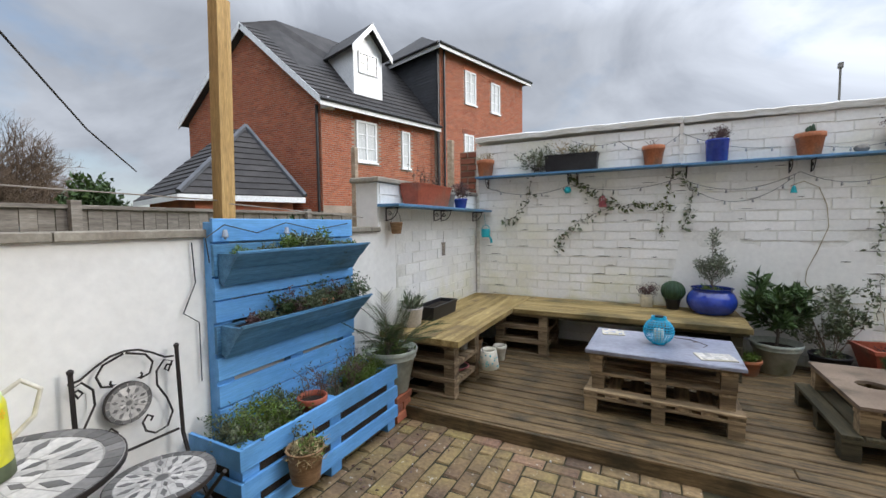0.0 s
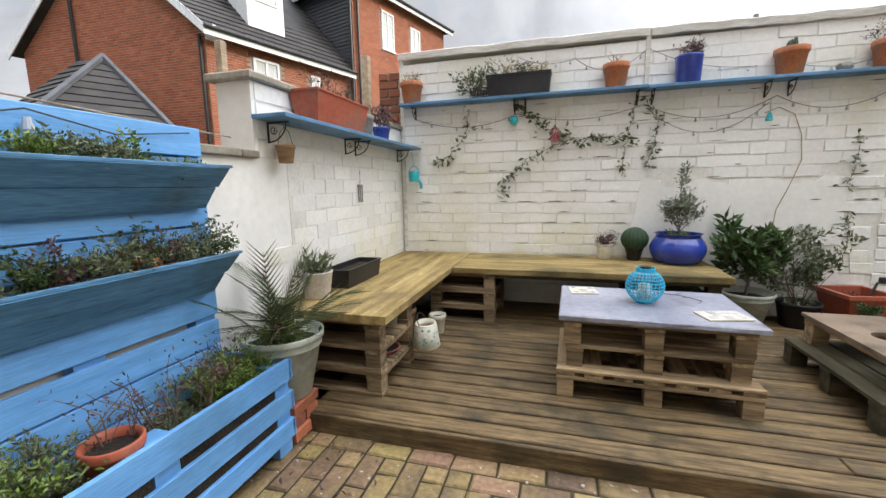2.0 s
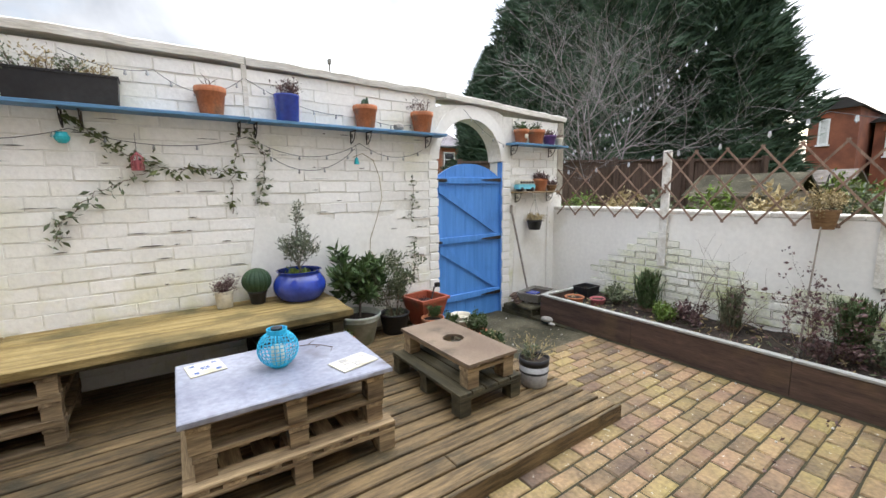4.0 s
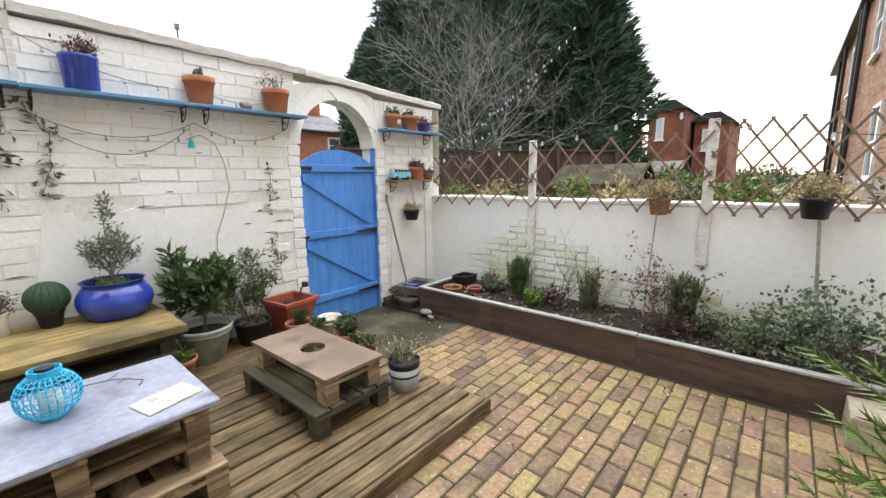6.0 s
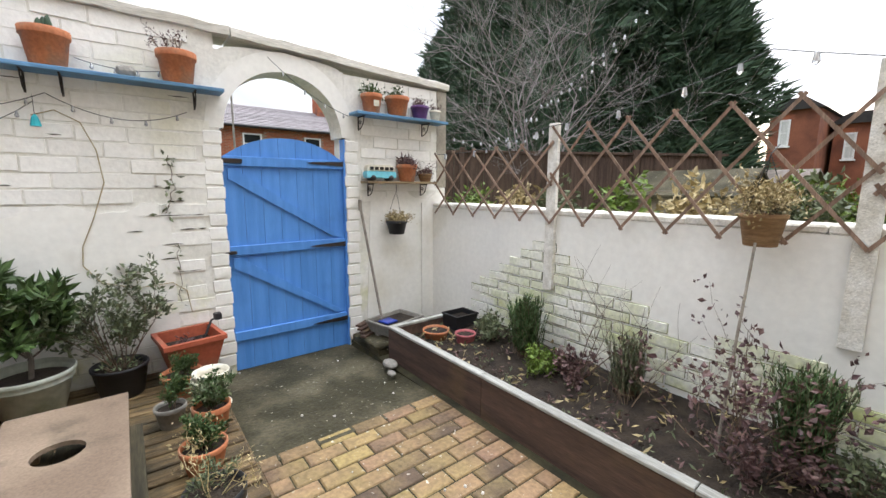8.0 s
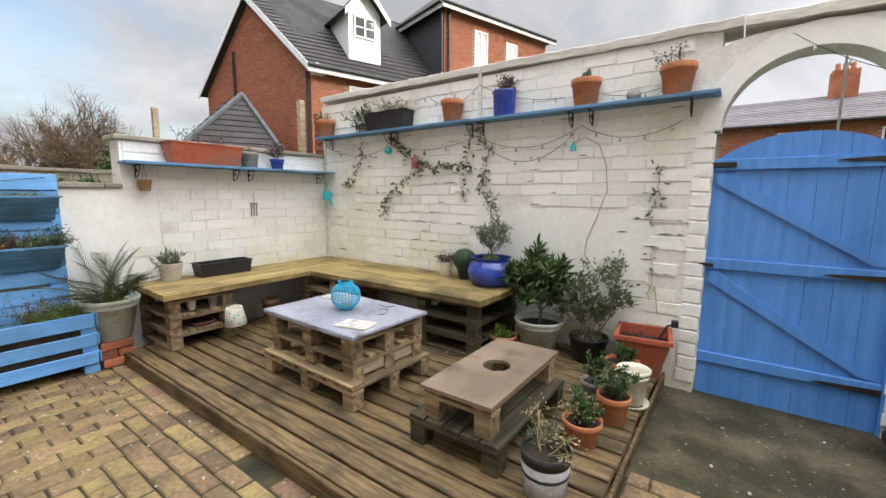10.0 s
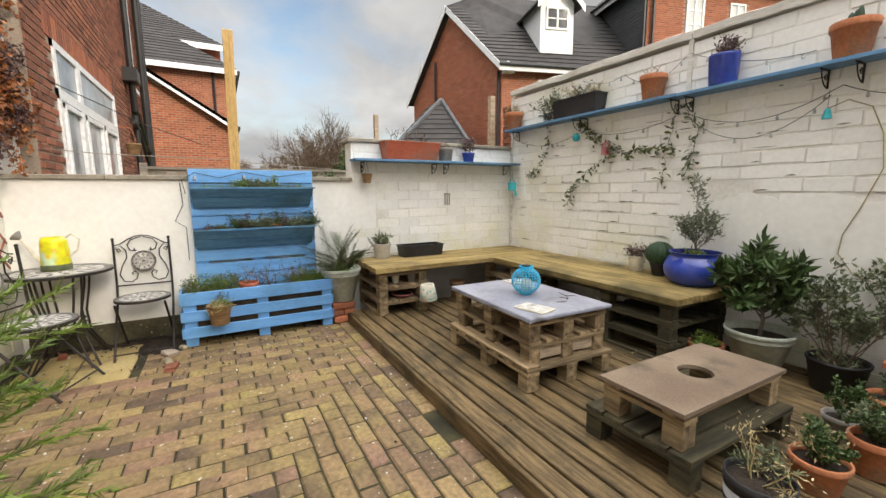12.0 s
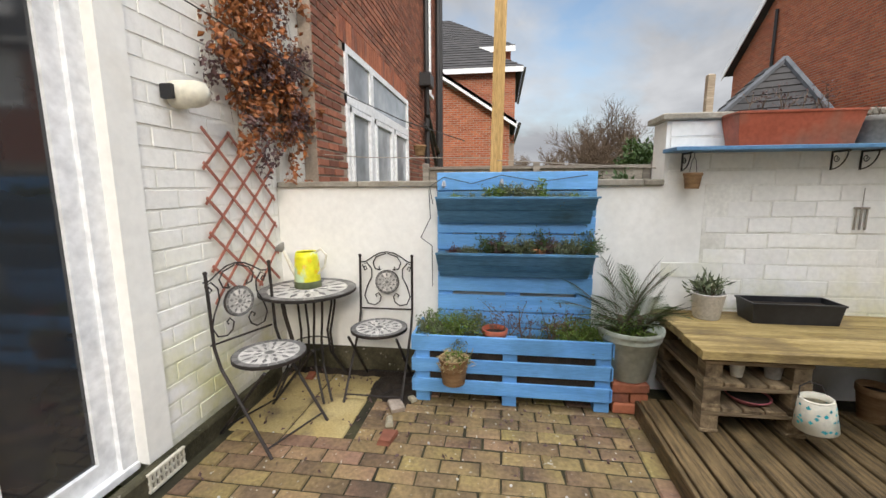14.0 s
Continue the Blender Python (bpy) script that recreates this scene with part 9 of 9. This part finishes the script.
    # sheds
    for x, y, w, d, z, lab in ((8.2, 3.3, 1.6, 1.7, 1.72, "garden shed with a dark felt roof"), (13.5, 3.6, 2.2, 2.6, 1.9, "low dark-roofed shed beyond the fence")):
        s = thing("shed", lab, "shed", (x, y, 0))
        bm = B()
        box(bm, 0.1, w, 0.1, d, 0, z - 0.35)
        part("wall", bm, M_FENCE, s, "weathered board wall")
        bm = B()
        prism(bm, [(0, z - 0.42), (w / 2, z), (w + 0.1, z - 0.42), (w + 0.1, z - 0.47), (w / 2, z - 0.05), (0, z - 0.47)], 0, d + 0.1)
        part("roof", bm, M_BARK if z > 1.8 else M_CONC, s, "dark felt roof")


WIN_SIDE = ((3.9, 2.2), (7.0, 3.6), (7.0, 1.5), (11.6, 3.7), (13.2, 1.3), (15.2, 3.7))
far_things()


# ---- paving, last ----
def paving():
    p, gap = 0.1045, 0.009
    nx0, nx1, ny0, ny1 = -22, 29, 0, 33
    used = {}
    rg = random.Random(77)

    def ok(i, j):
        x, y = (i + 0.5) * p, (j + 0.5) * p
        if not (XL < x < 2.975 and -0.05 < y < 3.42) or (x < 1.79 and y > 2.39) or (x < -1.33 and y < 0.68):
            return False
        if 0.10 < x < 0.40 and y > 2.28:
            return False
        return True

    def zone(i, j):
        x, y = (i + 0.5) * p, (j + 0.5) * p
        return "B" if 0.72 * (x + 0.84) + 1.29 * (y - 2.16) > 0 or (y > 2.3 and x > -1.8) else "A"
    bricks = []
    for i in range(nx0, nx1):
        for j in range(ny0 - 1, ny1):
            if (j + i) % 2 == 0 and zone(i, j) == "A" and zone(i, j + 1) == "A" and ok(i, j) and ok(i, j + 1):
                used[(i, j)] = used[(i, j + 1)] = 1
                bricks.append((i, j, 1, 2))
    for j in range(ny0, ny1):
        for i in range(nx0, nx1):
            if (i + j) % 2 == 0 and zone(i, j) == "B" and ok(i, j) and ok(i + 1, j) and (i, j) not in used and (i + 1, j) not in used:
                used[(i, j)] = used[(i + 1, j)] = 1
                bricks.append((i, j, 2, 1))
    for i in range(nx0, nx1):
        for j in range(ny0, ny1):
            if ok(i, j) and (i, j) not in used:
                bricks.append((i, j, 1, 1))
    fl = thing("patio", "mossy yellow and red block paving in two bond directions", "paving", (0, 0, 0), kind="structure")
    shapes = {}
    for wx, wy in ((1, 2), (2, 1), (1, 1)):
        for v in range(4):
            bm = brick_shape(rg, wx * p - gap, wy * p - gap, 0.05, 0.009, 0.003)
            me = bpy.data.meshes.new("brick")
            bm.to_mesh(me)
            bm.free()
            me.materials.append(M_PAVER)
            shapes[(wx, wy, v)] = me
    n = 0
    rest = []
    for (i, j, wx, wy) in bricks:
        x, y = (i + wx / 2) * p, (j + wy / 2) * p
        if y > 0.95 and n < 300:
            ob = new("brick", shapes[(wx, wy, rg.randrange(4))])
            ob.parent = fl
            ob.location = (x + rg.uniform(-0.001, 0.001), y + rg.uniform(-0.001, 0.001), -0.025 + rg.uniform(-0.002, 0.002))
            ob.rotation_euler = (rg.gauss(0, 0.009), rg.gauss(0, 0.009), rg.gauss(0, 0.008))
            n += 1
        else:
            rest.append((x, y, wx, wy))
    verts, faces = [], []
    for x, y, wx, wy in rest:
        a, b, c = (wx * p - gap) / 2, (wy * p - gap) / 2, 0.006
        dz = rg.uniform(-0.002, 0.002)
        k = len(verts)
        for (u, w, z) in ((a, b, -0.05), (a, b, -0.006), (a - c, b - c, 0.0)):
            verts += [(x - u, y - w, z + dz), (x + u, y - w, z + dz + rg.uniform(-0.001, 0.001)), (x + u, y + w, z + dz), (x - u, y + w, z + dz)]
        for q in (0, 4):
            faces += [(k + q + s, k + q + (s + 1) % 4, k + q + 4 + (s + 1) % 4, k + q + 4 + s) for s in range(4)]
        faces.append((k + 8, k + 9, k + 10, k + 11))
    o = mesh_from("brick_rest", verts, faces, M_PAVER_S, fl, "mossy yellow and red paving blocks")
    o["kind"] = "stuff"
    for k, (x0, x1, y0, y1) in enumerate(((-2.18, -1.785, -0.04, 0.30), (-1.775, -1.345, -0.04, 0.31), (-2.18, -1.80, 0.31, 0.66), (-1.79, -1.345, 0.32, 0.67))):
        bm = B()
        box(bm, x0, x1, y0, y1, -0.05, -0.001 + 0.003 * (k % 2), 0.006)
        part("slab", bm, M_SLAB, fl, "worn yellow paving slab")
    # damp soil and broken bits along the foot of the low wall
    bm = B()
    bmesh.ops.create_grid(bm, x_segments=26, y_segments=26, size=1.0)
    for v in bm.verts:
        u, w = v.co.x, v.co.y
        edge = max(0.0, 1 - (u * u + w * w))
        v.co = Vector((-1.985 + 0.21 * u + 0.10 * (w > 0) * w * u, 0.84 + 0.20 * w, 0.002 + 0.03 * edge ** 0.5 * (0.6 + noise.noise(Vector((u * 4, w * 4, 3)))) - 0.012 * (edge < 0.05)))
    tagged(finish("damp_soil", bm, M_SOIL, None, "", True), "damp dark soil and moss heaped beside the pallet planter", "soil")
    bm = B()
    bmesh.ops.create_grid(bm, x_segments=60, y_segments=6, size=1.0)
    for v in bm.verts:
        u, w = v.co.x, v.co.y
        h = 0.035 * max(0, 1 - (w + 1) / 2) ** 0.7 * (0.8 + 0.9 * noise.noise(Vector((u * 9, w * 2, 7))))
        v.co = Vector((-2.155 + 0.045 * w + 0.02 * noise.noise(Vector((u * 8, 0, 0))), 0.50 + 0.56 * u, 0.001 + h))
    tagged(finish("soil_strip", bm, M_SOIL, None, "", True), "crumbled dark soil along the foot of the white wall", "soil")
    for k, (x, y, a, l, w2, mat, lab) in enumerate(((-1.70, 0.90, 28, 0.12, 0.09, M_MORTAR, "broken pinkish brick lying on the soil"), (-1.365, 0.93, -8, 0.11, 0.08, M_OLDBRICK_S, "half red brick beside the yellow slab"),
                                                  (-1.52, 0.90, 12, 0.09, 0.04, M_STONE, "small pale stone chip beside the slab"), (-2.03, 0.15, 5, 0.09, 0.055, M_REDBRICK, "chip of red brick on the yellow slab"), (-1.80, 0.98, 40, 0.05, 0.04, M_STONE, "small pale stone chip on the soil"))):
        o = tagged(finish("brick_piece", brick_shape(rg, l, w2, 0.03, 0.006, 0.006), mat), lab, "brick")
        o.location, o.rotation_euler = (x, y, 0.018), (0.05 * (k % 3 - 1), 0.04, radians(a))
    # litter, pebbles and dead leaves
    bm = B()
    for _ in range(170):
        x, y = rg.uniform(-2.1, 2.9), rg.uniform(0.1, 4.6)
        if x < 1.8 and y > 2.4:
            continue
        r = rg.uniform(0.003, 0.009)
        b = bmesh.ops.create_icosphere(bm, subdivisions=1, radius=r)
        bmesh.ops.translate(bm, verts=b["verts"], vec=(x, y, 0.004))
    tagged(finish("pebbles", bm, M_MOSL), "small pale stone chips scattered over the paving", "gravel", "", "stuff")
    pts = [(Vector((rg.uniform(-2.1, 2.9), rg.uniform(0.1, 2.38), 0.006)), (0, 0, 0)) for _ in range(110)]
    pts += [(Vector((rg.uniform(-2.15, -1.3), rg.uniform(-0.05, 2.3), 0.008)), (0, 0, 0)) for _ in range(150)]
    o = leaves("leaf_litter", pts, 0.028, M_LEAFP, None, rg, 2, 0.006, 0.5, up=-0.3)
    tagged(o, "small dead leaves and moss scraps on the paving", "leaf litter", "", "stuff")


paving()
